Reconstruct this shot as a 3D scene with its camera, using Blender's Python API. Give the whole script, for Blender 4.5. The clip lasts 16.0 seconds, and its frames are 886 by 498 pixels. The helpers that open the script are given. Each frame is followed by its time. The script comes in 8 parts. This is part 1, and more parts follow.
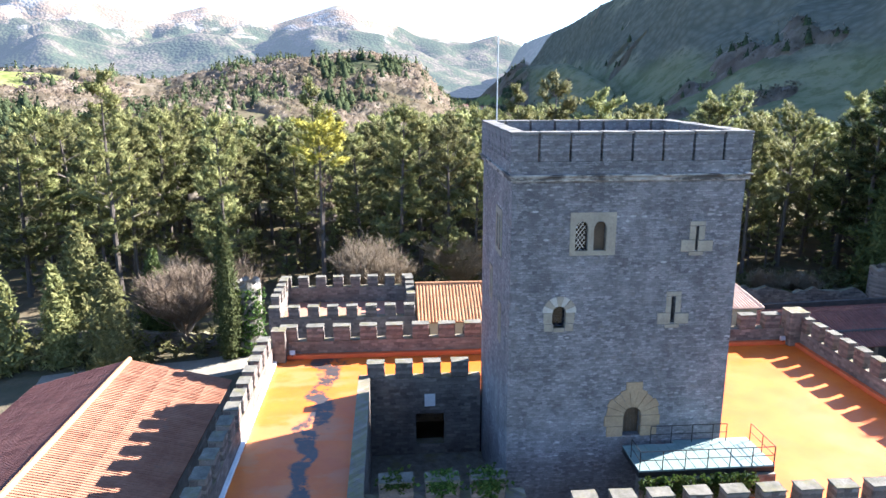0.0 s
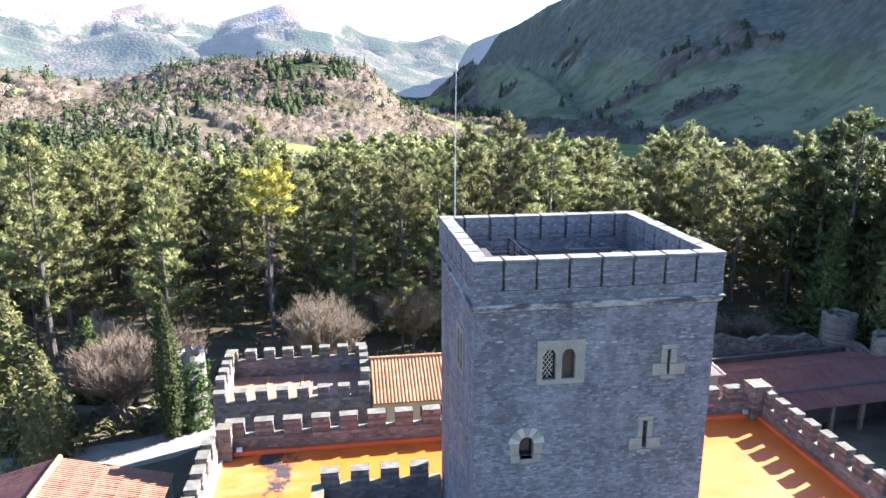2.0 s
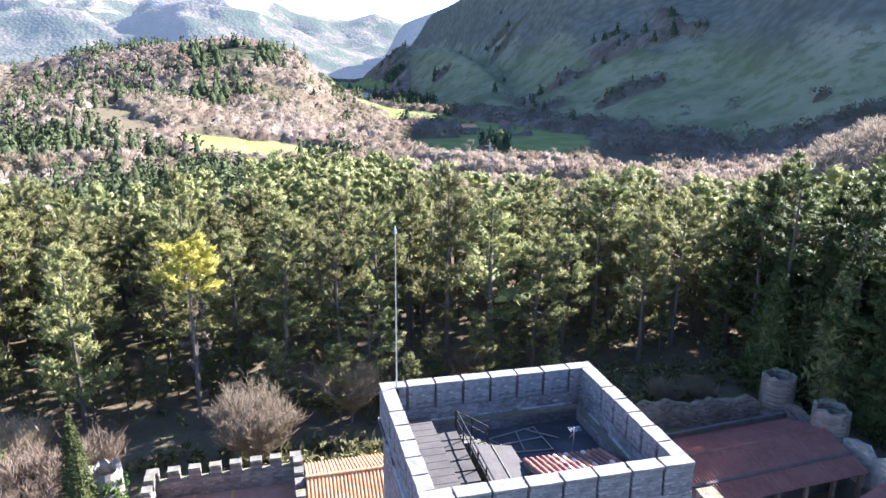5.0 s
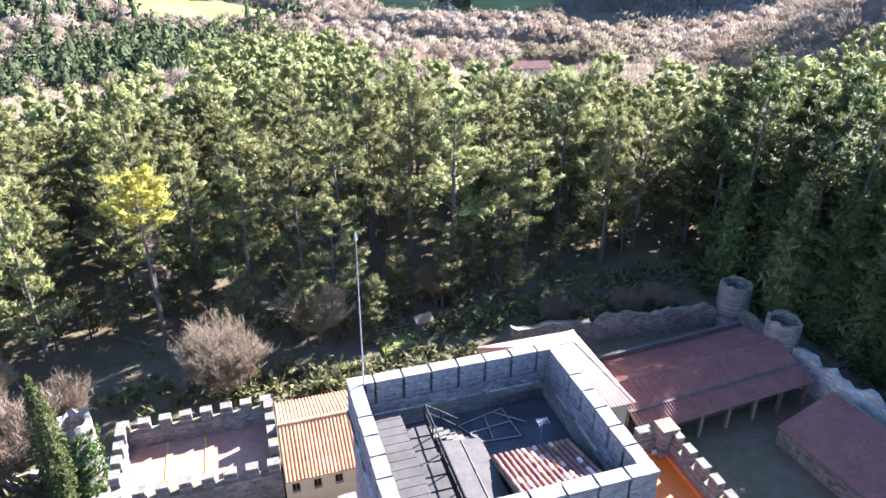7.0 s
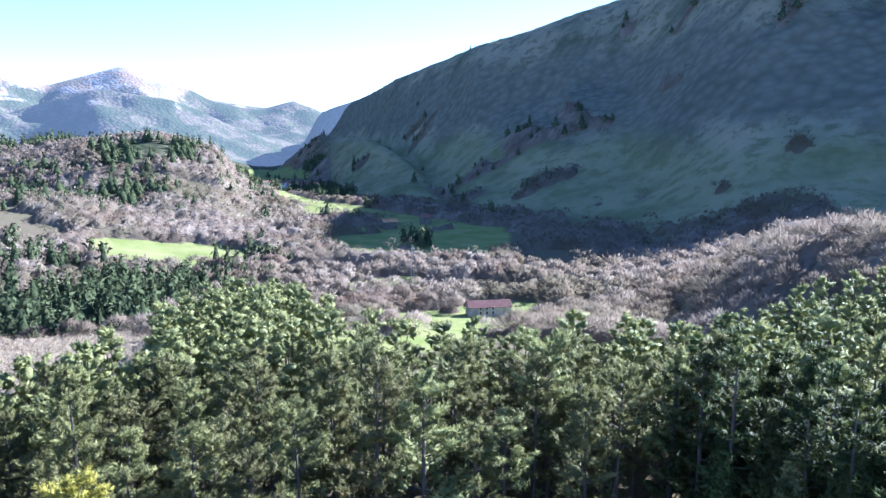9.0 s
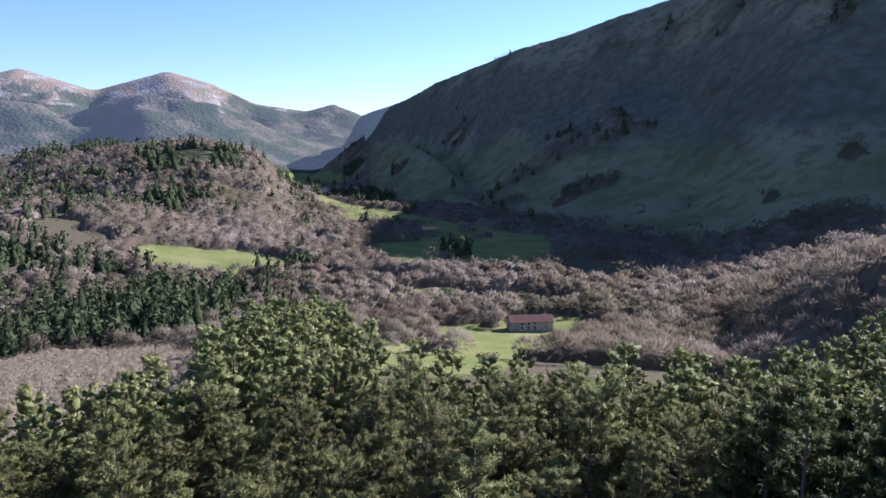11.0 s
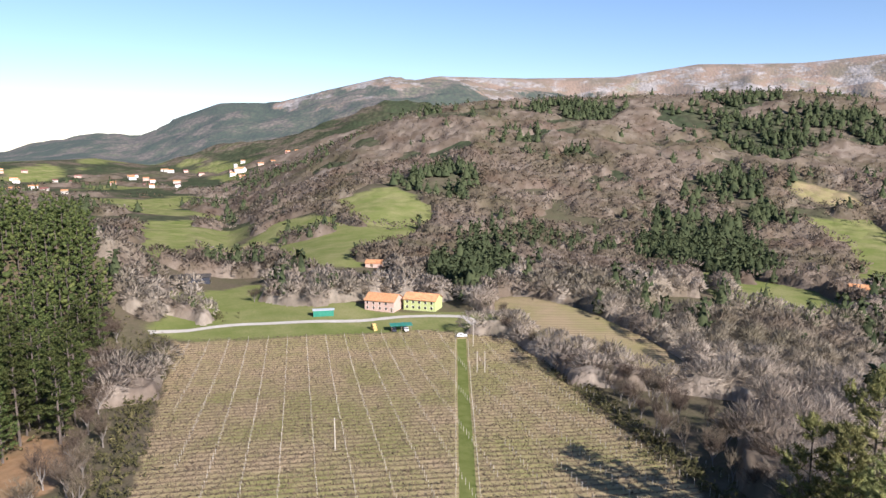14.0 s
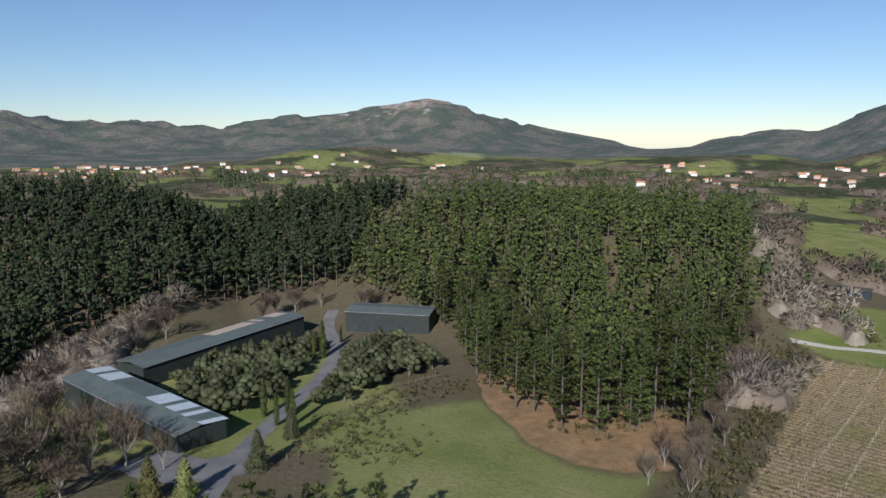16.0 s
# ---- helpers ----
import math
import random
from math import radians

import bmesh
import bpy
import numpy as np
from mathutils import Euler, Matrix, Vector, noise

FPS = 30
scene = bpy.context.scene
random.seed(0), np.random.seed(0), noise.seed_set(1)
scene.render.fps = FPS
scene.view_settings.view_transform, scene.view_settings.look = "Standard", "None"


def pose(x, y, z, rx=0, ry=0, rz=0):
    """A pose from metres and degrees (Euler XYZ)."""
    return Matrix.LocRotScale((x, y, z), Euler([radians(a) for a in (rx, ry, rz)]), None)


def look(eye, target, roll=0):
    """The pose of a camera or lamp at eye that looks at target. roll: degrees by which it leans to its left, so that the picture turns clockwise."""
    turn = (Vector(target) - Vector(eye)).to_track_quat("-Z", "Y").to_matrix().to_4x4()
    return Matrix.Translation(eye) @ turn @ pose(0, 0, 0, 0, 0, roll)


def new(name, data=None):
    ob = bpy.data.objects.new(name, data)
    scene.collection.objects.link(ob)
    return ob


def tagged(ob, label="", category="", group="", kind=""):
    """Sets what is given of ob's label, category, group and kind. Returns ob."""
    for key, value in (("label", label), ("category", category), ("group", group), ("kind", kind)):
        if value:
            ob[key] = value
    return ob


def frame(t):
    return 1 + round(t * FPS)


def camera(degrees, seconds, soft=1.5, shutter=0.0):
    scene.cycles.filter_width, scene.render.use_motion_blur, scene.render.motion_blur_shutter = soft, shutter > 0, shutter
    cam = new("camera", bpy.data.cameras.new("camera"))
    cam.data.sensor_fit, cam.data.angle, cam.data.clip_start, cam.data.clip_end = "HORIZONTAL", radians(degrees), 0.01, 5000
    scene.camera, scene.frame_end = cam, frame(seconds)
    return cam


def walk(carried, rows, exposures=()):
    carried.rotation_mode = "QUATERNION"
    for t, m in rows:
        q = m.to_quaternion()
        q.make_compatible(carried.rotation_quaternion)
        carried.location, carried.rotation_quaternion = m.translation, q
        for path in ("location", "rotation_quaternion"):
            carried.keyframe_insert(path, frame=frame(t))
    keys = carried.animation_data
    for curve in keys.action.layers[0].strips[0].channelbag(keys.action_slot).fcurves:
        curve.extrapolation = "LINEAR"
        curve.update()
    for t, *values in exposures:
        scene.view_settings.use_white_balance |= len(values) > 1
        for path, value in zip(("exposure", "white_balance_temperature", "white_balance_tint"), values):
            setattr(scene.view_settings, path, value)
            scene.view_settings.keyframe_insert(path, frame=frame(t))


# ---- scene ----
cam = camera(64.88, 16.0)
PATH = [
    (0.0, pose(0.000, 0.001, 25.999, 76.432, 0.048, 0.032)),
    (0.5, pose(-0.058, 1.037, 27.410, 76.375, 0.008, -0.939)),
    (1.0, pose(-0.118, 2.087, 28.828, 76.337, 0.050, -1.985)),
    (1.5, pose(-0.166, 3.141, 30.255, 76.287, 0.061, -3.004)),
    (2.0, pose(-0.209, 4.171, 31.736, 76.259, 0.027, -4.040)),
    (2.5, pose(-0.237, 5.196, 33.274, 76.187, -0.012, -5.032)),
    (3.0, pose(-0.236, 6.236, 34.830, 76.091, -0.046, -6.016)),
    (3.5, pose(-0.185, 7.295, 36.395, 75.976, -0.072, -7.012)),
    (6.0, pose(0.503, 12.987, 44.096, 69.793, -0.033, -10.956)),
    (6.5, pose(0.687, 14.031, 45.653, 64.127, -0.001, -11.879)),
    (7.0, pose(0.884, 15.049, 47.233, 62.949, -0.010, -12.797)),
    (7.5, pose(1.055, 16.103, 48.822, 65.225, -0.032, -13.614)),
    (8.0, pose(1.164, 17.153, 50.357, 71.966, -0.073, -14.417)),
    (8.5, pose(1.204, 18.199, 51.750, 78.715, -0.016, -15.214)),
    (9.0, pose(1.139, 19.248, 53.006, 81.176, 0.041, -15.977)),
    (11.5, pose(0.159, 24.531, 58.659, 81.342, 0.041, -9.994)),
    (12.0, pose(-0.197, 25.507, 59.670, 81.349, 0.009, 13.415)),
    (12.5, pose(-0.704, 26.381, 60.558, 81.456, 0.039, 36.638)),
    (13.0, pose(-1.357, 27.149, 61.319, 81.388, 0.037, 54.673)),
    (13.5, pose(-2.159, 27.809, 61.973, 81.358, -0.033, 68.393)),
    (14.0, pose(-3.084, 28.330, 62.534, 81.294, -0.067, 81.599)),
    (14.5, pose(-4.096, 28.699, 63.017, 81.252, 0.030, 94.800)),
    (15.0, pose(-5.166, 28.979, 63.414, 81.212, -0.010, 108.114)),
    (15.5, pose(-6.272, 29.223, 63.752, 81.079, -0.001, 121.777)),
    (16.0, pose(-7.400, 29.456, 64.072, 80.939, 0.038, 132.814)),
]
walk(cam, PATH, exposures=[(0.0, 2.86, 5800, 14), (3.5, 3.02, 5600, 19), (7.0, 3.26, 5600, 21), (8.0, 3.45, 5100, 20), (9.0, 2.6, 4850, 18), (11.5, 1.32, 5600, 25), (12.0, 1.25, 5800, 25), (12.5, 1.46, 5950, 22), (13.5, 1.4, 6050, 21), (14.5, 1.0, 6050, 17), (16.0, 0.48, 5800, 12)])

# ---- daylight ----
SUN_AZ, SUN_EL = radians(62.5), radians(29.0)
world = bpy.data.worlds.new("sky")
scene.world = world
world.use_nodes = True
wn = world.node_tree.nodes
sky = wn.new("ShaderNodeTexSky")
sky.sky_type, sky.sun_disc = "NISHITA", False
sky.sun_elevation, sky.sun_rotation = SUN_EL, SUN_AZ
sky.altitude, sky.air_density, sky.dust_density, sky.ozone_density = 900, 1.0, 0.0, 3.0
wn["Background"].inputs["Strength"].default_value = 0.064
world.node_tree.links.new(sky.outputs[0], wn["Background"].inputs["Color"])
sun = new("sun", bpy.data.lights.new("sun", "SUN"))
sun.data.energy, sun.data.angle, sun.data.color = 5.0, radians(0.6), (1.0, 0.93, 0.82)
SUN_DIR = Vector((math.sin(SUN_AZ) * math.cos(SUN_EL), math.cos(SUN_AZ) * math.cos(SUN_EL), math.sin(SUN_EL)))
sun.matrix_world = look(SUN_DIR * 900, (0, 0, 0))


# ---- materials ----
class Shader:
    """Short hand for a node material."""

    def __init__(self, name):
        self.mat = bpy.data.materials.new(name)
        self.mat.use_nodes = True
        self.n, self.l = self.mat.node_tree.nodes, self.mat.node_tree.links
        self.bsdf = self.n["Principled BSDF"]
        self.pos = self.n.new("ShaderNodeTexCoord").outputs["Object"]

    def put(self, socket, value):
        if isinstance(value, bpy.types.NodeSocket):
            self.l.new(value, socket)
        elif isinstance(value, (tuple, list)) and len(value) == 3 and len(socket.default_value) == 4:
            socket.default_value = (*value, 1)
        else:
            socket.default_value = value

    def scaled(self, s, src=None):
        m = self.n.new("ShaderNodeMapping")
        self.put(m.inputs["Vector"], src or self.pos)
        m.inputs["Scale"].default_value = s if isinstance(s, tuple) else (s, s, s)
        return m.outputs[0]

    def noise(self, scale, detail=5.0, rough=0.6, src=None):
        t = self.n.new("ShaderNodeTexNoise")
        self.put(t.inputs["Vector"], self.scaled(scale, src))
        t.inputs["Scale"].default_value, t.inputs["Detail"].default_value, t.inputs["Roughness"].default_value = 1.0, detail, rough
        return t.outputs["Fac"]

    def voronoi(self, scale, feature="F1", out="Distance", src=None):
        t = self.n.new("ShaderNodeTexVoronoi")
        t.feature = feature
        self.put(t.inputs["Vector"], self.scaled(scale, src))
        t.inputs["Scale"].default_value = 1.0
        return t.outputs[out]

    def ramp(self, fac, *stops):
        r = self.n.new("ShaderNodeValToRGB")
        self.put(r.inputs[0], fac)
        while len(r.color_ramp.elements) < len(stops):
            r.color_ramp.elements.new(0.5)
        for e, (p, c) in zip(r.color_ramp.elements, stops):
            e.position = p
            e.color = (*c, 1) if isinstance(c, tuple) else (c, c, c, 1)
        return r.outputs[0]

    def mix(self, fac, a, b, mode="MIX"):
        m = self.n.new("ShaderNodeMix")
        m.data_type, m.blend_type = "RGBA", mode
        self.put(m.inputs[0], fac)
        self.put(m.inputs[6], a)
        self.put(m.inputs[7], b)
        return m.outputs[2]

    def math(self, op, a, b=0.0):
        m = self.n.new("ShaderNodeMath")
        m.operation = op
        self.put(m.inputs[0], a)
        self.put(m.inputs[1], b)
        return m.outputs[0]

    def axes(self):
        s = self.n.new("ShaderNodeSeparateXYZ")
        self.put(s.inputs[0], self.pos)
        return s.outputs

    def wall_uv(self):
        """Runs along an upright wall whichever of the two ways it faces."""
        x, y, z = self.axes()
        c = self.n.new("ShaderNodeCombineXYZ")
        self.put(c.inputs[0], self.math("ADD", x, y))
        self.put(c.inputs[1], z)
        return c.outputs[0]

    def island(self):
        return self.n.new("ShaderNodeNewGeometry").outputs["Random Per Island"]

    def each(self):
        return self.n.new("ShaderNodeObjectInfo").outputs["Random"]

    def done(self, color, rough=0.8, metal=0.0, bump=None, depth=0.02, spec=0.3):
        self.put(self.bsdf.inputs["Base Color"], color)
        self.put(self.bsdf.inputs["Roughness"], rough)
        self.bsdf.inputs["Metallic"].default_value = metal
        self.bsdf.inputs["Specular IOR Level"].default_value = spec
        if bump is not None:
            b = self.n.new("ShaderNodeBump")
            b.inputs["Distance"].default_value, b.inputs["Strength"].default_value = depth, 1.0
            self.put(b.inputs["Height"], bump)
            self.put(self.bsdf.inputs["Normal"], b.outputs[0])
        return self.mat


def rubble(name, dark, light, mortar, width=0.42, row=0.17, moss=0.0, uneven=0.06, lichen=0.0, joint=0.6):
    """Coursed rubble masonry with stones of uneven tone, pale blocks and weather streaks."""
    s = Shader(name)
    uv = s.wall_uv()
    warp = s.n.new("ShaderNodeMix")
    warp.data_type = "VECTOR"
    t = s.n.new("ShaderNodeTexNoise")
    s.put(t.inputs["Vector"], s.scaled(1.7, uv))
    warp.inputs[0].default_value = uneven
    s.put(warp.inputs[4], uv)
    s.put(warp.inputs[5], t.outputs["Color"])
    br = s.n.new("ShaderNodeTexBrick")
    s.put(br.inputs["Vector"], warp.outputs[1])
    br.inputs["Scale"].default_value = 1.0
    br.inputs["Brick Width"].default_value, br.inputs["Row Height"].default_value = width, row
    br.inputs["Mortar Size"].default_value, br.inputs["Mortar Smooth"].default_value = 0.016, 0.6
    br.inputs["Color1"].default_value, br.inputs["Color2"].default_value = (0, 0, 0, 1), (1, 1, 1, 1)
    br.inputs["Mortar"].default_value = (0.5, 0.5, 0.5, 1)
    br.offset, br.squash = 0.37, 1.6
    br.squash_frequency = 3
    tone = s.ramp(br.outputs["Color"], (0.0, dark), (0.75, light), (1.0, tuple(min(1, c * 1.25) for c in light)))
    cells = s.ramp(s.voronoi((2.6, 6.5, 2.6), out="Color", src=uv), (0.0, 0.45), (1.0, 1.0))
    bw = s.n.new("ShaderNodeRGBToBW")
    s.put(bw.inputs[0], cells)
    cells = s.ramp(bw.outputs[0], (0.45, (0.55, 0.56, 0.6)), (1.0, (1.0, 1.0, 1.0)))
    col = s.mix(0.45, tone, s.mix(1.0, tone, cells, "MULTIPLY"))
    col = s.mix(s.ramp(s.voronoi((1.1, 3.4, 1.1), src=uv), (0.0, 0.55), (0.10, 0.35), (0.13, 0.0)), col, tuple(min(0.8, c * 2.0) for c in light))
    col = s.mix(s.math("MULTIPLY", br.outputs["Fac"], joint), col, mortar)
    col = s.mix(s.ramp(s.noise((0.5, 0.5, 0.12), 6), (0.4, 0.0), (0.75, 0.6)), col, tuple(c * 0.55 for c in dark))
    col = s.mix(s.ramp(s.noise(0.35, 6), (0.45, 0.0), (0.8, 0.45)), col, tuple(min(0.8, c * 1.5) for c in light))
    if lichen:
        # white lichen on single stones, sooty and rusty patches
        fleck = s.math("MULTIPLY", s.ramp(s.voronoi((0.9, 2.6, 0.9), src=uv), (0.13, 0.75), (0.18, 0.0)), s.ramp(s.noise(0.45, 4), (0.45, 0.0), (0.6, 1.0)))
        col = s.mix(s.ramp(s.noise(0.8, 8, 0.7), (0.5, 0.0), (0.66, 0.6)), col, (0.075, 0.07, 0.07))
        col = s.mix(s.ramp(s.noise(1.1, 6, 0.7, s.scaled(1.0, uv)), (0.58, 0.0), (0.7, 0.45)), col, (0.17, 0.135, 0.105))
        col = s.mix(fleck, col, (0.42, 0.42, 0.40))
    if moss:
        up = s.n.new("ShaderNodeSeparateXYZ")
        s.put(up.inputs[0], s.n.new("ShaderNodeNewGeometry").outputs["Normal"])
        col = s.mix(s.math("MULTIPLY", s.ramp(up.outputs[2], (0.5, 0.0), (0.9, moss)), s.ramp(s.noise(2.5, 6), (0.35, 0.0), (0.6, 1.0))), col, (0.16, 0.15, 0.035))
    h = s.math("SUBTRACT", s.math("MULTIPLY", s.noise(9, 6), 0.7), br.outputs["Fac"])
    return s.done(col, s.ramp(s.noise(4), (0.3, 0.75), (0.7, 0.95)), bump=h, depth=0.022 if lichen else 0.035)


def mottled(name, a, b, scale=1.5, rough=0.85, bump=0.0, fine=14.0, streak=None, metal=0.0, spec=0.3):
    s = Shader(name)
    big = s.noise(streak or scale, 6)
    col = s.mix(s.ramp(big, (0.3, 0.0), (0.72, 1.0)), a, b)
    col = s.mix(s.ramp(s.noise(fine, 4), (0.35, 0.0), (0.7, 0.35)), col, tuple(c * 0.6 for c in a))
    r = s.ramp(s.noise(scale * 3), (0.3, max(0, rough - 0.12)), (0.7, min(1, rough + 0.1)))
    return s.done(col, r, metal, bump=s.noise(fine, 6) if bump else None, depth=bump, spec=spec)


def foliage(name, a, b, c, through_=0.3, scale=0.25, speckle=1.0, spec=0.15, lumps=0.0):
    """Leaf or needle mass: tone by piece, by place and by tree."""
    s = Shader(name)
    col = s.mix(speckle, b, s.ramp(s.island(), (0.0, a), (0.55, b), (1.0, c)))
    col = s.mix(s.ramp(s.noise(scale, 4), (0.35, 0.0), (0.7, 0.5)), col, a)
    if speckle < 1:
        col = s.mix(s.ramp(s.noise(scale * 9, 3), (0.4, 0.0), (0.65, 0.7)), col, c)
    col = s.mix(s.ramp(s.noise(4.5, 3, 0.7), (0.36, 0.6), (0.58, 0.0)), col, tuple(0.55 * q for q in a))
    hsv = s.n.new("ShaderNodeHueSaturation")
    s.put(hsv.inputs["Color"], col)
    s.put(hsv.inputs["Value"], s.ramp(s.each(), (0.0, 0.7), (1.0, 1.35)))
    s.put(hsv.inputs["Hue"], s.math("ADD", s.math("MULTIPLY", s.each(), 0.03), 0.485))
    s.done(hsv.outputs[0], 0.7, spec=spec, bump=s.noise(3.0, 4, 0.7), depth=lumps or 0.25)
    tr = s.n.new("ShaderNodeBsdfTranslucent")
    s.put(tr.inputs["Color"], hsv.outputs[0])
    mx = s.n.new("ShaderNodeMixShader")
    mx.inputs[0].default_value = through_
    s.l.new(s.bsdf.outputs[0], mx.inputs[1])
    s.l.new(tr.outputs[0], mx.inputs[2])
    s.l.new(mx.outputs[0], s.n["Material Output"].inputs["Surface"])
    return s.mat


M_TOWER = rubble("slate_rubble", (0.112, 0.111, 0.115), (0.25, 0.244, 0.244), (0.115, 0.112, 0.11), 0.21, 0.105, uneven=0.19, lichen=1.0, joint=0.45)
M_WALL = rubble("brown_rubble", (0.10, 0.084, 0.072), (0.225, 0.19, 0.16), (0.15, 0.132, 0.114), 0.36, 0.19, moss=0.5, uneven=0.2)
M_TURRET = rubble("lichen_rubble", (0.17, 0.155, 0.125), (0.30, 0.275, 0.225), (0.24, 0.22, 0.185), 0.4, 0.22, uneven=0.2)
M_PALEWALL = rubble("pale_rubble", (0.30, 0.27, 0.22), (0.52, 0.48, 0.41), (0.42, 0.39, 0.34), 0.55, 0.28)


def mossy(name):
    """Weathered coping: grey stone with lichen, and cushions of yellow-green moss."""
    s = Shader(name)
    pos = s.n.new("ShaderNodeNewGeometry").outputs["Position"]
    col = s.mix(s.ramp(s.noise(1.6, 6, src=pos), (0.3, 0.0), (0.72, 1.0)), (0.095, 0.09, 0.072), (0.21, 0.195, 0.165))
    col = s.mix(s.ramp(s.noise(9, 4, src=pos), (0.35, 0.0), (0.7, 0.4)), col, (0.055, 0.052, 0.042))
    col = s.mix(s.ramp(s.noise(0.7, 7, 0.7, src=pos), (0.52, 0.0), (0.64, 0.45)), col, (0.145, 0.132, 0.04))
    return s.done(col, 0.95, bump=s.noise(9, 6, src=pos), depth=0.03, spec=0.1)


M_CAP = mossy("cap_stone")
M_SAND = mottled("dressed_sandstone", (0.215, 0.19, 0.145), (0.35, 0.315, 0.24), 1.1, 0.85, 0.01, 9)


def tiles(name, a, b):
    """Fired clay: tone by row of tiles, by place and by lichen."""
    s = Shader(name)
    pos = s.n.new("ShaderNodeNewGeometry").outputs["Position"]
    col = s.mix(s.ramp(s.noise(0.5, 6, src=pos), (0.3, 0.0), (0.7, 1.0)), a, b)
    col = s.mix(s.ramp(s.each(), (0.0, 0.0), (1.0, 0.35)), col, tuple(c * 0.62 for c in a))
    col = s.mix(s.ramp(s.noise((2.0, 2.0, 6.0), 5, src=pos), (0.45, 0.0), (0.75, 0.45)), col, tuple(min(0.8, c * 1.25) for c in b))
    col = s.mix(s.ramp(s.noise(1.3, 7, 0.7, src=pos), (0.56, 0.0), (0.7, 0.5)), col, (0.13, 0.115, 0.09))
    return s.done(col, 0.82, bump=s.noise(7, 5, src=pos), depth=0.01, spec=0.2)


M_TILE = tiles("terracotta", (0.40, 0.18, 0.085), (0.52, 0.285, 0.14))
# for old tiles, and for slopes whose shade is put into the colour
M_TILE_OLD_SHADED = tiles("weathered_shaded_terracotta", (0.14, 0.06, 0.05), (0.21, 0.10, 0.078))
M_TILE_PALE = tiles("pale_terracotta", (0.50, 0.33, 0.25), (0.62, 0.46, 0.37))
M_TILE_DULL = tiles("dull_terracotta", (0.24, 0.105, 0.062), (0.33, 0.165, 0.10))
M_IRON = mottled("dark_iron", (0.03, 0.03, 0.035), (0.06, 0.055, 0.05), 6, 0.5, metal=0.8)
M_STEEL = mottled("galvanised_pole", (0.42, 0.43, 0.45), (0.55, 0.56, 0.58), 3, 0.4, metal=0.7)
M_GLASS = mottled("dark_glass", (0.012, 0.013, 0.016), (0.02, 0.02, 0.024), 3, 0.12, spec=0.6)
M_PLASTER = mottled("ochre_plaster", (0.50, 0.40, 0.24), (0.62, 0.52, 0.36), 0.8, 0.9, 0.005, 12)
M_WHITE = mottled("white_render", (0.66, 0.64, 0.60), (0.80, 0.79, 0.76), 0.7, 0.9, 0.004, 8)
M_WOOD = mottled("weathered_wood", (0.12, 0.09, 0.065), (0.22, 0.17, 0.12), 1.5, 0.85, 0.006, 18, streak=(1, 8, 1))
M_BARK = mottled("pine_bark", (0.065, 0.052, 0.042), (0.14, 0.116, 0.098), 1.3, 0.95, 0.03, 9, streak=(3, 3, 0.6))
M_GREYBARK = mottled("grey_bark", (0.13, 0.115, 0.098), (0.25, 0.225, 0.195), 1.2, 0.95, 0.01, 9, streak=(3, 3, 0.7))
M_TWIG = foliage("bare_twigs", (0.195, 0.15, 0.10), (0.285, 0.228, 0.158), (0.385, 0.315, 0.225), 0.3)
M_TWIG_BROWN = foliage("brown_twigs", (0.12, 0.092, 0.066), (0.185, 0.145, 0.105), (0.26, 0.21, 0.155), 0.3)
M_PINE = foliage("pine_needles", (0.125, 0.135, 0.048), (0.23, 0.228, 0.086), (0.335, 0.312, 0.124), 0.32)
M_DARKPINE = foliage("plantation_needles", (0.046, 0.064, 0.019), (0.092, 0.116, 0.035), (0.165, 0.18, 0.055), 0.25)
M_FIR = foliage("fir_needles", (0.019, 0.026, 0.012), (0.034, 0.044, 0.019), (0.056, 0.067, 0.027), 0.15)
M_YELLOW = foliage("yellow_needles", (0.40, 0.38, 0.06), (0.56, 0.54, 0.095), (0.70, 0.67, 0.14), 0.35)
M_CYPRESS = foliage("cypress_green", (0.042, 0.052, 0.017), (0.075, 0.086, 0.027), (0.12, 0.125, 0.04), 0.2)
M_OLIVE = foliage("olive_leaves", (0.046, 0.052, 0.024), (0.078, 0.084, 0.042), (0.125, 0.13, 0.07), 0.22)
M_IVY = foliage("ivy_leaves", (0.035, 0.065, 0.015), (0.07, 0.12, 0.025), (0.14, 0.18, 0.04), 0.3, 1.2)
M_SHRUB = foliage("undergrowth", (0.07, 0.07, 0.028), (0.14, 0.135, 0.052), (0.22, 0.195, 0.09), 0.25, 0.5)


# ---- building helpers ----
def mesh_object(name, verts, faces, mat, parent=None, m=None, smooth_=False):
    me = bpy.data.meshes.new(name)
    me.from_pydata([tuple(v) for v in verts], [], faces)
    me.update()
    if smooth_:
        me.polygons.foreach_set("use_smooth", [True] * len(me.polygons))
    for k in mat if isinstance(mat, (list, tuple)) else [mat]:
        me.materials.append(k)
    ob = new(name, me)
    if parent is not None:
        ob.parent = parent
    if m is not None:
        ob.matrix_local = m
    return ob


def part(name, bm, mat, parent, label="", m=None):
    me = bpy.data.meshes.new(name)
    bm.to_mesh(me)
    bm.free()
    me.materials.append(mat)
    ob = new(name, me)
    ob.parent = parent
    if m is not None:
        ob.matrix_local = m
    return tagged(ob, label)


def thing(name, m, label, category, group="", kind=""):
    ob = new(name)
    ob.matrix_world = m
    ob.empty_display_size = 0.3
    return tagged(ob, label, category, group, kind)


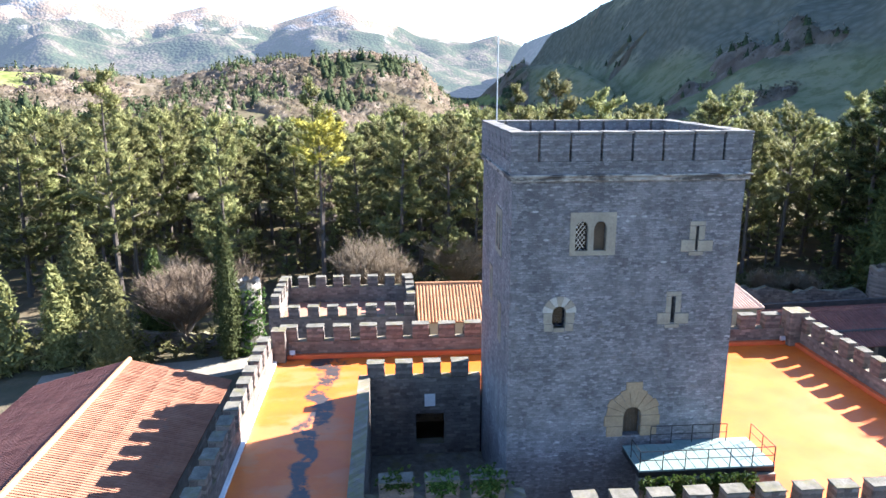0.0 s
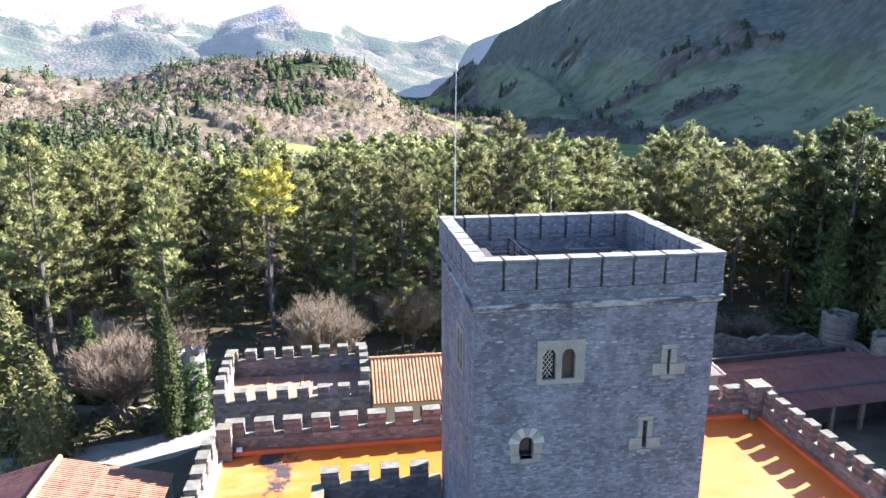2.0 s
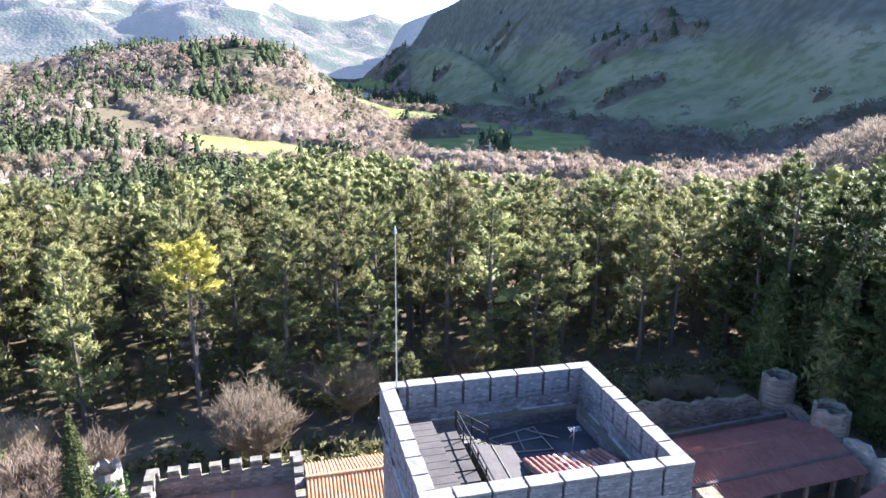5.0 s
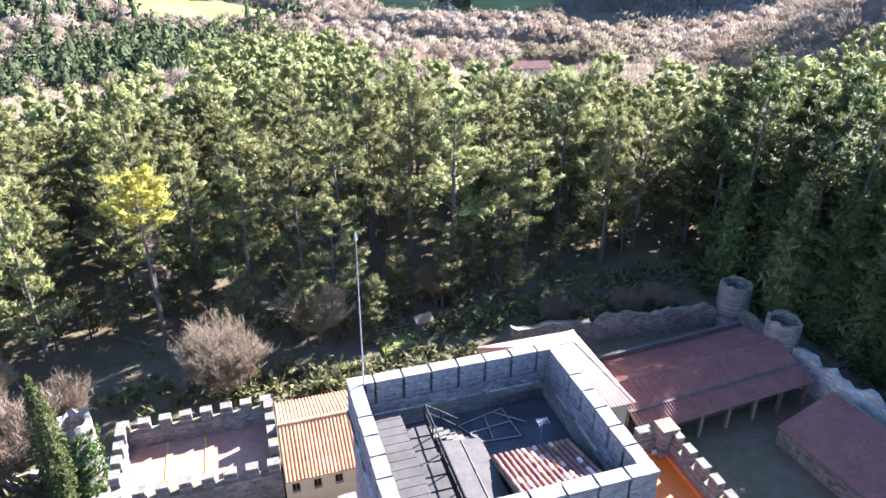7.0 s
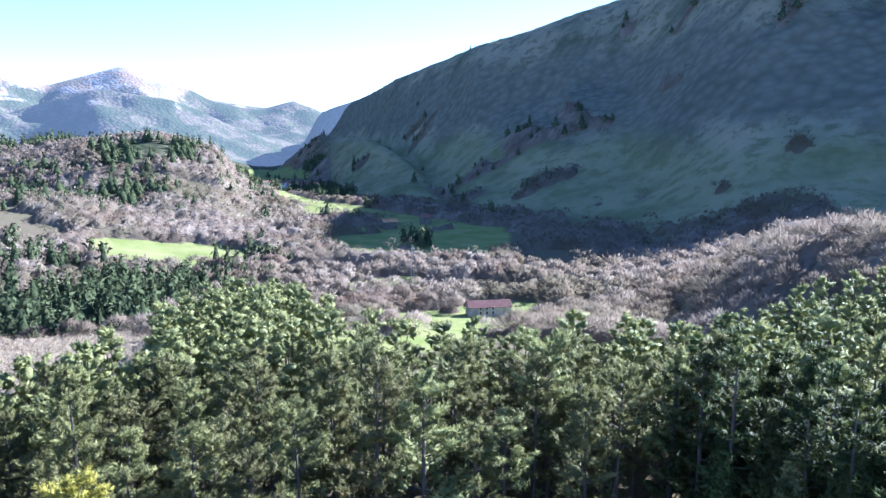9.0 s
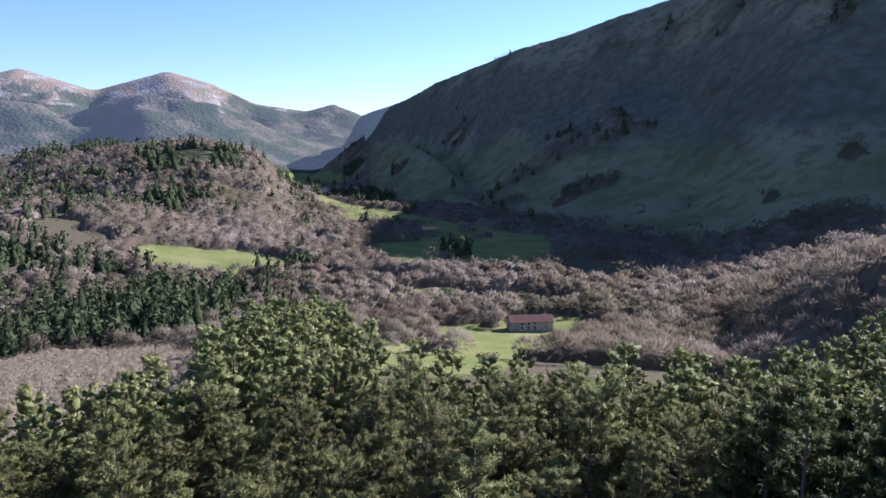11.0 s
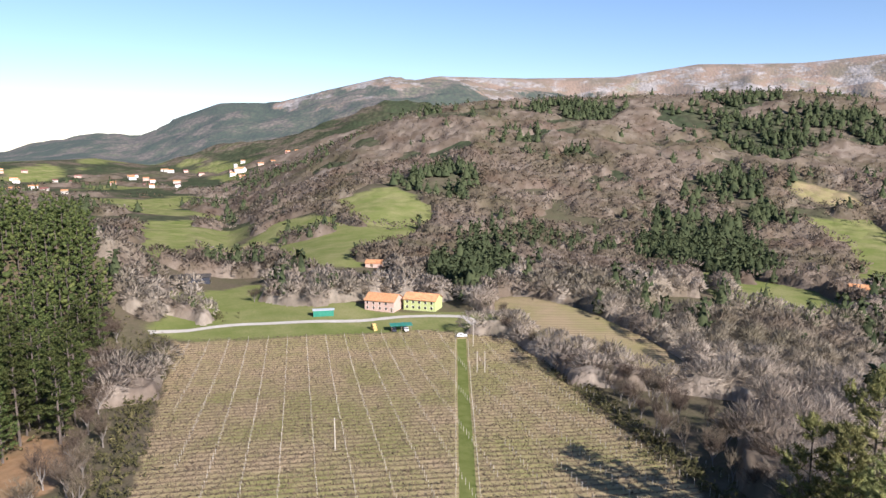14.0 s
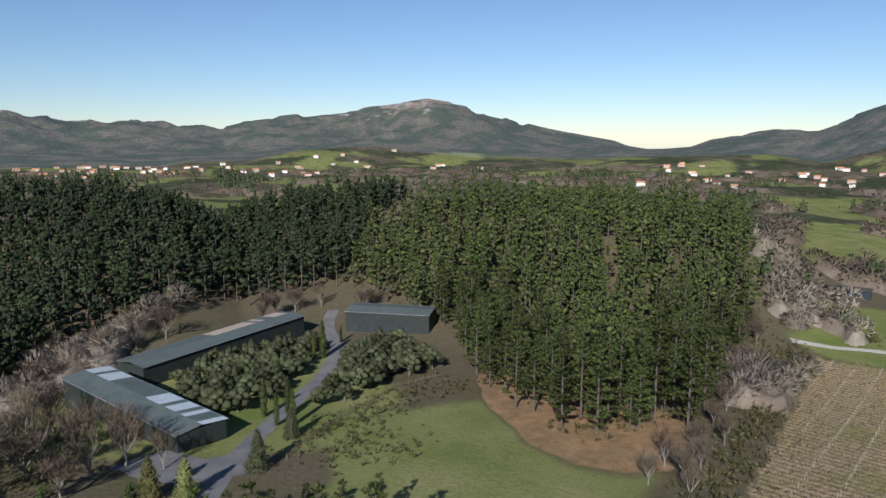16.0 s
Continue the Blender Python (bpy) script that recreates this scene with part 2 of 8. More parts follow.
def box(bm, x0, x1, y0, y1, z0, z1, bevel=0.0):
    v = [bm.verts.new((x, y, z)) for z in (z0, z1) for x, y in ((x0, y0), (x1, y0), (x1, y1), (x0, y1))]
    f = [bm.faces.new([v[i] for i in q]) for q in ((3, 2, 1, 0), (4, 5, 6, 7), (0, 1, 5, 4), (1, 2, 6, 5), (2, 3, 7, 6), (3, 0, 4, 7))]
    if bevel:
        bmesh.ops.bevel(bm, geom=list({e for q in f for e in q.edges}), offset=bevel, segments=1, affect="EDGES")
    return bm


def boxes(*dims, bevel=0.0):
    bm = bmesh.new()
    for d in dims:
        box(bm, *d, bevel=bevel)
    return bm


def rough_block(w, d, h, seed, amount=0.03, cuts=2):
    """A worn masonry block, standing on z = 0 and centred in x and y."""
    rnd = random.Random(seed)
    bm = box(bmesh.new(), -w / 2, w / 2, -d / 2, d / 2, 0, h, bevel=min(w, d, h) * 0.07)
    bmesh.ops.subdivide_edges(bm, edges=bm.edges[:], cuts=cuts, use_grid_fill=True)
    for v in bm.verts:
        if v.co.z > 0.02:
            v.co += Vector((rnd.uniform(-1, 1), rnd.uniform(-1, 1), rnd.uniform(-1, 0.6))) * amount
    return bm


def tube(verts, faces, pts, radii, sides=6):
    base = len(verts)
    for i, p in enumerate(pts):
        a, b = pts[max(0, i - 1)], pts[min(len(pts) - 1, i + 1)]
        t = (Vector(b) - Vector(a)).normalized()
        u = t.orthogonal().normalized()
        w = t.cross(u)
        for k in range(sides):
            q = 2 * math.pi * k / sides
            verts.append(Vector(p) + (u * math.cos(q) + w * math.sin(q)) * radii[i])
    for i in range(len(pts) - 1):
        for k in range(sides):
            n = (k + 1) % sides
            faces.append((base + i * sides + k, base + i * sides + n, base + (i + 1) * sides + n, base + (i + 1) * sides + k))
    faces.append(tuple(base + (len(pts) - 1) * sides + k for k in range(sides)))


def tube_part(name, runs, mat, parent, label="", sides=6):
    v, f = [], []
    for pts, rad in runs:
        tube(v, f, pts, [rad] * len(pts) if not isinstance(rad, (list, tuple)) else rad, sides)
    return tagged(mesh_object(name, v, f, mat, parent), label)


def pierced(bm, length, z0, z1, thick, holes):
    """An upright wall along x from 0, its face at y = 0 and its back at y = thick, with openings (x0, x1, z0, z1) right through."""
    xs = sorted({0.0, length, *[h[0] for h in holes], *[h[1] for h in holes]})
    zs = sorted({z0, z1, *[h[2] for h in holes], *[h[3] for h in holes]})

    def solid(i, j):
        if not (0 <= i < len(xs) - 1 and 0 <= j < len(zs) - 1):
            return False
        cx, cz = (xs[i] + xs[i + 1]) / 2, (zs[j] + zs[j + 1]) / 2
        return not any(h[0] < cx < h[1] and h[2] < cz < h[3] for h in holes)

    def quad(*p):
        bm.faces.new([bm.verts.new(c) for c in p])

    for i in range(len(xs) - 1):
        for j in range(len(zs) - 1):
            if not solid(i, j):
                continue
            a, b, c, d = xs[i], xs[i + 1], zs[j], zs[j + 1]
            quad((a, 0, c), (b, 0, c), (b, 0, d), (a, 0, d))
            quad((b, thick, c), (a, thick, c), (a, thick, d), (b, thick, d))
            if not solid(i - 1, j):
                quad((a, thick, c), (a, 0, c), (a, 0, d), (a, thick, d))
            if not solid(i + 1, j):
                quad((b, 0, c), (b, thick, c), (b, thick, d), (b, 0, d))
            if not solid(i, j - 1):
                quad((a, thick, c), (b, thick, c), (b, 0, c), (a, 0, c))
            if not solid(i, j + 1):
                quad((a, 0, d), (b, 0, d), (b, thick, d), (a, thick, d))
    return bm


def arch_filler(bm, x0, x1, z_spring, z_top, y0, y1, pointed=False, n=8):
    """The solid corners between a rectangular opening and the arch inside it."""
    w = (x1 - x0) / 2
    cx = (x0 + x1) / 2
    rise = z_top - z_spring
    for side in (-1, 1):
        pts = []
        for i in range(n + 1):
            t = i / n
            if pointed:
                x, z = math.cos(t * math.pi / 2) ** 1.2, math.sin(t * math.pi / 2) ** 0.8 if t else 0.0
            else:
                x, z = math.cos(t * math.pi / 2), math.sin(t * math.pi / 2)
            pts.append((cx + side * w * x, z_spring + rise * z))
        corner = (cx + side * w, z_top + 0.001)
        for i in range(n):
            tri = [corner, pts[i], pts[i + 1]]
            f = [bm.verts.new((p[0], y0, p[1])) for p in tri]
            b = [bm.verts.new((p[0], y1, p[1])) for p in tri]
            bm.faces.new(f)
            bm.faces.new(b[::-1])
            bm.faces.new((f[1], b[1], b[2], f[2]))
    return bm


def ground_z(x, y):
    return float(land(x, y))


def array_mesh_simple(name, v, f, mat):
    me = bpy.data.meshes.new(name)
    me.from_pydata([tuple(p) for p in v], [], f)
    me.materials.append(mat)
    me.update()
    return me


# ---- the land: one sheet in polar steps round the castle hill ----
CX, CY = 0.0, 28.0


def hash2(ix, iy, seed):
    h = np.sin(ix * 127.1 + iy * 311.7 + seed * 74.7) * 43758.5453
    return h - np.floor(h)


def vnoise(x, y, seed=0):
    ix, iy = np.floor(x), np.floor(y)
    fx, fy = x - ix, y - iy
    fx, fy = fx * fx * (3 - 2 * fx), fy * fy * (3 - 2 * fy)
    a, b = hash2(ix, iy, seed), hash2(ix + 1, iy, seed)
    c, d = hash2(ix, iy + 1, seed), hash2(ix + 1, iy + 1, seed)
    return (a * (1 - fx) + b * fx) * (1 - fy) + (c * (1 - fx) + d * fx) * fy


def fbm(x, y, octaves=4, seed=0):
    s, w, t = 0.0, 0.5, 0.0
    for k in range(octaves):
        s = s + w * vnoise(x * 2.03**k, y * 2.03**k, seed + k * 3)
        t += w
        w *= 0.5
    return s / t


def smooth(a, b, x):
    t = np.clip((x - a) / (b - a), 0, 1)
    return t * t * (3 - 2 * t)


# ridges: azimuth (degrees from +y, clockwise), distance, crest height; then run of the near slope, and rise of its foot
RIDGES = {
    "north_range": ([(-92, 4300, 330), (-82, 4300, 455), (-75, 4300, 440), (-68, 4300, 440), (-62, 4300, 500), (-55, 4300, 485), (-43, 4300, 545),
                     (-33.5, 4250, 475), (-30.3, 4150, 560), (-27.5, 4150, 500), (-20.5, 4150, 375), (-17.8, 4200, 435), (-13.2, 4200, 335),
                     (-8.2, 4200, 450), (-5, 4200, 385), (-1.8, 4300, 285), (2, 4400, 250), (4.1, 4400, 295), (6.5, 4400, 225), (14, 4400, 200)], 1500, 0.7),
    "north_foothill": ([(-34, 3300, 60), (-29, 3200, 215), (-24, 3200, 150), (-19, 3200, 225), (-14, 3100, 190), (-10, 3000, 250), (-5, 3000, 215), (0, 3100, 120), (4, 3200, 40)], 900, 0.6),
    "east_mountain": ([(4, 3000, -30), (6.2, 2700, 165), (9.5, 2300, 190), (12.2, 1950, 220), (15, 1750, 236), (19, 1550, 258), (23, 1450, 272), (26.4, 1400, 293),
                       (31, 1350, 315), (36, 1260, 390), (40, 1200, 425), (46, 1170, 405), (52, 1150, 370), (60, 1150, 350), (75, 1150, 200), (95, 1200, 60)], 760, 0.68),
    "valley_spur": ([(2, 1900, -40), (6, 1700, 60), (10, 1450, 60), (13, 1250, 20), (16, 1100, -30)], 330, 0.9),
    "wooded_hill": ([(-99, 1150, -40), (-92, 1150, 30), (-88, 1200, 80), (-83, 1250, 115), (-78, 1300, 132), (-72, 1350, 140), (-64, 1400, 146), (-55, 1450, 148), (-48, 1500, 130),
                     (-42, 1500, 95), (-37, 1450, 50), (-30, 1400, 15), (-25, 1400, -30)], 900, 0.85),
    "hamlet_ridge": ([(-46, 900, -30), (-40, 950, 20), (-35, 1000, 40), (-28, 1050, 35), (-22, 1050, 20), (-17, 1000, 40), (-11, 950, 52), (-6, 950, 58), (-2, 950, 40), (1, 1000, -20)], 420, 0.9),
    "brown_knoll": ([(-34, 560, -28), (-26, 580, -8), (-19, 620, 4), (-12, 640, 0), (-6, 640, -18), (0, 620, -32)], 240, 0.9),
    "west_mountain": ([(-116, 3700, -50), (-112, 3600, 55), (-108, 3500, 105), (-105, 3400, 100), (-102, 3300, 170), (-99, 3200, 228), (-94.5, 3100, 232), (-91, 3000, 275),
                       (-86, 3000, 335), (-81, 3100, 345), (-76, 3300, 320), (-68, 3500, 250)], 1700, 0.8),
    "far_west_range": ([(178, 4300, 180), (-165, 4300, 215), (-160, 4400, 172), (-155, 4400, 170), (-150, 4400, 135), (-147.5, 4400, 185), (-140, 4400, 240), (-134, 4400, 305),
                        (-131, 4400, 270), (-128, 4400, 195), (-123, 4500, 105), (-119, 4600, 45), (-116.3, 4700, -60), (-113.5, 4700, -60)], 1900, 0.75),
    "west_knolls": ([(-150, 2300, -40), (-145, 2300, 20), (-138, 2400, 40), (-130, 2500, 0), (-122, 2400, -25), (-116, 2200, -5), (-108, 2300, 15), (-102, 2300, -30)], 600, 0.8),
    "plantation_rise": ([(-152, 430, -10), (-146, 430, 10), (-138, 430, 18), (-125, 390, 19), (-114, 380, 16), (-107, 390, 8), (-102, 400, -14)], 150, 0.8),
    "south_slope": ([(-178, 500, 0), (-168, 420, 20), (-160, 400, 22), (-153, 400, 12), (-148, 400, -12)], 180, 0.8),
    "scree_brow": ([(36, 300, -20), (41, 270, 6), (46, 250, 18), (55, 250, 24), (75, 260, 10)], 120, 0.8),
}


def ridge_curves(knots):
    k = np.array(knots, float)
    az = np.where(k[:, 0] > 170, k[:, 0] - 360, k[:, 0])
    order = np.argsort(az)
    return az[order], k[order, 1], k[order, 2]


RIDGE_CURVES = [(*ridge_curves(k), run, foot) for k, run, foot in RIDGES.values()]


def land(x, y):
    x, y = np.asarray(x, float), np.asarray(y, float)
    dx, dy = x - CX, y - CY
    r = np.hypot(dx, dy) + 1e-6
    az = np.degrees(np.arctan2(dx, dy))
    # the castle's brow, its fall to the valley and the terrace of the vines
    west = smooth(-35, -75, az) * smooth(-190, -150, -np.abs(az))
    north = -1.5 - 27 * smooth(130, 330, r)
    vines = -2.0 - 12 * smooth(60, 260, r) - 34 * smooth(330, 800, r)
    z = north * (1 - west) + vines * west
    z = z - 12 * smooth(700, 2500, r) + 4.0 * (fbm(x / 130, y / 130, 3, 5) - 0.5) * smooth(150, 400, r)
    for azk, dk, hk, run, foot in RIDGE_CURVES:
        d, h = np.interp(az, azk, dk), np.interp(az, azk, hk)
        inside = smooth(azk[0] - 4, azk[0], az) * smooth(azk[-1] + 4, azk[-1], az)
        wob = 1 + 0.16 * (fbm(x / 420 + 9, y / 420, 4, 11) - 0.5)
        near = np.clip(1 - (d - r) / run, 0, 1) ** (1 / foot)
        near = near * near * (3 - 2 * near) * 0.45 + near * 0.55
        far = 1 - 0.5 * smooth(0, run * 1.2, r - d)
        prof = np.where(r < d, near, far)
        gully = 1 - 0.5 * np.abs(fbm(x / 300 + 3, y / 300 + 8, 4, 21) - 0.5) * smooth(0.02, 0.45, 1 - prof) * 2
        base = z
        lift = (h - base) * prof * np.where(prof > 0.93, 1, gully * wob)
        z = np.where(h > base, base + np.maximum(lift, 0) * inside, base)
    # ravines and spurs that cut the high slopes
    crest = np.max([np.interp(az, k[0], k[2]) * (k[1].mean() > 2600) for k in RIDGE_CURVES], axis=0) + 1.0
    far = smooth(2500, 3300, r) * smooth(40, 160, z) * smooth(0.96, 0.78, z / crest)
    rav = np.abs(2 * fbm(x / 520 + 3, y / 520 + 1, 4, 81) - 1) + 0.5 * np.abs(2 * fbm(x / 170, y / 170, 3, 83) - 1)
    return z - far * 150 * np.clip(0.42 - rav, 0, 1)


# land cover: meadows and conifer stands as outlines on the plan, and single plots (x, y, half length, half width, turn)
FIELDS = [
    [(-474, 273), (-366, 316), (-320, 283), (-289, 247), (-342, 229), (-429, 251)],
    [(-638, 482), (-634, 556), (-518, 508), (-359, 365), (-382, 338), (-529, 447)],
    [(-526, 752), (-660, 1000), (-431, 880), (-418, 839), (-493, 768)],
    [(-285, 317), (-281, 364), (-254, 332), (-245, 307), (-269, 275)],
    [(-104, 552), (-91, 564), (-39, 589), (13, 540), (-4, 487), (-32, 480), (-91, 495)],
    [(-358, 529), (-332, 574), (-287, 491), (-323, 487)],
    [(-305, 412), (-280, 440), (-260, 404), (-277, 382)],
]
WEST_FIELDS = [
    [(-605, -122), (-764, -33), (-612, 96), (-549, 98), (-486, 27), (-653, -76)],
    [(-778, 21), (-793, 91), (-701, 123), (-620, 104), (-633, 47)],
    [(-560, -18), (-475, 42), (-414, 40), (-440, -1)],
    [(-360, -60), (-395, -13), (-330, 40), (-285, 55), (-285, 20), (-290, -45)],
    [(-838, -211), (-773, -165), (-640, -150), (-592, -98), (-700, -120), (-900, -150)],
    [(-560, -130), (-472, -60), (-420, -100), (-500, -170)],
]
VALLEY_FIELDS = [
    [(60, 1204), (113, 938), (197, 739), (235, 640), (206, 538), (164, 472), (72, 487), (74, 631), (72, 755), (40, 1000)],
    [(26, 238), (35, 278), (75, 347), (118, 352), (165, 349), (92, 250), (62, 208), (45, 205)],
    [(-40, 1900), (60, 2250), (140, 1500), (70, 1180), (30, 1250)],
    [(62, 424), (102, 430), (91, 388), (60, 388)],
]
MEADOWS = [(-126, -66, 44, 36, 20), (-120, -158, 42, 34, 40), (-100, -150, 45, 60, 30), (-106, -62, 32, 22, 0), (-292, 30, 26, 64, 0), (-1150, -260, 160, 50, 5), (-1250, 40, 90, 40, 0),
           (-1400, -900, 200, 90, 30), (-900, -1500, 220, 70, 50), (-1700, -1500, 260, 80, 20), (-1246, -1617, 120, 60, 40), (-1819, -700, 160, 60, 10)]
TILLED = [(-268, 124, 60, 24, 14), (-700, 560, 40, 24, 20), (-640, -60, 50, 20, 0)]
STANDS = [
    [(-1149, 525), (-1057, 674), (-1030, 808), (-895, 1074), (-844, 1080), (-883, 936), (-926, 727), (-816, 571), (-1051, 594)],
    [(-835, 518), (-720, 490), (-595, 445), (-632, 418), (-732, 449)],
    [(-692, 354), (-632, 418), (-490, 344), (-428, 266), (-492, 253)],
    [(-462, 485), (-505, 606), (-471, 711), (-423, 721), (-239, 531), (-300, 520), (-331, 424), (-382, 405)],
]
WEST_STANDS = [
    [(-825, 87), (-875, 169), (-769, 184), (-714, 143), (-760, 82)],
    [(-370, 75), (-480, 113), (-530, 149), (-345, 110), (-315, 84)],
    [(-165, 924), (-47, 963), (-42, 857), (-131, 827)],
    [(-1190, 320), (-1250, 420), (-1150, 520), (-1060, 420)],
]
MIXED = [(-320, 743), (-289, 907), (-145, 828), (-68, 858), (-55, 735), (-113, 736), (-167, 609), (-245, 553)]
# hedgerows between the fields, and trees that stand alone on the slopes
HEDGES = [((81, 782), (144, 721)), ((144, 721), (197, 739)), ((79, 630), (156, 627)), ((156, 627), (206, 668)), ((75, 1152), (104, 995)), ((104, 995), (140, 917)), ((-735, 4), (-621, 52)), ((-621, 52), (-592, 109)),
          ((-349, -6), (-329, 16)), ((-329, 16), (-350, 38)), ((-624, -99), (-512, -22)), ((-512, -22), (-415, -6)), ((-421, 275), (-345, 234)), ((-330, 75), (-420, 60)), ((-560, 470), (-450, 400))]
LONE = [(269, 665), (253, 580), (189, 646), (363, 685), (394, 647), (408, 543), (355, 569), (373, 465), (259, 526), (285, 518), (188, 1280), (135, 1594), (450, 552), (393, 460), (412, 460), (128, 560), (60, 300), (52, 262), (95, 335), (140, 352)]
VINES = [(-98, 0), (-129, -12), (-276, -37), (-279, 62), (-262, 93), (-227, 98), (-124, 97), (-98, 90)]
PLANTATION = [(-150, -58), (-158, -86), (-172, -108), (-205, -146), (-214, -190), (-216, -228), (-262, -262), (-330, -250), (-420, -190), (-408, -110), (-300, -66), (-222, -46), (-176, -38)]
NORTH_WOOD = [(-96, 96), (-70, 92), (-52, 80), (-30, 85), (-8, 88), (12, 92), (34, 96), (58, 94), (72, 84), (70, 60), (80, 30), (130, 20), (160, 110), (158, 150), (120, 146), (80, 142), (48, 146), (24, 158), (16, 188), (14, 262), (2, 280), (-14, 262), (-18, 205), (-21, 158), (-42, 148), (-62, 134), (-84, 124), (-104, 112)]
THICKET = [(-141, 285), (-91, 318), (-37, 296), (-16, 205), (-38, 168), (-64, 150), (-104, 128), (-125, 128), (-140, 150), (-122, 192)]
STAND_PLOTS = [[(-146, 296), (-91, 324), (-43, 318), (-20, 400), (-31, 437), (-75, 440), (-130, 361)], [(-185, 195), (-240, 280), (-215, 332), (-165, 303), (-122, 196), (-143, 158), (-165, 168)]]
SOUTH_WOOD = [(-52, -190), (-70, -215), (-92, -232), (-150, -250), (-190, -240), (-216, -230), (-262, -262), (-330, -300), (-220, -420), (-60, -420), (10, -250), (-20, -180)]


def in_ellipse(x, y, e):
    c, s = math.cos(radians(e[4])), math.sin(radians(e[4]))
    dx, dy = x - e[0], y - e[1]
    u, v = (dx * c + dy * s) / e[2], (-dx * s + dy * c) / e[3]
    return np.hypot(u, v)


def in_polygon(x, y, poly):
    x, y = np.asarray(x, float), np.asarray(y, float)
    inside = np.zeros(x.shape, bool)
    for (x0, y0), (x1, y1) in zip(poly, poly[1:] + poly[:1]):
        if y0 != y1:
            inside ^= ((y0 > y) != (y1 > y)) & (x < (x1 - x0) * (y - y0) / (y1 - y0) + x0)
    return inside


def cover(x, y):
    """How much meadow, tilled ground and needle-strewn earth there is at a place, from 0 to 1."""
    wob = 0.9 * (fbm(x / 60, y / 60, 4, 31) - 0.5)
    grass = np.zeros(np.shape(x))
    wx, wy = x + 26 * (fbm(x / 45, y / 45, 3, 35) - 0.5), y + 26 * (fbm(x / 45 + 7, y / 45, 3, 36) - 0.5)
    for p in FIELDS + WEST_FIELDS + VALLEY_FIELDS:
        grass = np.maximum(grass, in_polygon(wx, wy, p))
    for e in MEADOWS:
        grass = np.maximum(grass, smooth(1.06, 0.94, in_ellipse(x, y, e) + wob))
    tilled = np.zeros(np.shape(x))
    for e in TILLED:
        tilled = np.maximum(tilled, 0.7 * smooth(1.05, 0.95, in_ellipse(x, y, e) + wob * 0.5))
    # the open valley floor in the west
    a, r = np.degrees(np.arctan2(x - CX, y - CY)), np.hypot(x - CX, y - CY)
    plain = smooth(-96, -99, a) * smooth(430, 520, r) * smooth(2500, 2200, r)
    grass = np.maximum(grass, plain * 0.85 * smooth(0.44, 0.41, fbm(x / 110, y / 110, 4, 77)))
    vine = in_polygon(x, y, VINES).astype(float)
    rim = smooth(1.1, 0.98, in_ellipse(x, y, (-170, -74, 22, 46, -35)) + wob)
    wood = (in_polygon(x, y, NORTH_WOOD) | in_polygon(x, y, PLANTATION) | in_polygon(x, y, SOUTH_WOOD)).astype(float)
    return grass * (1 - vine) * (1 - 0.8 * rim), np.maximum(tilled, vine), np.maximum(rim * 0.9, wood * 0.55)


def heathland(x, y):
    """The open grass and bracken of the big mountain's flank, from 0 to 1."""
    a, r = np.degrees(np.arctan2(x - CX, y - CY)), np.hypot(x - CX, y - CY)
    d = np.interp(a, (4, 10, 20, 30, 45, 60), (1500, 1000, 800, 650, 520, 480))
    return smooth(5, 9, a) * smooth(d - 60, d + 60, r + 160 * (fbm(x / 120, y / 120, 4, 41) - 0.5))


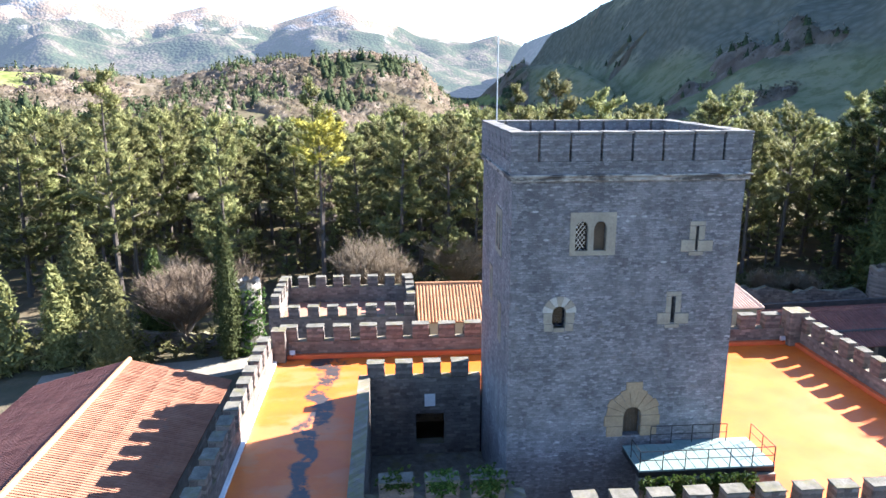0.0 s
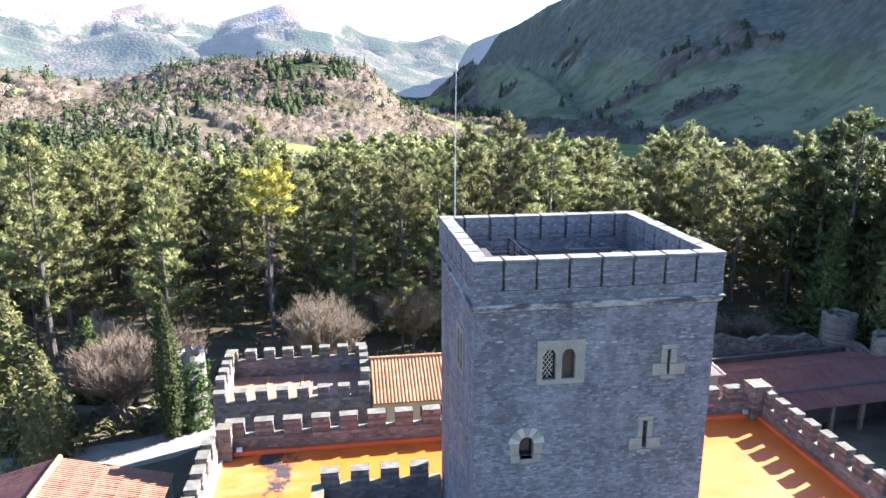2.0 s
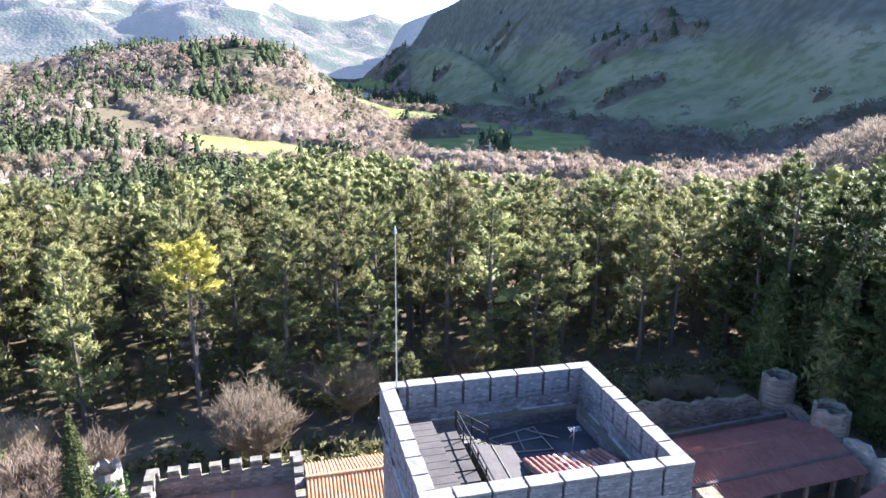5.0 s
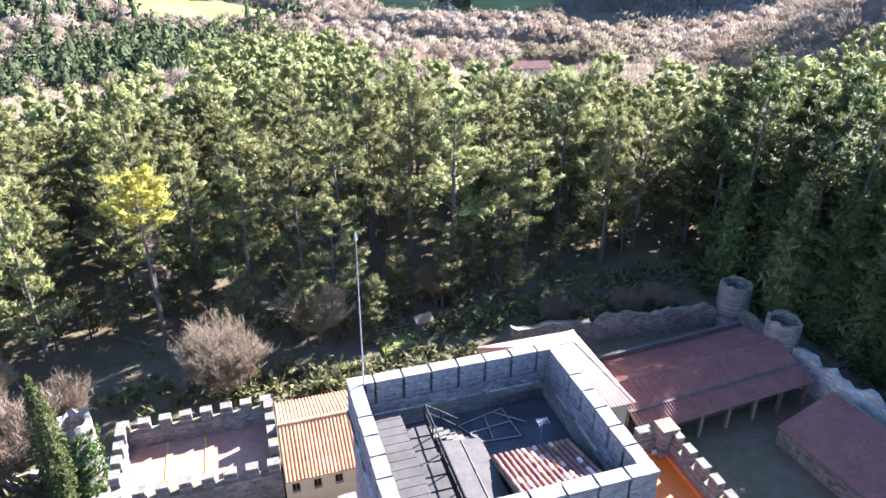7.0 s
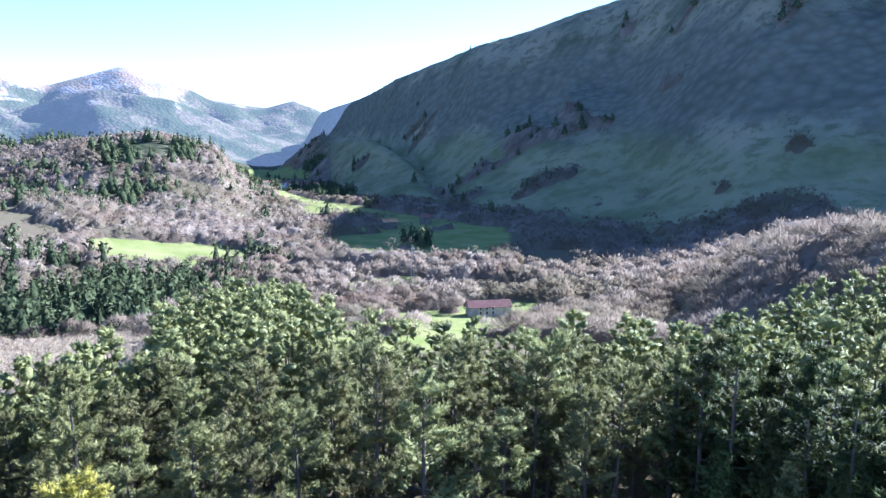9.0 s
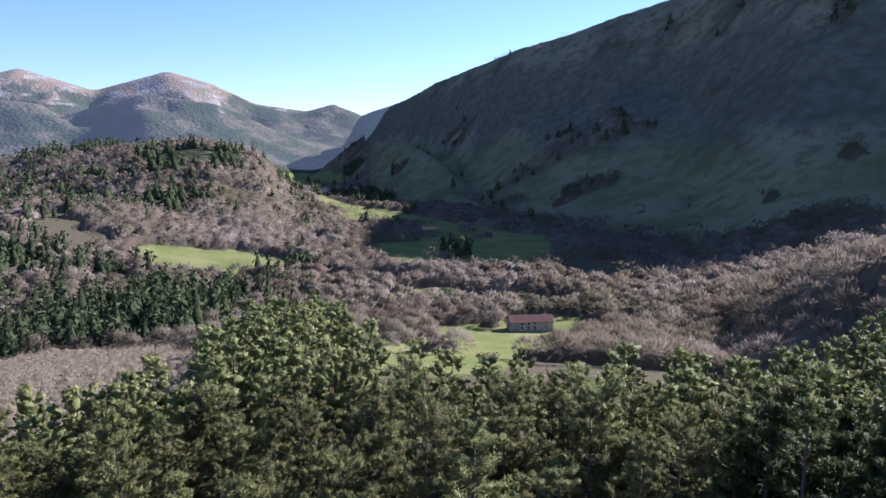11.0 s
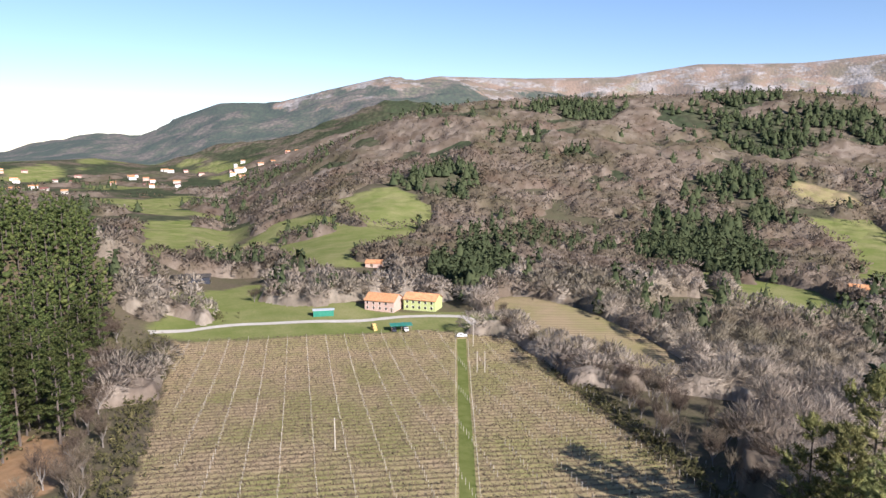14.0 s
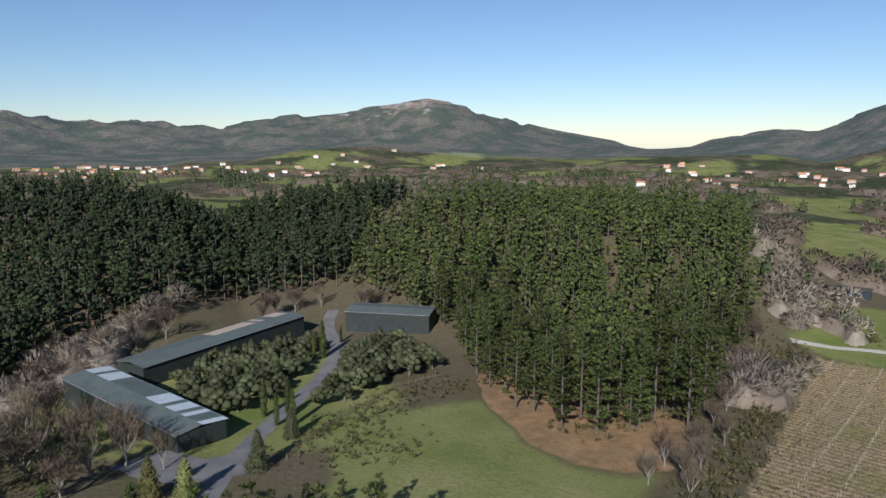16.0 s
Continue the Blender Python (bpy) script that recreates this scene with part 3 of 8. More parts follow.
def build_ground():
    az = np.concatenate([np.arange(-170, 54, 0.45), np.arange(54, 190, 4.0)])
    rr = np.concatenate([np.arange(4, 300, 3.0), np.geomspace(300, 4950, 260)])
    a, r = np.meshgrid(np.radians(az), rr)
    x, y = CX + r * np.sin(a), CY + r * np.cos(a)
    z = land(x, y)
    n, k = len(rr), len(az)
    verts = np.stack([x.ravel(), y.ravel(), z.ravel()], 1)
    verts = np.vstack([verts, [[CX, CY, ground_z(CX, CY)]]])
    i, j = np.meshgrid(np.arange(n - 1), np.arange(k), indexing="ij")
    j2 = (j + 1) % k
    faces = np.stack([i * k + j, i * k + j2, (i + 1) * k + j2, (i + 1) * k + j], -1).reshape(-1, 4)[:, ::-1]
    cut = int(np.searchsorted(rr, 2350))
    g, t, o = cover(verts[:, 0], verts[:, 1])
    heath = heathland(verts[:, 0], verts[:, 1])
    foot = heath * smooth(75, 35, verts[:, 2] + 50 * (fbm(verts[:, 0] / 90, verts[:, 1] / 90, 4, 43) - 0.5))
    g = np.maximum(g, 0.38 * foot)

    def sheet(name, vs, fs, cov):
        me = bpy.data.meshes.new(name)
        me.from_pydata(vs.tolist(), [], fs)
        me.polygons.foreach_set("use_smooth", [True] * len(me.polygons))
        att = me.attributes.new("cover", "FLOAT_COLOR", "POINT")
        att.data.foreach_set("color", cov.ravel())
        me.update()
        return me

    cov = np.stack([g, t, o, heath], 1)
    own = faces.reshape(n - 1, k, 4)
    keep = np.concatenate([np.arange((cut + 1) * k), [n * k]])
    me = sheet("ground", verts[keep], own[:cut].reshape(-1, 4).tolist() + [((cut + 1) * k, (q + 1) % k, q) for q in range(k)], cov[keep])
    back = sheet("backdrop", verts[cut * k:n * k], (own[cut:].reshape(-1, 4) - cut * k).tolist(), cov[cut * k:n * k])

    s = Shader("land")
    at = s.n.new("ShaderNodeAttribute")
    at.attribute_name = "cover"
    sep = s.n.new("ShaderNodeSeparateColor")
    s.put(sep.inputs[0], at.outputs["Color"])
    px, py, pz = s.axes()
    litter = s.mix(s.ramp(s.noise(0.05, 8, 0.7), (0.35, 0.0), (0.65, 1.0)), (0.105, 0.085, 0.06), (0.08, 0.08, 0.042))
    litter = s.mix(s.ramp(s.noise(0.6, 5), (0.4, 0.0), (0.7, 0.6)), litter, (0.145, 0.115, 0.08))
    # the high slopes: pale limestone and bracken over dark woods
    canopy = s.voronoi(0.07, out="Distance")
    woods = s.ramp(s.noise(0.006, 8, 0.65), (0.42, (0.045, 0.06, 0.032)), (0.5, (0.075, 0.08, 0.046)), (0.56, (0.14, 0.112, 0.085)), (0.66, (0.10, 0.105, 0.055)))
    woods = s.mix(s.ramp(canopy, (0.1, 0.0), (0.8, 0.6)), woods, (0.035, 0.035, 0.025))
    bracken = s.ramp(s.noise(0.004, 8, 0.65), (0.38, (0.12, 0.098, 0.06)), (0.55, (0.20, 0.14, 0.095)), (0.68, (0.155, 0.14, 0.085)))
    crag = s.ramp(s.noise((0.006, 0.006, 0.016), 10, 0.72), (0.49, 0.0), (0.56, 1.0))
    rock = s.mix(crag, bracken, s.ramp(s.noise(0.03, 6, 0.7), (0.35, (0.15, 0.135, 0.115)), (0.65, (0.29, 0.265, 0.24))))
    hi = s.math("ADD", pz, s.math("MULTIPLY", s.math("SUBTRACT", s.noise(0.0035, 9, 0.68), 0.5), 620))
    far = s.mix(s.ramp(s.math("DIVIDE", hi, 600), (0.42, 0.0), (0.47, 1.0)), woods, rock)
    dist = s.n.new("ShaderNodeVectorMath")
    dist.operation = "LENGTH"
    s.put(dist.inputs[0], s.pos)
    col = s.mix(s.ramp(s.math("DIVIDE", dist.outputs["Value"], 2000), (0.32, 0.0), (0.46, 1.0)), litter, far)
    moor = s.ramp(s.noise(0.009, 8, 0.62), (0.38, (0.085, 0.09, 0.062)), (0.5, (0.18, 0.168, 0.115)), (0.66, (0.24, 0.21, 0.145)))
    moor = s.mix(s.ramp(s.noise(0.05, 6, 0.7), (0.5, 0.0), (0.6, 0.7)), moor, (0.075, 0.078, 0.048))
    belt = s.math("ADD", pz, s.math("MULTIPLY", s.math("SUBTRACT", s.noise(0.01, 7, 0.65), 0.5), 160))
    moor = s.mix(s.ramp(s.math("DIVIDE", belt, 300), (0.2, 0.0), (0.26, 0.85), (0.62, 0.85), (0.7, 0.0)), moor, s.mix(s.ramp(canopy, (0.1, 0.0), (0.8, 1.0)), (0.14, 0.135, 0.105), (0.085, 0.088, 0.066)))
    col = s.mix(at.outputs["Alpha"], col, moor)
    turf = s.mix(s.ramp(s.noise(0.04, 7, 0.65), (0.35, 0.0), (0.68, 1.0)), (0.125, 0.15, 0.045), (0.22, 0.21, 0.095))
    turf = s.mix(s.ramp(s.noise(0.9, 5), (0.45, 0.0), (0.75, 0.5)), turf, (0.09, 0.12, 0.03))
    col = s.mix(sep.outputs[0], col, turf)
    earth = s.mix(s.ramp(s.noise(0.045, 7, 0.65), (0.4, 0.0), (0.62, 1.0)), (0.36, 0.28, 0.165), (0.25, 0.24, 0.092))
    earth = s.mix(s.ramp(s.noise(0.8, 5), (0.4, 0.0), (0.75, 0.5)), earth, (0.34, 0.25, 0.155))
    # worked strips below the vines
    strip = s.math("SINE", s.math("MULTIPLY", px, 2 * math.pi / 2.7))
    earth = s.mix(s.math("MULTIPLY", s.ramp(strip, (0.45, 0.0), (0.75, 1.0)), s.ramp(s.noise(0.3, 4), (0.3, 0.5), (0.6, 0.9))), earth, (0.19, 0.14, 0.085))
    col = s.mix(sep.outputs[1], col, earth)
    needles = s.mix(s.ramp(s.noise(0.25, 6), (0.35, 0.0), (0.65, 1.0)), (0.075, 0.058, 0.036), (0.13, 0.095, 0.055))
    soil = s.mix(s.ramp(s.noise(0.3, 6), (0.35, 0.0), (0.65, 1.0)), (0.25, 0.145, 0.075), (0.34, 0.215, 0.12))
    needles = s.mix(s.ramp(sep.outputs[2], (0.6, 0.0), (0.8, 1.0)), needles, soil)
    col = s.mix(s.math("MULTIPLY", sep.outputs[2], s.ramp(s.noise(0.12, 5), (0.3, 0.45), (0.6, 1.0))), col, needles)
    away = s.ramp(s.math("DIVIDE", dist.outputs["Value"], 2000), (0.32, 0.0), (0.46, 1.0))
    bump = s.math("ADD", s.math("MULTIPLY", s.noise(0.8, 6), 0.25), s.math("MULTIPLY", s.math("MULTIPLY", s.math("SUBTRACT", 1.0, canopy), away), 3.0))
    ob = new("ground", me)
    me.materials.append(s.done(col, 0.95, bump=bump, depth=1.0, spec=0.0))
    # the far ranges: a faint blue glow paints the haze before them
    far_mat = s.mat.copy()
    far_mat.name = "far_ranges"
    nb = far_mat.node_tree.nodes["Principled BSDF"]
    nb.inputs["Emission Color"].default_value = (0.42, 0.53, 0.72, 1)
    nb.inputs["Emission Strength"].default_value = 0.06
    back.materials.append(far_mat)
    tagged(new("backdrop", back), "distant mountain ranges with pale rocky tops, blue with painted haze", "mountains", kind="structure")
    return tagged(ob, "rolling green and brown winter land with meadows, woods and mountains", "ground", kind="structure")


build_ground()


# ---- the castle ----
CASTLE = pose(3.4, 35.2, 0, 0, 0, 4.5)
FLOOR = 4.5


def spot(u, v, z=0.0, turn=0.0):
    return CASTLE @ pose(u, v, z, 0, 0, turn)


MERLON = {}
M_TOWERCAP = mottled("grey_coping", (0.125, 0.12, 0.11), (0.25, 0.24, 0.222), 1.6, 0.95, 0.02, 9, spec=0.1)


def merlon_mesh(w, d, h, cap, mat, kind):
    key = (round(w, 2), round(d, 2), round(h, 2), mat.name, kind)
    if key not in MERLON:
        bm = rough_block(w, d, h, len(MERLON) + kind * 31, 0.025)
        me = bpy.data.meshes.new("merlon")
        bm.to_mesh(me)
        bm.free()
        me.materials.append(mat)
        c = rough_block(w + 0.03, d + 0.03, cap, len(MERLON) + 7 + kind, 0.02, 1)
        mc = bpy.data.meshes.new("cap_slab")
        c.to_mesh(mc)
        c.free()
        mc.materials.append(M_TOWERCAP if mat is M_TOWER else M_CAP)
        MERLON[key] = (me, mc)
    return MERLON[key]


def crenels(parent, length, d, z, h, w, pitch, mat, start=0.0, cap=0.07, y=0.0):
    """Merlons along x on top of a wall, each with its cap slab."""
    n = int((length - w - start) / pitch + 1.001)
    for i in range(n):
        me, mc = merlon_mesh(w, d, h, cap, mat, i % 3)
        a = new("merlon", me)
        a.parent = parent
        x = start + w / 2 + i * pitch
        a.matrix_local = pose(x, y + d / 2, z, 0, 0, 180 * (i % 2))
        b = new("cap_slab", mc)
        b.parent = a
        b.matrix_local = pose(0, 0, h - 0.01)


def rampart(name, u, v, turn, length, thick, z0, z_crenel, z_top, w, pitch, mat, label, holes=(), start=0.0, merlons=True):
    """A battlemented wall that starts at (u, v) and runs along its own x; its thickness lies to its left."""
    t = thing(name, spot(u, v, 0, turn), label, "wall", kind="structure")
    part("wall_body", pierced(bmesh.new(), length, z0, z_crenel, thick, list(holes)), mat, t)
    if merlons:
        crenels(t, length, thick, z_crenel, z_top - z_crenel, w, pitch, mat, start)
    return t


# paved terraces, painted orange
def painted(name):
    s = Shader(name)
    x, y, z = s.axes()
    col = s.mix(s.ramp(s.noise(0.35, 7, 0.65), (0.35, 0.0), (0.7, 1.0)), (0.52, 0.108, 0.012), (0.62, 0.152, 0.013))
    # faded, pinkish worn areas and a long dark stain where water stands
    worn = s.ramp(s.noise((0.16, 0.3, 1), 8, 0.6), (0.50, 0.0), (0.58, 0.8))
    west = s.ramp(s.math("DIVIDE", s.math("ADD", x, 20.0), 20.0), (0.5, 1.0), (0.62, 0.0))
    col = s.mix(s.math("MULTIPLY", worn, s.math("MULTIPLY", west, 0.6)), col, (0.40, 0.20, 0.09))
    line = s.math("ABSOLUTE", s.math("ADD", s.math("ADD", x, 11.2), s.math("MULTIPLY", s.math("SUBTRACT", s.noise(0.25, 5), 0.5), 5.0)))
    stain = s.math("MULTIPLY", s.ramp(line, (0.55, 1.0), (0.85, 0.0)), s.ramp(s.noise(0.55, 7, 0.72), (0.42, 0.0), (0.47, 1.0)))
    col = s.mix(s.math("MULTIPLY", stain, west), col, (0.045, 0.04, 0.04))
    # dark blotches that set in towards the north wall
    blotchy = s.math("MULTIPLY", s.ramp(s.math("DIVIDE", y, 18.0), (0.93, 0.0), (0.985, 1.0)), s.ramp(s.noise(0.5, 5), (0.5, 0.0), (0.62, 0.9)))
    col = s.mix(blotchy, col, (0.05, 0.045, 0.045))
    col = s.mix(s.ramp(s.noise(2.5, 6), (0.5, 0.0), (0.8, 0.25)), col, (0.42, 0.11, 0.015))
    return s.done(col, s.ramp(s.noise(0.5, 5), (0.3, 0.36), (0.7, 0.52)), bump=s.noise(6, 5), depth=0.003, spec=0.36)


M_PAINT = painted("orange_membrane")
M_KERB = mottled("red_kerb_paint", (0.55, 0.10, 0.03), (0.62, 0.15, 0.05), 0.8, 0.6)


def slab(name, u0, u1, v0, v1, z, mat, label, thick=0.4):
    bm = boxes((u0, u1, v0, v1, z - thick, z))
    me = bpy.data.meshes.new(name)
    bm.to_mesh(me)
    bm.free()
    me.materials.append(mat)
    ob = new(name, me)
    ob.matrix_world = CASTLE
    return tagged(ob, label, "terrace", kind="structure")


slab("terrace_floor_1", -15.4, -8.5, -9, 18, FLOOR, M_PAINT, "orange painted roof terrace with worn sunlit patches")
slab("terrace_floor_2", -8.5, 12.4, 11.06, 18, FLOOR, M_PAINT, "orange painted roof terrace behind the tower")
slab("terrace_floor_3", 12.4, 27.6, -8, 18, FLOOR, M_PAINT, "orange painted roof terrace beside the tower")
slab("court_floor", -7.7, 13.0, -6.5, 10.2, 0.05, M_CAP, "grey stone floor of the sunken court")
rampart("wall_north", -16.2, 18.0, 0, 44.6, 0.8, -3, 5.85, 7.0, 1.35, 2.1, M_WALL, "brown rubble battlement wall of the terrace", start=1.2)
rampart("wall_east", 28.3, -8, 90, 26.0, 0.7, -3, 5.85, 7.0, 1.1, 1.75, M_WALL, "brown rubble battlement wall beside the farmyard")
rampart("wall_west", -15.4, -9, 90, 27.0, 0.8, -3, 5.85, 7.0, 1.15, 1.85, M_WALL, "mossy rubble battlement wall above the tiled barn")
rampart("wall_court_north", -8.5, 10.2, 0, 8.5, 0.8, 0, 5.9, 7.0, 1.2, 1.95, M_WALL, "dark battlement wall of the sunken court", holes=[(3.95, 5.95, 0.85, 3.2)], start=0.6)
rampart("wall_court_west", -7.7, -8, 90, 18.2, 0.8, 0, 6.2, 6.9, 1.2, 30, M_WALL, "narrow stone wall between terrace and court", merlons=False)
rampart("wall_court_south", -7.7, -3.9, 0, 8.2, 0.9, 0, 5.5, 6.6, 1.72, 2.32, M_WALL, "mossy battlement wall in front of the court", start=0.75)
rampart("wall_south", 2.0, -6.3, 0, 25.6, 0.8, 0, 5.7, 6.75, 1.15, 1.85, M_WALL, "mossy battlement wall in front of the terrace", start=0.3)


def kerbs():
    t = thing("kerb", CASTLE, "red painted kerb along the foot of the battlements", "kerb", kind="structure")
    part("kerb_run", boxes((-15.4, 27.6, 17.62, 18.0, FLOOR, FLOOR + 0.34), bevel=0.03), M_KERB, t)
    part("kerb_run", boxes((27.22, 27.6, -5.4, 17.62, FLOOR, FLOOR + 0.34), bevel=0.03), M_KERB, t)
    part("kerb_run", boxes((-15.4, -15.15, -8.2, 17.62, FLOOR, FLOOR + 0.22), bevel=0.03), M_WHITE, t)


kerbs()


def piers():
    """Corner piers of the battlements, a lamp box and the plate over the court door."""
    for u, v, w, z, lab in ((-14.95, 17.45, 1.0, 7.15, "reddish stone corner pier of the terrace"), (27.4, 17.9, 1.5, 7.45, "mossy stone corner pier of the terrace")):
        t = thing("corner_pier", spot(u, v), lab, "pier")
        part("shaft", rough_block(w, w, z - FLOOR - 0.12, 5, 0.03), M_WALL, t, m=pose(0, 0, FLOOR))
        part("cap_slab", rough_block(w + 0.08, w + 0.08, 0.13, 6, 0.02, 1), M_WALL, t, m=pose(0, 0, z - 0.13))
    p = thing("door_plate", spot(-3.6, 10.17, 3.75), "pale stone plate over the court door", "plate")
    part("panel", boxes((-0.35, 0.4, -0.05, 0.02, 0.0, 0.95), bevel=0.02), M_WHITE, p)
    for u, v in ((-14.0, 17.4), (26.3, 17.4)):
        f = thing("floodlight", spot(u, v, FLOOR + 0.34), "small grey floodlight on the kerb", "floodlight", "floodlights on the kerb")
        part("housing", boxes((-0.22, 0.22, -0.12, 0.12, 0.12, 0.5), bevel=0.03), M_STEEL, f, m=pose(0, 0, 0, -25, 0, 0))
        part("bracket", boxes((-0.03, 0.03, -0.03, 0.03, 0, 0.2)), M_IRON, f)


piers()


# ---- the tower ----
TW, TD = 12.6, 11.1
BODY = (0.12, TW - 0.15, 0.12, TD - 0.12)
Z_CORN, Z_TOP = 21.0, 23.5


def tower():
    t = thing("tower", CASTLE, "tall square slate-grey rubble stone keep with a battlemented top", "tower")
    x0, x1, y0, y1 = BODY
    L = x1 - x0
    twin = [(3.49, 4.21, 17.25, 18.85), (4.47, 5.19, 17.25, 18.85)]
    slit_a, slit_b = (10.02, 10.16, 17.25, 18.5), (8.98, 9.2, 13.2, 14.65)
    little = (2.45, 3.2, 13.05, 14.25)
    door = (6.72, 7.72, 6.5, 8.55)
    front = [*twin, slit_a, slit_b, little, door]
    front = [(a - x0, b - x0, c, d) for a, b, c, d in front]
    part("front_wall", pierced(bmesh.new(), L, 0, Z_CORN, 0.9, front), M_TOWER, t, m=pose(x0, y0, 0))
    part("back_wall", pierced(bmesh.new(), L, 0, Z_CORN, 0.9, []), M_TOWER, t, m=pose(x1, y1, 0, 0, 0, 180))
    side = [(3.2, 3.75, 16.6, 18.6), (4.1, 4.65, 16.6, 18.6), (6.4, 6.8, 13.0, 14.6), (3.0, 3.3, 11.5, 13.3)]
    part("west_wall", pierced(bmesh.new(), y1 - y0 - 1.8, 0, Z_CORN, 0.9, [(y1 - y0 - 0.9 - b, y1 - y0 - 0.9 - a, c, d) for a, b, c, d in side]), M_TOWER, t, m=pose(x0, y1 - 0.9, 0, 0, 0, -90))
    part("east_wall", pierced(bmesh.new(), y1 - y0 - 1.8, 0, Z_CORN, 0.9, []), M_TOWER, t, m=pose(x1, y0 + 0.9, 0, 0, 0, 90))
    part("roof_deck", boxes((x0 + 0.9, x1 - 0.9, y0 + 0.9, y1 - 0.9, 20.0, 20.35)), M_DECK, t, "dark damp roof deck")
    # cornice of two steps
    for g, za, zb in ((0.0, Z_CORN - 0.02, Z_CORN + 0.22), (0.1, Z_CORN + 0.22, Z_CORN + 0.34)):
        a0, a1, b0, b1 = -0.02 - g, TW + 0.02 + g, -0.02 - g, TD + 0.02 + g
        for d in ((a0, a1, b0, b0 + 1.0), (a0, a1, b1 - 1.0, b1), (a0, a0 + 1.0, b0 + 1.0, b1 - 1.0), (a1 - 1.0, a1, b0 + 1.0, b1 - 1.0)):
            part("cornice_stone", boxes((*d, za, zb), bevel=0.03), M_COURSE, t, "pale weathered string course with sooty patches")
    # parapet band
    th = 0.75
    zb = 22.0
    za = Z_CORN + 0.34
    for name, d in (("parapet", (0, TW, 0, th)), ("parapet", (0, TW, TD - th, TD)), ("parapet", (0, th, th, TD - th)), ("parapet", (TW - th, TW, th, TD - th))):
        part(name, boxes((*d, za, zb)), M_TOWER, t)
    # blocks with narrow slots between them
    gap = 0.13

    def row(n_slots, first, pitch, length, place):
        edges = [0.0] + [first + pitch * i for i in range(n_slots)] + [length]
        for i in range(len(edges) - 1):
            a = edges[i] + (gap / 2 if i else 0)
            b = edges[i + 1] - (gap / 2 if i < len(edges) - 2 else 0)
            w = b - a
            me, mc = merlon_mesh(w, th - 0.02, Z_TOP - 0.13 - zb, 0.14, M_TOWER, i % 3)
            o = new("merlon", me)
            o.parent = t
            o.matrix_local = place((a + b) / 2)
            c = new("cap_slab", mc)
            c.parent = o
            c.matrix_local = pose(0, 0, Z_TOP - 0.14 - zb)

    row(7, 1.45, 1.61, TW, lambda x: pose(x, th / 2, zb))
    row(7, 1.45, 1.61, TW, lambda x: pose(x, TD - th / 2, zb, 0, 0, 180))
    row(5, 1.15, 1.46, TD - 2 * th - 0.06, lambda y: pose(th / 2, y + th + 0.03, zb, 0, 0, 90))
    row(5, 1.15, 1.46, TD - 2 * th - 0.06, lambda y: pose(TW - th / 2, y + th + 0.03, zb, 0, 0, 90))
    inner = bmesh.new()
    for d in ((x0 + 0.9, x1 - 0.9, y0 + 0.62, y0 + 0.9), (x0 + 0.9, x1 - 0.9, y1 - 0.9, y1 - 0.62), (x1 - 0.9, x1 - 0.62, y0 + 0.9, y1 - 0.9)):
        box(inner, *d, 20.35, 21.3)
    part("inner_ledge", inner, M_CAP, t, "grey stone ledge inside the parapet")

    # twin lancet window in its sandstone panel
    w = part("twin_window", arch_filler(arch_filler(pierced(bmesh.new(), 2.45, 17.05, 19.35, 0.2, [(0.29, 0.97, 17.3, 18.9), (1.27, 1.95, 17.3, 18.9)]), 0.29, 0.97, 18.4, 18.9, 0, 0.2, True),
             1.27, 1.95, 18.4, 18.9, 0, 0.2, True), M_SAND, t, "pale sandstone panel with two pointed lights", m=pose(3.22, y0 - 0.05, 0))
    for i, a in enumerate((0.3, 1.28)):
        p = part("pane", boxes((a, a + 0.65, 0.32, 0.35, 17.25, 18.9)), M_GLASS if i == 0 else M_WOODPANE, w)
        if i == 0:
            runs = [([(a + 0.05, 0.3, 17.3 + k * 0.28), (a + 0.6, 0.3, 17.3 + k * 0.28 + 0.75)], 0.016) for k in range(-1, 5)]
            runs += [([(a + 0.6, 0.3, 17.3 + k * 0.28), (a + 0.05, 0.3, 17.3 + k * 0.28 + 0.75)], 0.016) for k in range(-1, 5)]
            tube_part("leading", runs, M_STEEL, p, sides=4)
    # single slits, each in a cross of dressed blocks
    for name, cx, za_, zb_, hw in (("arrow_slit", 10.09, 17.25, 18.5, 0.07), ("arrow_slit", 9.09, 13.2, 14.65, 0.11)):
        s = thing_part(name, t)
        yy = (y0 - 0.045, y0 + 0.35)
        seed = int(cx * 10)
        for k, (a, b, c, d) in enumerate(((cx - 0.42, cx - hw, za_ + 0.55, zb_ + 0.05), (cx + hw, cx + 0.42, za_ + 0.55, zb_ + 0.05), (cx - 0.42, cx + 0.42, zb_ + 0.05, zb_ + 0.3),
                                          (cx - 0.85, cx - hw, za_ - 0.1, za_ + 0.55), (cx + hw, cx + 0.9, za_ - 0.1, za_ + 0.5), (cx - 0.4, cx + 0.4, za_ - 0.32, za_ - 0.1))):
            part("dressed_block", boxes((a + 0.005, b - 0.005, yy[0] - 0.01 * (k % 2), yy[1], c + 0.005, d - 0.005), bevel=0.02), M_SAND, s)
        # dark plate added in the slit, in place of its unlit depth
        part("dark_reveal", boxes((cx - 0.2, cx + 0.2, y0 + 0.5, y0 + 0.55, za_, zb_)), M_GLASS, s)
    # small round-headed window with radiating blocks
    rw = thing_part("round_headed_window", t)
    cx, zs = 2.82, 13.9
    for i in range(7):
        a0_, a1_ = math.pi * i / 7, math.pi * (i + 1) / 7 - 0.03
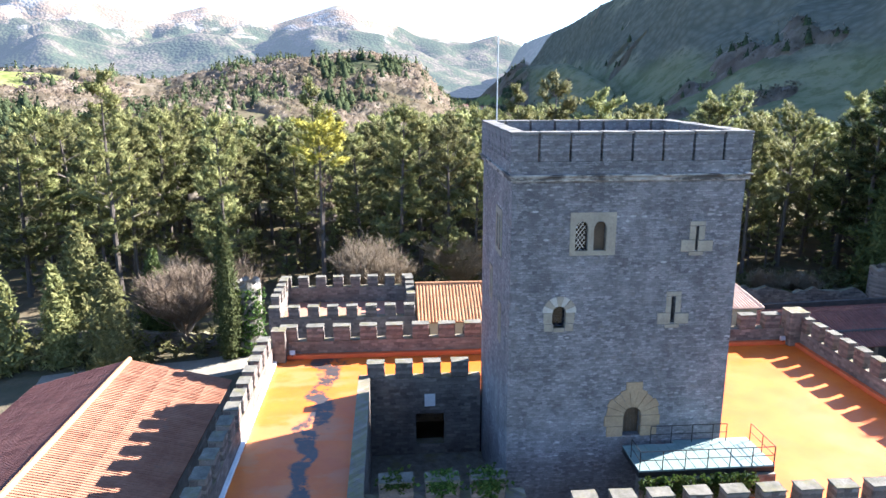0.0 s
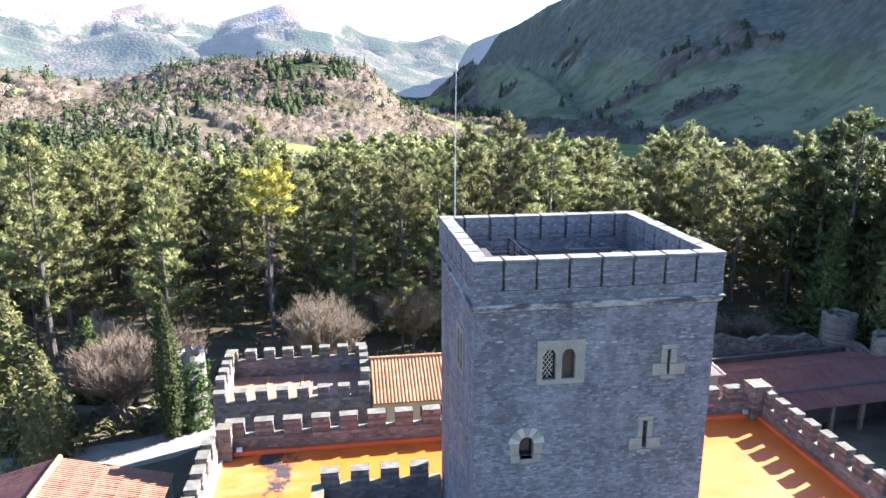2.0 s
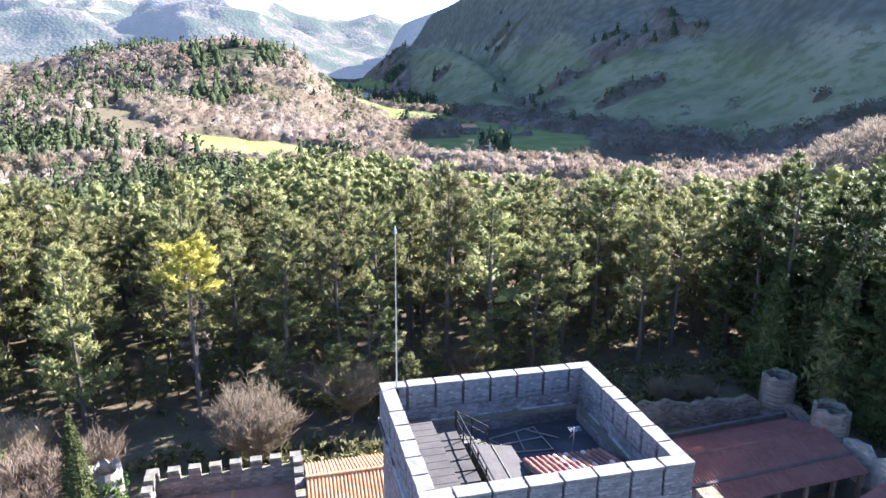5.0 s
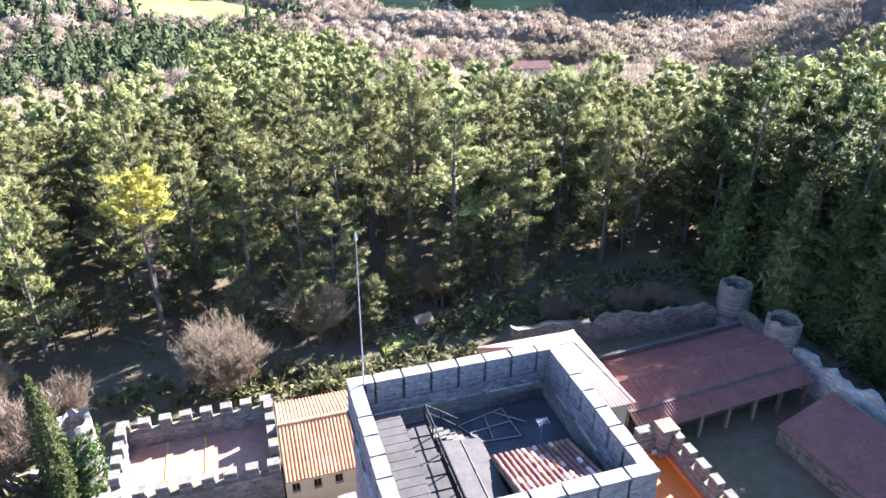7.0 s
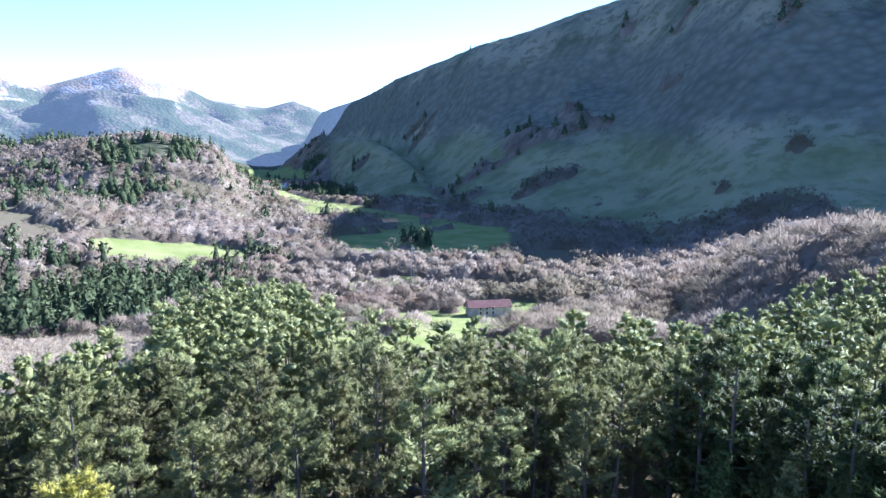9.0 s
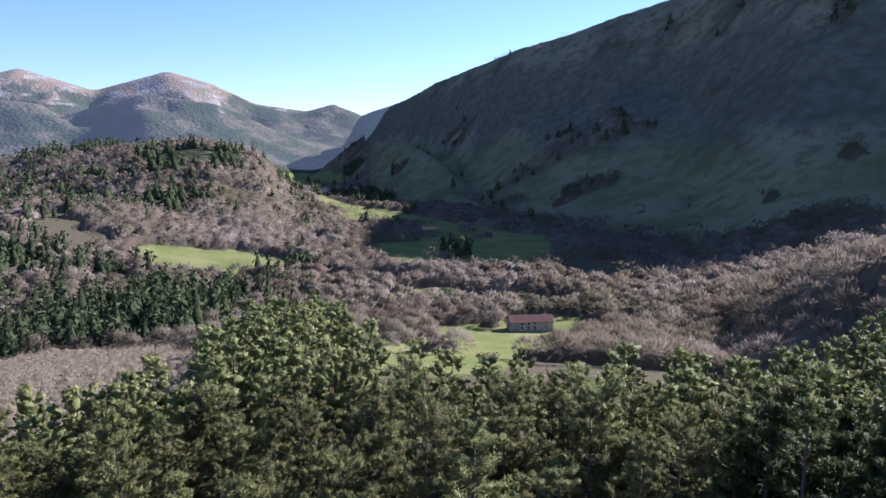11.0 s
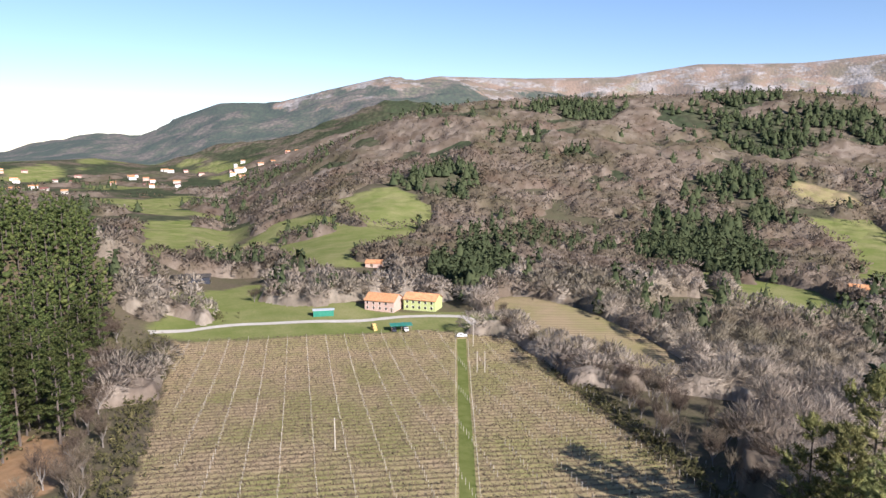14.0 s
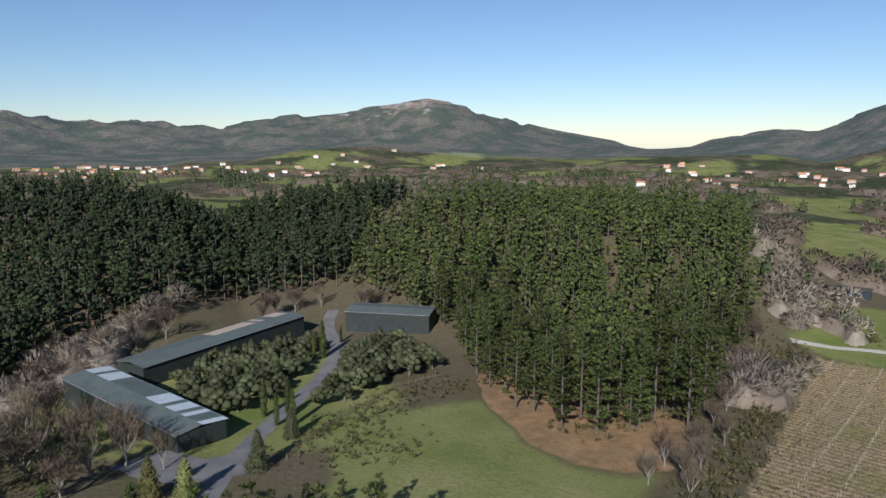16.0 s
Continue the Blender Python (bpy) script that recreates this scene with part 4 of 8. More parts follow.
        wedge(rw, cx, zs, 0.37, 0.92, a0_, a1_, y0 - 0.05 - 0.01 * (i % 2), y0 + 0.3, M_SAND if i % 2 else M_SANDGREY)
    for a, b, c, d in ((cx - 0.85, cx - 0.37, 13.3, 13.9), (cx + 0.37, cx + 0.85, 13.3, 13.9), (cx - 0.8, cx - 0.3, 12.85, 13.28), (cx - 0.28, cx + 0.32, 12.8, 13.05), (cx + 0.34, cx + 0.8, 12.85, 13.28)):
        part("dressed_block", boxes((a, b - 0.01, y0 - 0.05, y0 + 0.3, c, d), bevel=0.02), M_SAND, rw)
    part("spandrel", arch_filler(bmesh.new(), 2.45, 3.2, 13.9, 14.27, y0 + 0.02, y0 + 0.3), M_SAND, rw)
    part("pane", boxes((2.42, 3.22, y0 + 0.4, y0 + 0.44, 13.0, 14.3)), M_GLASS, rw)
    # west windows
    for a, b, c, d in ((2.9, 4.95, 16.3, 19.0), (6.1, 7.1, 12.7, 14.9), (2.7, 3.6, 11.2, 13.6)):
        holes = [(p - a, q - a, e, f) for p, q, e, f in side if p >= a and q <= b and e >= c and f <= d]
        f_ = part("side_window", pierced(bmesh.new(), b - a, c, d, 0.16, [(b - a - q, b - a - p, e, f) for p, q, e, f in holes]), M_SAND, t, "pale sandstone window panel", m=pose(x0 - 0.05, y0 + b, 0, 0, 0, -90))
        part("pane", boxes((0.1, b - a - 0.1, 0.3, 0.34, c + 0.1, d - 0.1)), M_GLASS, f_)
    # arched door in a ring of large blocks
    dr = thing_part("doorway", t)
    cx, zs = 7.22, 7.75
    for i in range(9):
        a0_, a1_ = math.pi * i / 9, math.pi * (i + 1) / 9 - 0.02
        wedge(dr, cx, zs, 0.5, 1.5 + 0.1 * (i % 2), a0_, a1_, y0 - 0.05 - 0.01 * (i % 3), y0 + 0.35, M_OCHRE)
    for k, (a, b, c, d) in enumerate(((cx - 1.6, cx - 0.5, 7.1, 7.73), (cx - 1.45, cx - 0.5, 6.45, 7.08), (cx + 0.5, cx + 1.6, 7.1, 7.73), (cx + 0.5, cx + 1.45, 6.45, 7.08), (cx - 0.45, cx + 0.5, 9.2, 9.75))):
        part("dressed_block", boxes((a, b, y0 - 0.06, y0 + 0.3, c, d), bevel=0.03), M_OCHRE, dr)
    part("spandrel", arch_filler(bmesh.new(), 6.72, 7.72, 7.75, 8.56, y0 + 0.02, y0 + 0.4, True), M_SAND, dr)
    part("door_leaf", boxes(*[(6.72 + 0.2 * i, 6.72 + 0.2 * i + 0.19, y0 + 0.45, y0 + 0.52, 6.5, 8.6) for i in range(5)]), M_WOODPANE, dr, "dark plank door")
    return t


def thing_part(name, parent):
    o = new(name)
    o.parent = parent
    o.empty_display_size = 0.2
    return o


def wedge(parent, cx, cz, r0, r1, a0, a1, y0, y1, mat):
    bm = bmesh.new()
    n = 3
    ring = []
    for y in (y0, y1):
        for r in (r0, r1):
            for i in range(n + 1):
                a = a0 + (a1 - a0) * i / n
                ring.append(bm.verts.new((cx + r * math.cos(a), y, cz + r * math.sin(a))))
    k = n + 1
    fi, fo, bi, bo = ring[0:k], ring[k:2 * k], ring[2 * k:3 * k], ring[3 * k:4 * k]
    for i in range(n):
        bm.faces.new((fi[i + 1], fi[i], fo[i], fo[i + 1]))
        bm.faces.new((fo[i], bo[i], bo[i + 1], fo[i + 1]))
        bm.faces.new((fi[i], fi[i + 1], bi[i + 1], bi[i]))
    bm.faces.new((fi[0], bi[0], bo[0], fo[0]))
    bm.faces.new((fi[n], fo[n], bo[n], bi[n]))
    return part("voussoir", bm, mat, parent)


def sooty(name):
    """Pale dressed stone, blackened in long patches."""
    s = Shader(name)
    col = s.mix(s.ramp(s.noise(2.0, 6), (0.3, 0.0), (0.7, 1.0)), (0.26, 0.245, 0.215), (0.40, 0.385, 0.35))
    col = s.mix(s.ramp(s.noise((0.55, 0.55, 2.0), 7, 0.7), (0.46, 0.0), (0.56, 0.9)), col, (0.055, 0.05, 0.048))
    return s.done(col, 0.95, bump=s.noise(9, 5), depth=0.02, spec=0.1)


M_COURSE = sooty("sooty_course")
M_DECK = mottled("damp_deck", (0.03, 0.031, 0.034), (0.085, 0.085, 0.086), 0.6, 0.5, 0.005, 6)
M_WOODPANE = mottled("brown_shutter", (0.06, 0.045, 0.03), (0.10, 0.07, 0.045), 2, 0.5)
M_OCHRE = mottled("ochre_sandstone", (0.23, 0.165, 0.10), (0.36, 0.27, 0.165), 0.9, 0.9, 0.02, 9)
M_SANDGREY = mottled("grey_sandstone", (0.34, 0.32, 0.28), (0.46, 0.44, 0.38), 1.8, 0.85, 0.01, 9)
tower()


# ---- roofs and outbuildings of the castle ----
def tile_plane(parent, e0, e1, r1, r0, mat, pitch=0.3, rib=0.085, label="", name="roof_slope"):
    """One slope of a pantile roof between eave e0-e1 and ridge r0-r1: a slab with a rounded rib over every row of tiles."""
    e0, e1, r0, r1 = (Vector(p) for p in (e0, e1, r0, r1))
    nrm = (e1 - e0).cross(r0 - e0).normalized()
    v = [e0, e1, r1, r0] + [p - nrm * 0.1 for p in (e0, e1, r1, r0)]
    f = [(0, 1, 2, 3), (7, 6, 5, 4), (0, 4, 5, 1), (1, 5, 6, 2), (2, 6, 7, 3), (3, 7, 4, 0)]
    n = max(2, int((e1 - e0).length / pitch))
    side = (e1 - e0).normalized()
    rng = random.Random(n)

    def rib_mesh(a, b, v, f):
        rows = max(3, int((b - a).length / 1.6))
        first = len(v)
        for k in range(rows):
            p, q = a.lerp(b, k / rows), a.lerp(b, (k + 1) / rows + 0.01)
            w = side * (pitch * 0.3 + rng.uniform(-0.012, 0.012))
            lift = nrm * (rib + 0.014 + rng.uniform(-0.01, 0.01))
            lift2 = nrm * (rib * 0.8)
            v += [p - w, p - w * 0.5 + lift, p + w * 0.5 + lift, p + w, q - w, q - w * 0.5 + lift2, q + w * 0.5 + lift2, q + w]
        for m in range(first, len(v) - 4, 4):
            f += [(m + j, m + j + 1, m + j + 5, m + j + 4)[::-1] for j in range(3)]
        f.append((first, first + 1, first + 2, first + 3))

    level = abs((e1 - e0).length - (r1 - r0).length) < 0.05
    if level and pitch < 0.4:
        # every row of tiles is a piece of its own
        ob = tagged(mesh_object(name, v, f, mat, parent), label)
        kinds = []
        for k in range(4):
            rv, rf = [], []
            rib_mesh(Vector((0, 0, 0)), r0 - e0, rv, rf)
            kinds.append(array_mesh_simple("roof_rib", rv, rf, mat))
        for i in range(n):
            o = new("roof_rib", kinds[rng.randrange(4)])
            o.parent = ob
            o.matrix_local = Matrix.Translation(e0.lerp(e1, (i + 0.5) / n) + nrm * rng.uniform(-0.008, 0.008))
        return ob
    ribs = []
    for i in range(n):
        u = (i + 0.5) / n
        a, b = e0.lerp(e1, u), r0.lerp(r1, u)
        if (b - a).length > 0.3:
            if pitch < 0.4:
                rv, rf = [], []
                rib_mesh(a, b, rv, rf)
                ribs.append(array_mesh_simple("roof_rib", rv, rf, mat))
            else:
                rib_mesh(a, b, v, f)
    ob = tagged(mesh_object(name, v, f, mat, parent), label)
    for me in ribs:
        new("roof_rib", me).parent = ob
    return ob


def ridge_tiles(parent, a, b, mat, r=0.14):
    a, b = Vector(a), Vector(b)
    n = max(1, int((b - a).length / 0.45))
    v, f = [], []
    for i in range(n):
        p, q = a.lerp(b, i / n), a.lerp(b, (i + 1) / n + 0.004)
        tube(v, f, [p, q], [r * 1.08, r * 0.92], 7)
    return mesh_object("ridge_tiles", v, f, mat, parent)


def long_house():
    t = thing("tiled_house", CASTLE, "long ochre house with a terracotta roof behind the tower", "house")
    u0, u1, v0, v1, ez, rz_ = -3.9, 18.0, 22.9, 33.0, 5.4, 7.7
    vm = 27.2
    wins = [(0.5 + 1.75 * i, 1.15 + 1.75 * i, 3.7, 4.75) for i in range(11)]
    part("wall", pierced(bmesh.new(), u1 - u0, -3, ez, 0.5, wins), M_PLASTER, t, m=pose(u0, v0 + 0.4, 0))
    part("wall", pierced(bmesh.new(), u1 - u0, -3, ez, 0.5, []), M_PLASTER, t, m=pose(u1, v1 - 0.4, 0, 0, 0, 180))
    for i, (a, b, c, d) in enumerate(wins):
        w = part("window", boxes((u0 + a, u0 + b, v0 + 0.7, v0 + 0.74, c, d)), M_GLASS, t)
        part("window_frame", boxes((u0 + a, u0 + a + 0.07, v0 + 0.62, v0 + 0.68, c, d), (u0 + b - 0.07, u0 + b, v0 + 0.62, v0 + 0.68, c, d), (u0 + a + 0.07, u0 + b - 0.07, v0 + 0.62, v0 + 0.68, d - 0.07, d), (u0 + a + 0.29, u0 + a + 0.36, v0 + 0.62, v0 + 0.68, c, d - 0.07)), M_WOOD, w)
    tile_plane(t, (u0, v0, ez), (u1, v0, ez), (u1, vm, rz_), (u0, vm, rz_), M_TILE)
    tile_plane(t, (u1, v1, ez), (u0, v1, ez), (u0, vm, rz_), (u1, vm, rz_), M_TILE)
    ridge_tiles(t, (u0, vm, rz_ + 0.06), (u1, vm, rz_ + 0.06), M_TILE)
    # hipped pavilion at its end
    h = thing("hipped_pavilion", CASTLE, "stone pavilion with a pale hipped tile roof", "house")
    a0, a1, b0, b1, ez, pk = 16.5, 27.4, 22.7, 35.0, 6.0, 9.2
    part("wall", boxes((a0 + 0.4, a1 - 0.4, b0 + 0.4, b1 - 0.4, -3, ez + 0.1)), M_PLASTER, h)
    p, q = (21.5, 29.0, pk), (24.2, 29.0, pk)
    tile_plane(h, (a0, b0, ez), (a1, b0, ez), q, p, M_TILE_PALE)
    tile_plane(h, (a1, b1, ez), (a0, b1, ez), p, q, M_TILE_PALE)
    tile_plane(h, (a1, b0, ez), (a1, b1, ez), q, q, M_TILE_PALE)
    tile_plane(h, (a0, b1, ez), (a0, b0, ez), p, p, M_TILE)
    for e in ((a1, b0, ez), (a1, b1, ez)):
        ridge_tiles(h, e, q, M_TILE_PALE)
    ridge_tiles(h, p, q, M_TILE_PALE)


def annex():
    u0, u1, v0, v1 = -16.8, -4.0, 23.7, 32.0
    kw = dict(thick=0.75, z0=-3, z_crenel=6.35, z_top=7.35, w=0.95, pitch=1.68)
    def wall(n, u, v, turn, length, start=0.0, low=0.0):
        rampart(n, u, v, turn, length, kw["thick"], kw["z0"], kw["z_crenel"] - low, kw["z_top"] - low, kw["w"], kw["pitch"], M_WALL, "grey rubble battlement wall of the annex roof", start=start)
    wall("annex_wall_south", u0, v0, 0, u1 - u0, 0.0, 0.55)
    wall("annex_wall_north", u0, v1 - 0.75, 0, u1 - u0, 0.0)
    wall("annex_wall_west", u0 + 0.75, v0 + 0.75, 90, v1 - v0 - 1.5, 0.75)
    wall("annex_wall_east", u1, v0 + 0.75, 90, v1 - v0 - 1.5, 0.75)
    slab("annex_floor", u0 + 0.75, u1 - 0.75, v0 + 0.75, v1 - 0.75, 4.85, M_ANNEX, "pale orange weathered annex roof with rust seams")
    for i, u in enumerate((-13.1, -10.0)):
        ob = mesh_object("roof_seam", *seam(u, v0 + 0.8, v1 - 0.8, 4.85), M_RUST)
        ob.matrix_world = CASTLE
        tagged(ob, "raised rusty seam across the annex roof", "seam", kind="structure")
    # the strip of low roof between the two battlements
    slab("gutter_roof", -16.2, -4.0, 18.8, 23.7, 3.2, M_CAP, "low grey roof between two battlement walls")


def seam(u, v0, v1, z):
    v = [(u - 0.12, v0, z), (u + 0.12, v0, z), (u + 0.06, v0, z + 0.06), (u - 0.06, v0, z + 0.06), (u - 0.12, v1, z), (u + 0.12, v1, z), (u + 0.06, v1, z + 0.06), (u - 0.06, v1, z + 0.06)]
    return v, [(0, 1, 2, 3), (7, 6, 5, 4), (1, 5, 6, 2), (2, 6, 7, 3), (3, 7, 4, 0)]


M_ANNEX = mottled("faded_orange_membrane", (0.30, 0.13, 0.08), (0.40, 0.22, 0.15), 0.5, 0.7, 0.0, 3)
M_RUST = mottled("rust_seam", (0.50, 0.22, 0.06), (0.58, 0.32, 0.12), 2, 0.8)
long_house()
annex()


def west_barn():
    """The long tiled barn below the west wall."""
    t = thing("tiled_barn", pose(0, 0, 0), "long low barn with a sunlit terracotta tile roof", "barn")
    g = -3.0
    far_r, near_r = Vector((-26.4, 54.8, 3.2)), Vector((-24.0, 22.0, 3.2))
    ax = (near_r - far_r).normalized()
    out = Vector((-ax.y, ax.x, 0))
    er0, er1 = far_r + out * 8.3 + Vector((0, 0, -2.1)), near_r + out * 8.3 + Vector((0, 0, -2.1))
    el0, el1 = far_r - out * 8.0 + Vector((0, 0, -2.1)), near_r - out * 8.0 + Vector((0, 0, -2.1))
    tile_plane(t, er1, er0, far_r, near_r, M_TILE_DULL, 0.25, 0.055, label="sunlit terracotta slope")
    # the west slope's shade is painted: its tiles are a darker material
    tile_plane(t, el0, el1, near_r, far_r, M_TILE_OLD_SHADED, 0.25, 0.055, label="brown tile slope coloured dark for its shade")
    ridge_tiles(t, far_r + Vector((0, 0, 0.08)), near_r + Vector((0, 0, 0.08)), M_TILE, 0.2)
    for a, b in ((er0, er1), (el0, el1)):
        i0, i1 = a.lerp(far_r, 0.06), b.lerp(near_r, 0.06)
        i0.z = i1.z = a.z - 0.05
        n = (i1 - i0).normalized()
        s = Vector((-n.y, n.x, 0)) * 0.25
        v = [i0 - s, i0 + s, i1 + s, i1 - s]
        v = [Vector((p.x, p.y, g)) for p in v] + v
        mesh_object("wall", v, [(3, 2, 1, 0), (4, 5, 6, 7), (0, 1, 5, 4), (1, 2, 6, 5), (2, 3, 7, 6), (3, 0, 4, 7)], M_PALEWALL, t)
    a, b = er0.lerp(far_r, 0.06), el0.lerp(far_r, 0.06)
    v = [Vector((a.x, a.y, g)), Vector((b.x, b.y, g)), b, far_r + Vector((0, 0, -0.1)), a]
    back = [p + ax * 0.4 for p in v]
    mesh_object("gable", v + back, [(0, 1, 2, 3, 4), (9, 8, 7, 6, 5)] + [(i, i + 5, (i + 1) % 5 + 5, (i + 1) % 5) for i in range(5)], M_PALEWALL, t)


def farmyard():
    """Two barns with brown roofs round the yard east of the castle."""
    t = thing("yard_barn", pose(0, 0, 0), "long open barn with a brown ridged tile roof", "barn")
    A, B = Vector((29.8, 66.2, 3.2)), Vector((51.2, 69.4, 3.2))
    ax = (B - A).normalized()
    n = Vector((ax.y, -ax.x, 0))
    down = Vector((0, 0, -1.75))
    f0, f1, k0, k1 = A + n * 5.7 + down, B + n * 5.7 + down, A - n * 6.0 + down, B - n * 6.0 + down
    tile_plane(t, f0, f1, B, A, M_TILE_OLD_SHADED, 0.34)
    tile_plane(t, k1, k0, A, B, M_TILE_OLD_SHADED, 0.34)
    ridge_tiles(t, A, B, M_TILE_OLD_SHADED, 0.16)
    g = -2.6
    for i in range(7):
        p = f0.lerp(f1, 0.03 + 0.94 * i / 6) - n * 0.4
        part("post", boxes((p.x - 0.18, p.x + 0.18, p.y - 0.18, p.y + 0.18, g, p.z - 0.05)), M_WOOD, t)
    # near-black walls carry the shade of the open front in their colour
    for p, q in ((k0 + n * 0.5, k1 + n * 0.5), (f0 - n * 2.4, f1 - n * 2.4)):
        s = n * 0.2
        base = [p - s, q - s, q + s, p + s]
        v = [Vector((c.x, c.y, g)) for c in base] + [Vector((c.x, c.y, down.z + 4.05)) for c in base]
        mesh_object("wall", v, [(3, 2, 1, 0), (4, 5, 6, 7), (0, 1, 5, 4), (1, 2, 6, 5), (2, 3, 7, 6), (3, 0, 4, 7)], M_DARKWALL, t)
    s = thing("yard_shed", pose(0, 0, 0), "lean-to shed with a brown tile roof against the ruined wall", "shed")
    hi0, hi1, lo0, lo1 = Vector((51.6, 61.0, 2.5)), Vector((55.2, 38.0, 2.5)), Vector((44.6, 59.4, 0.6)), Vector((48.2, 37.0, 0.6))
    tile_plane(s, lo1, lo0, hi0, hi1, M_TILE_OLD_SHADED, 0.34)
    for p, q, z in ((lo0, lo1, 0.5), (hi0, hi1, 2.4)):
        o = Vector((0.25, 0, 0))
        base = [p + o, q + o, q + o * 2.4, p + o * 2.4]
        v = [Vector((c.x, c.y, g)) for c in base] + [Vector((c.x, c.y, z)) for c in base]
        mesh_object("wall", v, [(3, 2, 1, 0), (4, 5, 6, 7), (0, 1, 5, 4), (1, 2, 6, 5), (2, 3, 7, 6), (3, 0, 4, 7)], M_WALL, s)


# the barn's unlit inside, put into the wall colour
M_DARKWALL = mottled("unlit_barn_interior", (0.05, 0.045, 0.04), (0.10, 0.09, 0.08), 1.0, 0.9)


def broken_wall(name, a, b, thick, z0, z1, mat, label, seed, dip=0.9):
    """A ruined wall with a ragged top."""
    rnd = random.Random(seed)
    a, b = Vector((*a, 0)), Vector((*b, 0))
    n = max(3, int((b - a).length / 0.8))
    d = (b - a).normalized()
    s = Vector((-d.y, d.x, 0)) * thick / 2
    v, f = [], []
    for i in range(n + 1):
        p = a.lerp(b, i / n) + Vector((rnd.uniform(-0.08, 0.08), rnd.uniform(-0.08, 0.08), 0))
        top = z1 - rnd.uniform(0, dip) - (0.5 * dip if rnd.random() < 0.2 else 0)
        for o, z in ((-s, z0), (-s * 0.95, top), (s * 0.95, top - rnd.uniform(0, 0.2)), (s, z0)):
            v.append(Vector((p.x + o.x, p.y + o.y, z)))
    for i in range(n):
        q = i * 4
        for k in range(3):
            f.append((q + k, q + k + 4, q + k + 5, q + k + 1))
    f += [(0, 1, 2, 3), (n * 4 + 3, n * 4 + 2, n * 4 + 1, n * 4)]
    return tagged(mesh_object(name, v, f, mat), label, "wall", kind="structure")


def round_turret(x, y, r, z0, z1, label, seed, mat):
    rnd = random.Random(seed)
    n = 22
    v, f = [], []
    for rr in (r, r - 0.45):
        for k, z in enumerate((z0, z0 * 0.5 + z1 * 0.5, z1)):
            for i in range(n):
                a = 2 * math.pi * i / n
                q = rr * (1 + rnd.uniform(-0.02, 0.02)) * (1.06 - 0.03 * k)
                v.append((q * math.cos(a), q * math.sin(a), z + (rnd.uniform(-0.45, 0.15) if k == 2 else 0)))
    for s in (0, 3 * n):
        for k in range(2):
            for i in range(n):
                j = (i + 1) % n
                q = (s + k * n + i, s + k * n + j, s + (k + 1) * n + j, s + (k + 1) * n + i)
                f.append(q if s == 0 else q[::-1])
    for i in range(n):
        j = (i + 1) % n
        f.append((2 * n + i, 2 * n + j, 5 * n + j, 5 * n + i))
    ob = mesh_object("round_turret", v, f, mat)
    ob.matrix_world = pose(x, y, 0)
    return tagged(ob, label, "turret")


west_barn()
farmyard()
broken_wall("ruined_wall_1", (24, 80.5), (50.6, 79.9), 0.9, -3.5, 2.2, M_WALL, "shaded ruined stone wall below the wood", 3)
broken_wall("ruined_wall_2", (52.6, 77.6), (52.6, 72.6), 0.9, -3.5, 2.8, M_WALL, "ruined stone wall between two broken turrets", 4)
broken_wall("ruined_wall_3", (53.2, 68.6), (58.6, 34.0), 0.9, -3.5, 3.2, M_PALEWALL, "pale weathered ruined wall beside the shed roof", 5)
broken_wall("garden_wall", (-44, 71), (-22.2, 69.4), 0.6, -3.5, 0.4, M_WALL, "low mossy garden wall below the trees", 6, 0.5)
round_turret(52.6, 79.6, 1.9, -3.5, 4.6, "broken round stone turret in the shade", 1, M_WALL)
round_turret(52.6, 70.6, 1.9, -3.5, 5.0, "broken round stone turret beside the barn", 2, M_WALL)
round_turret(-20.4, 68.6, 1.6, -3.5, 6.1, "pale ivy-grown round turret beside the cypress", 3, M_TURRET)


def flagpole():
    t = thing("lightning_mast", spot(0.85, 10.4, 22.9), "tall thin steel mast on the tower corner", "mast")
    tube_part("pole", [([(0, 0, 0), (0.02, 0, 4.5), (0.05, 0, 9.3)], [0.045, 0.035, 0.02])], M_STEEL, t)
    tube_part("tip", [([(0.05, 0, 9.3), (0.05, 0, 9.5), (0.05, 0, 9.75)], [0.09, 0.07, 0.01])], M_STEEL, t)
    part("bracket", boxes((-0.12, 0.12, -0.12, 0.12, 0.0, 0.5), bevel=0.02), M_IRON, t)


def rail_run(pts, h, r=0.03):
    """A railing: two rails over posts at each point."""
    pts = [Vector(p) for p in pts]
    up = Vector((0, 0, h))
    runs = [([p + up for p in pts], r), ([p + up * 0.52 for p in pts], r * 0.8)]
    runs += [([p, p + up], r) for p in pts]
    return runs


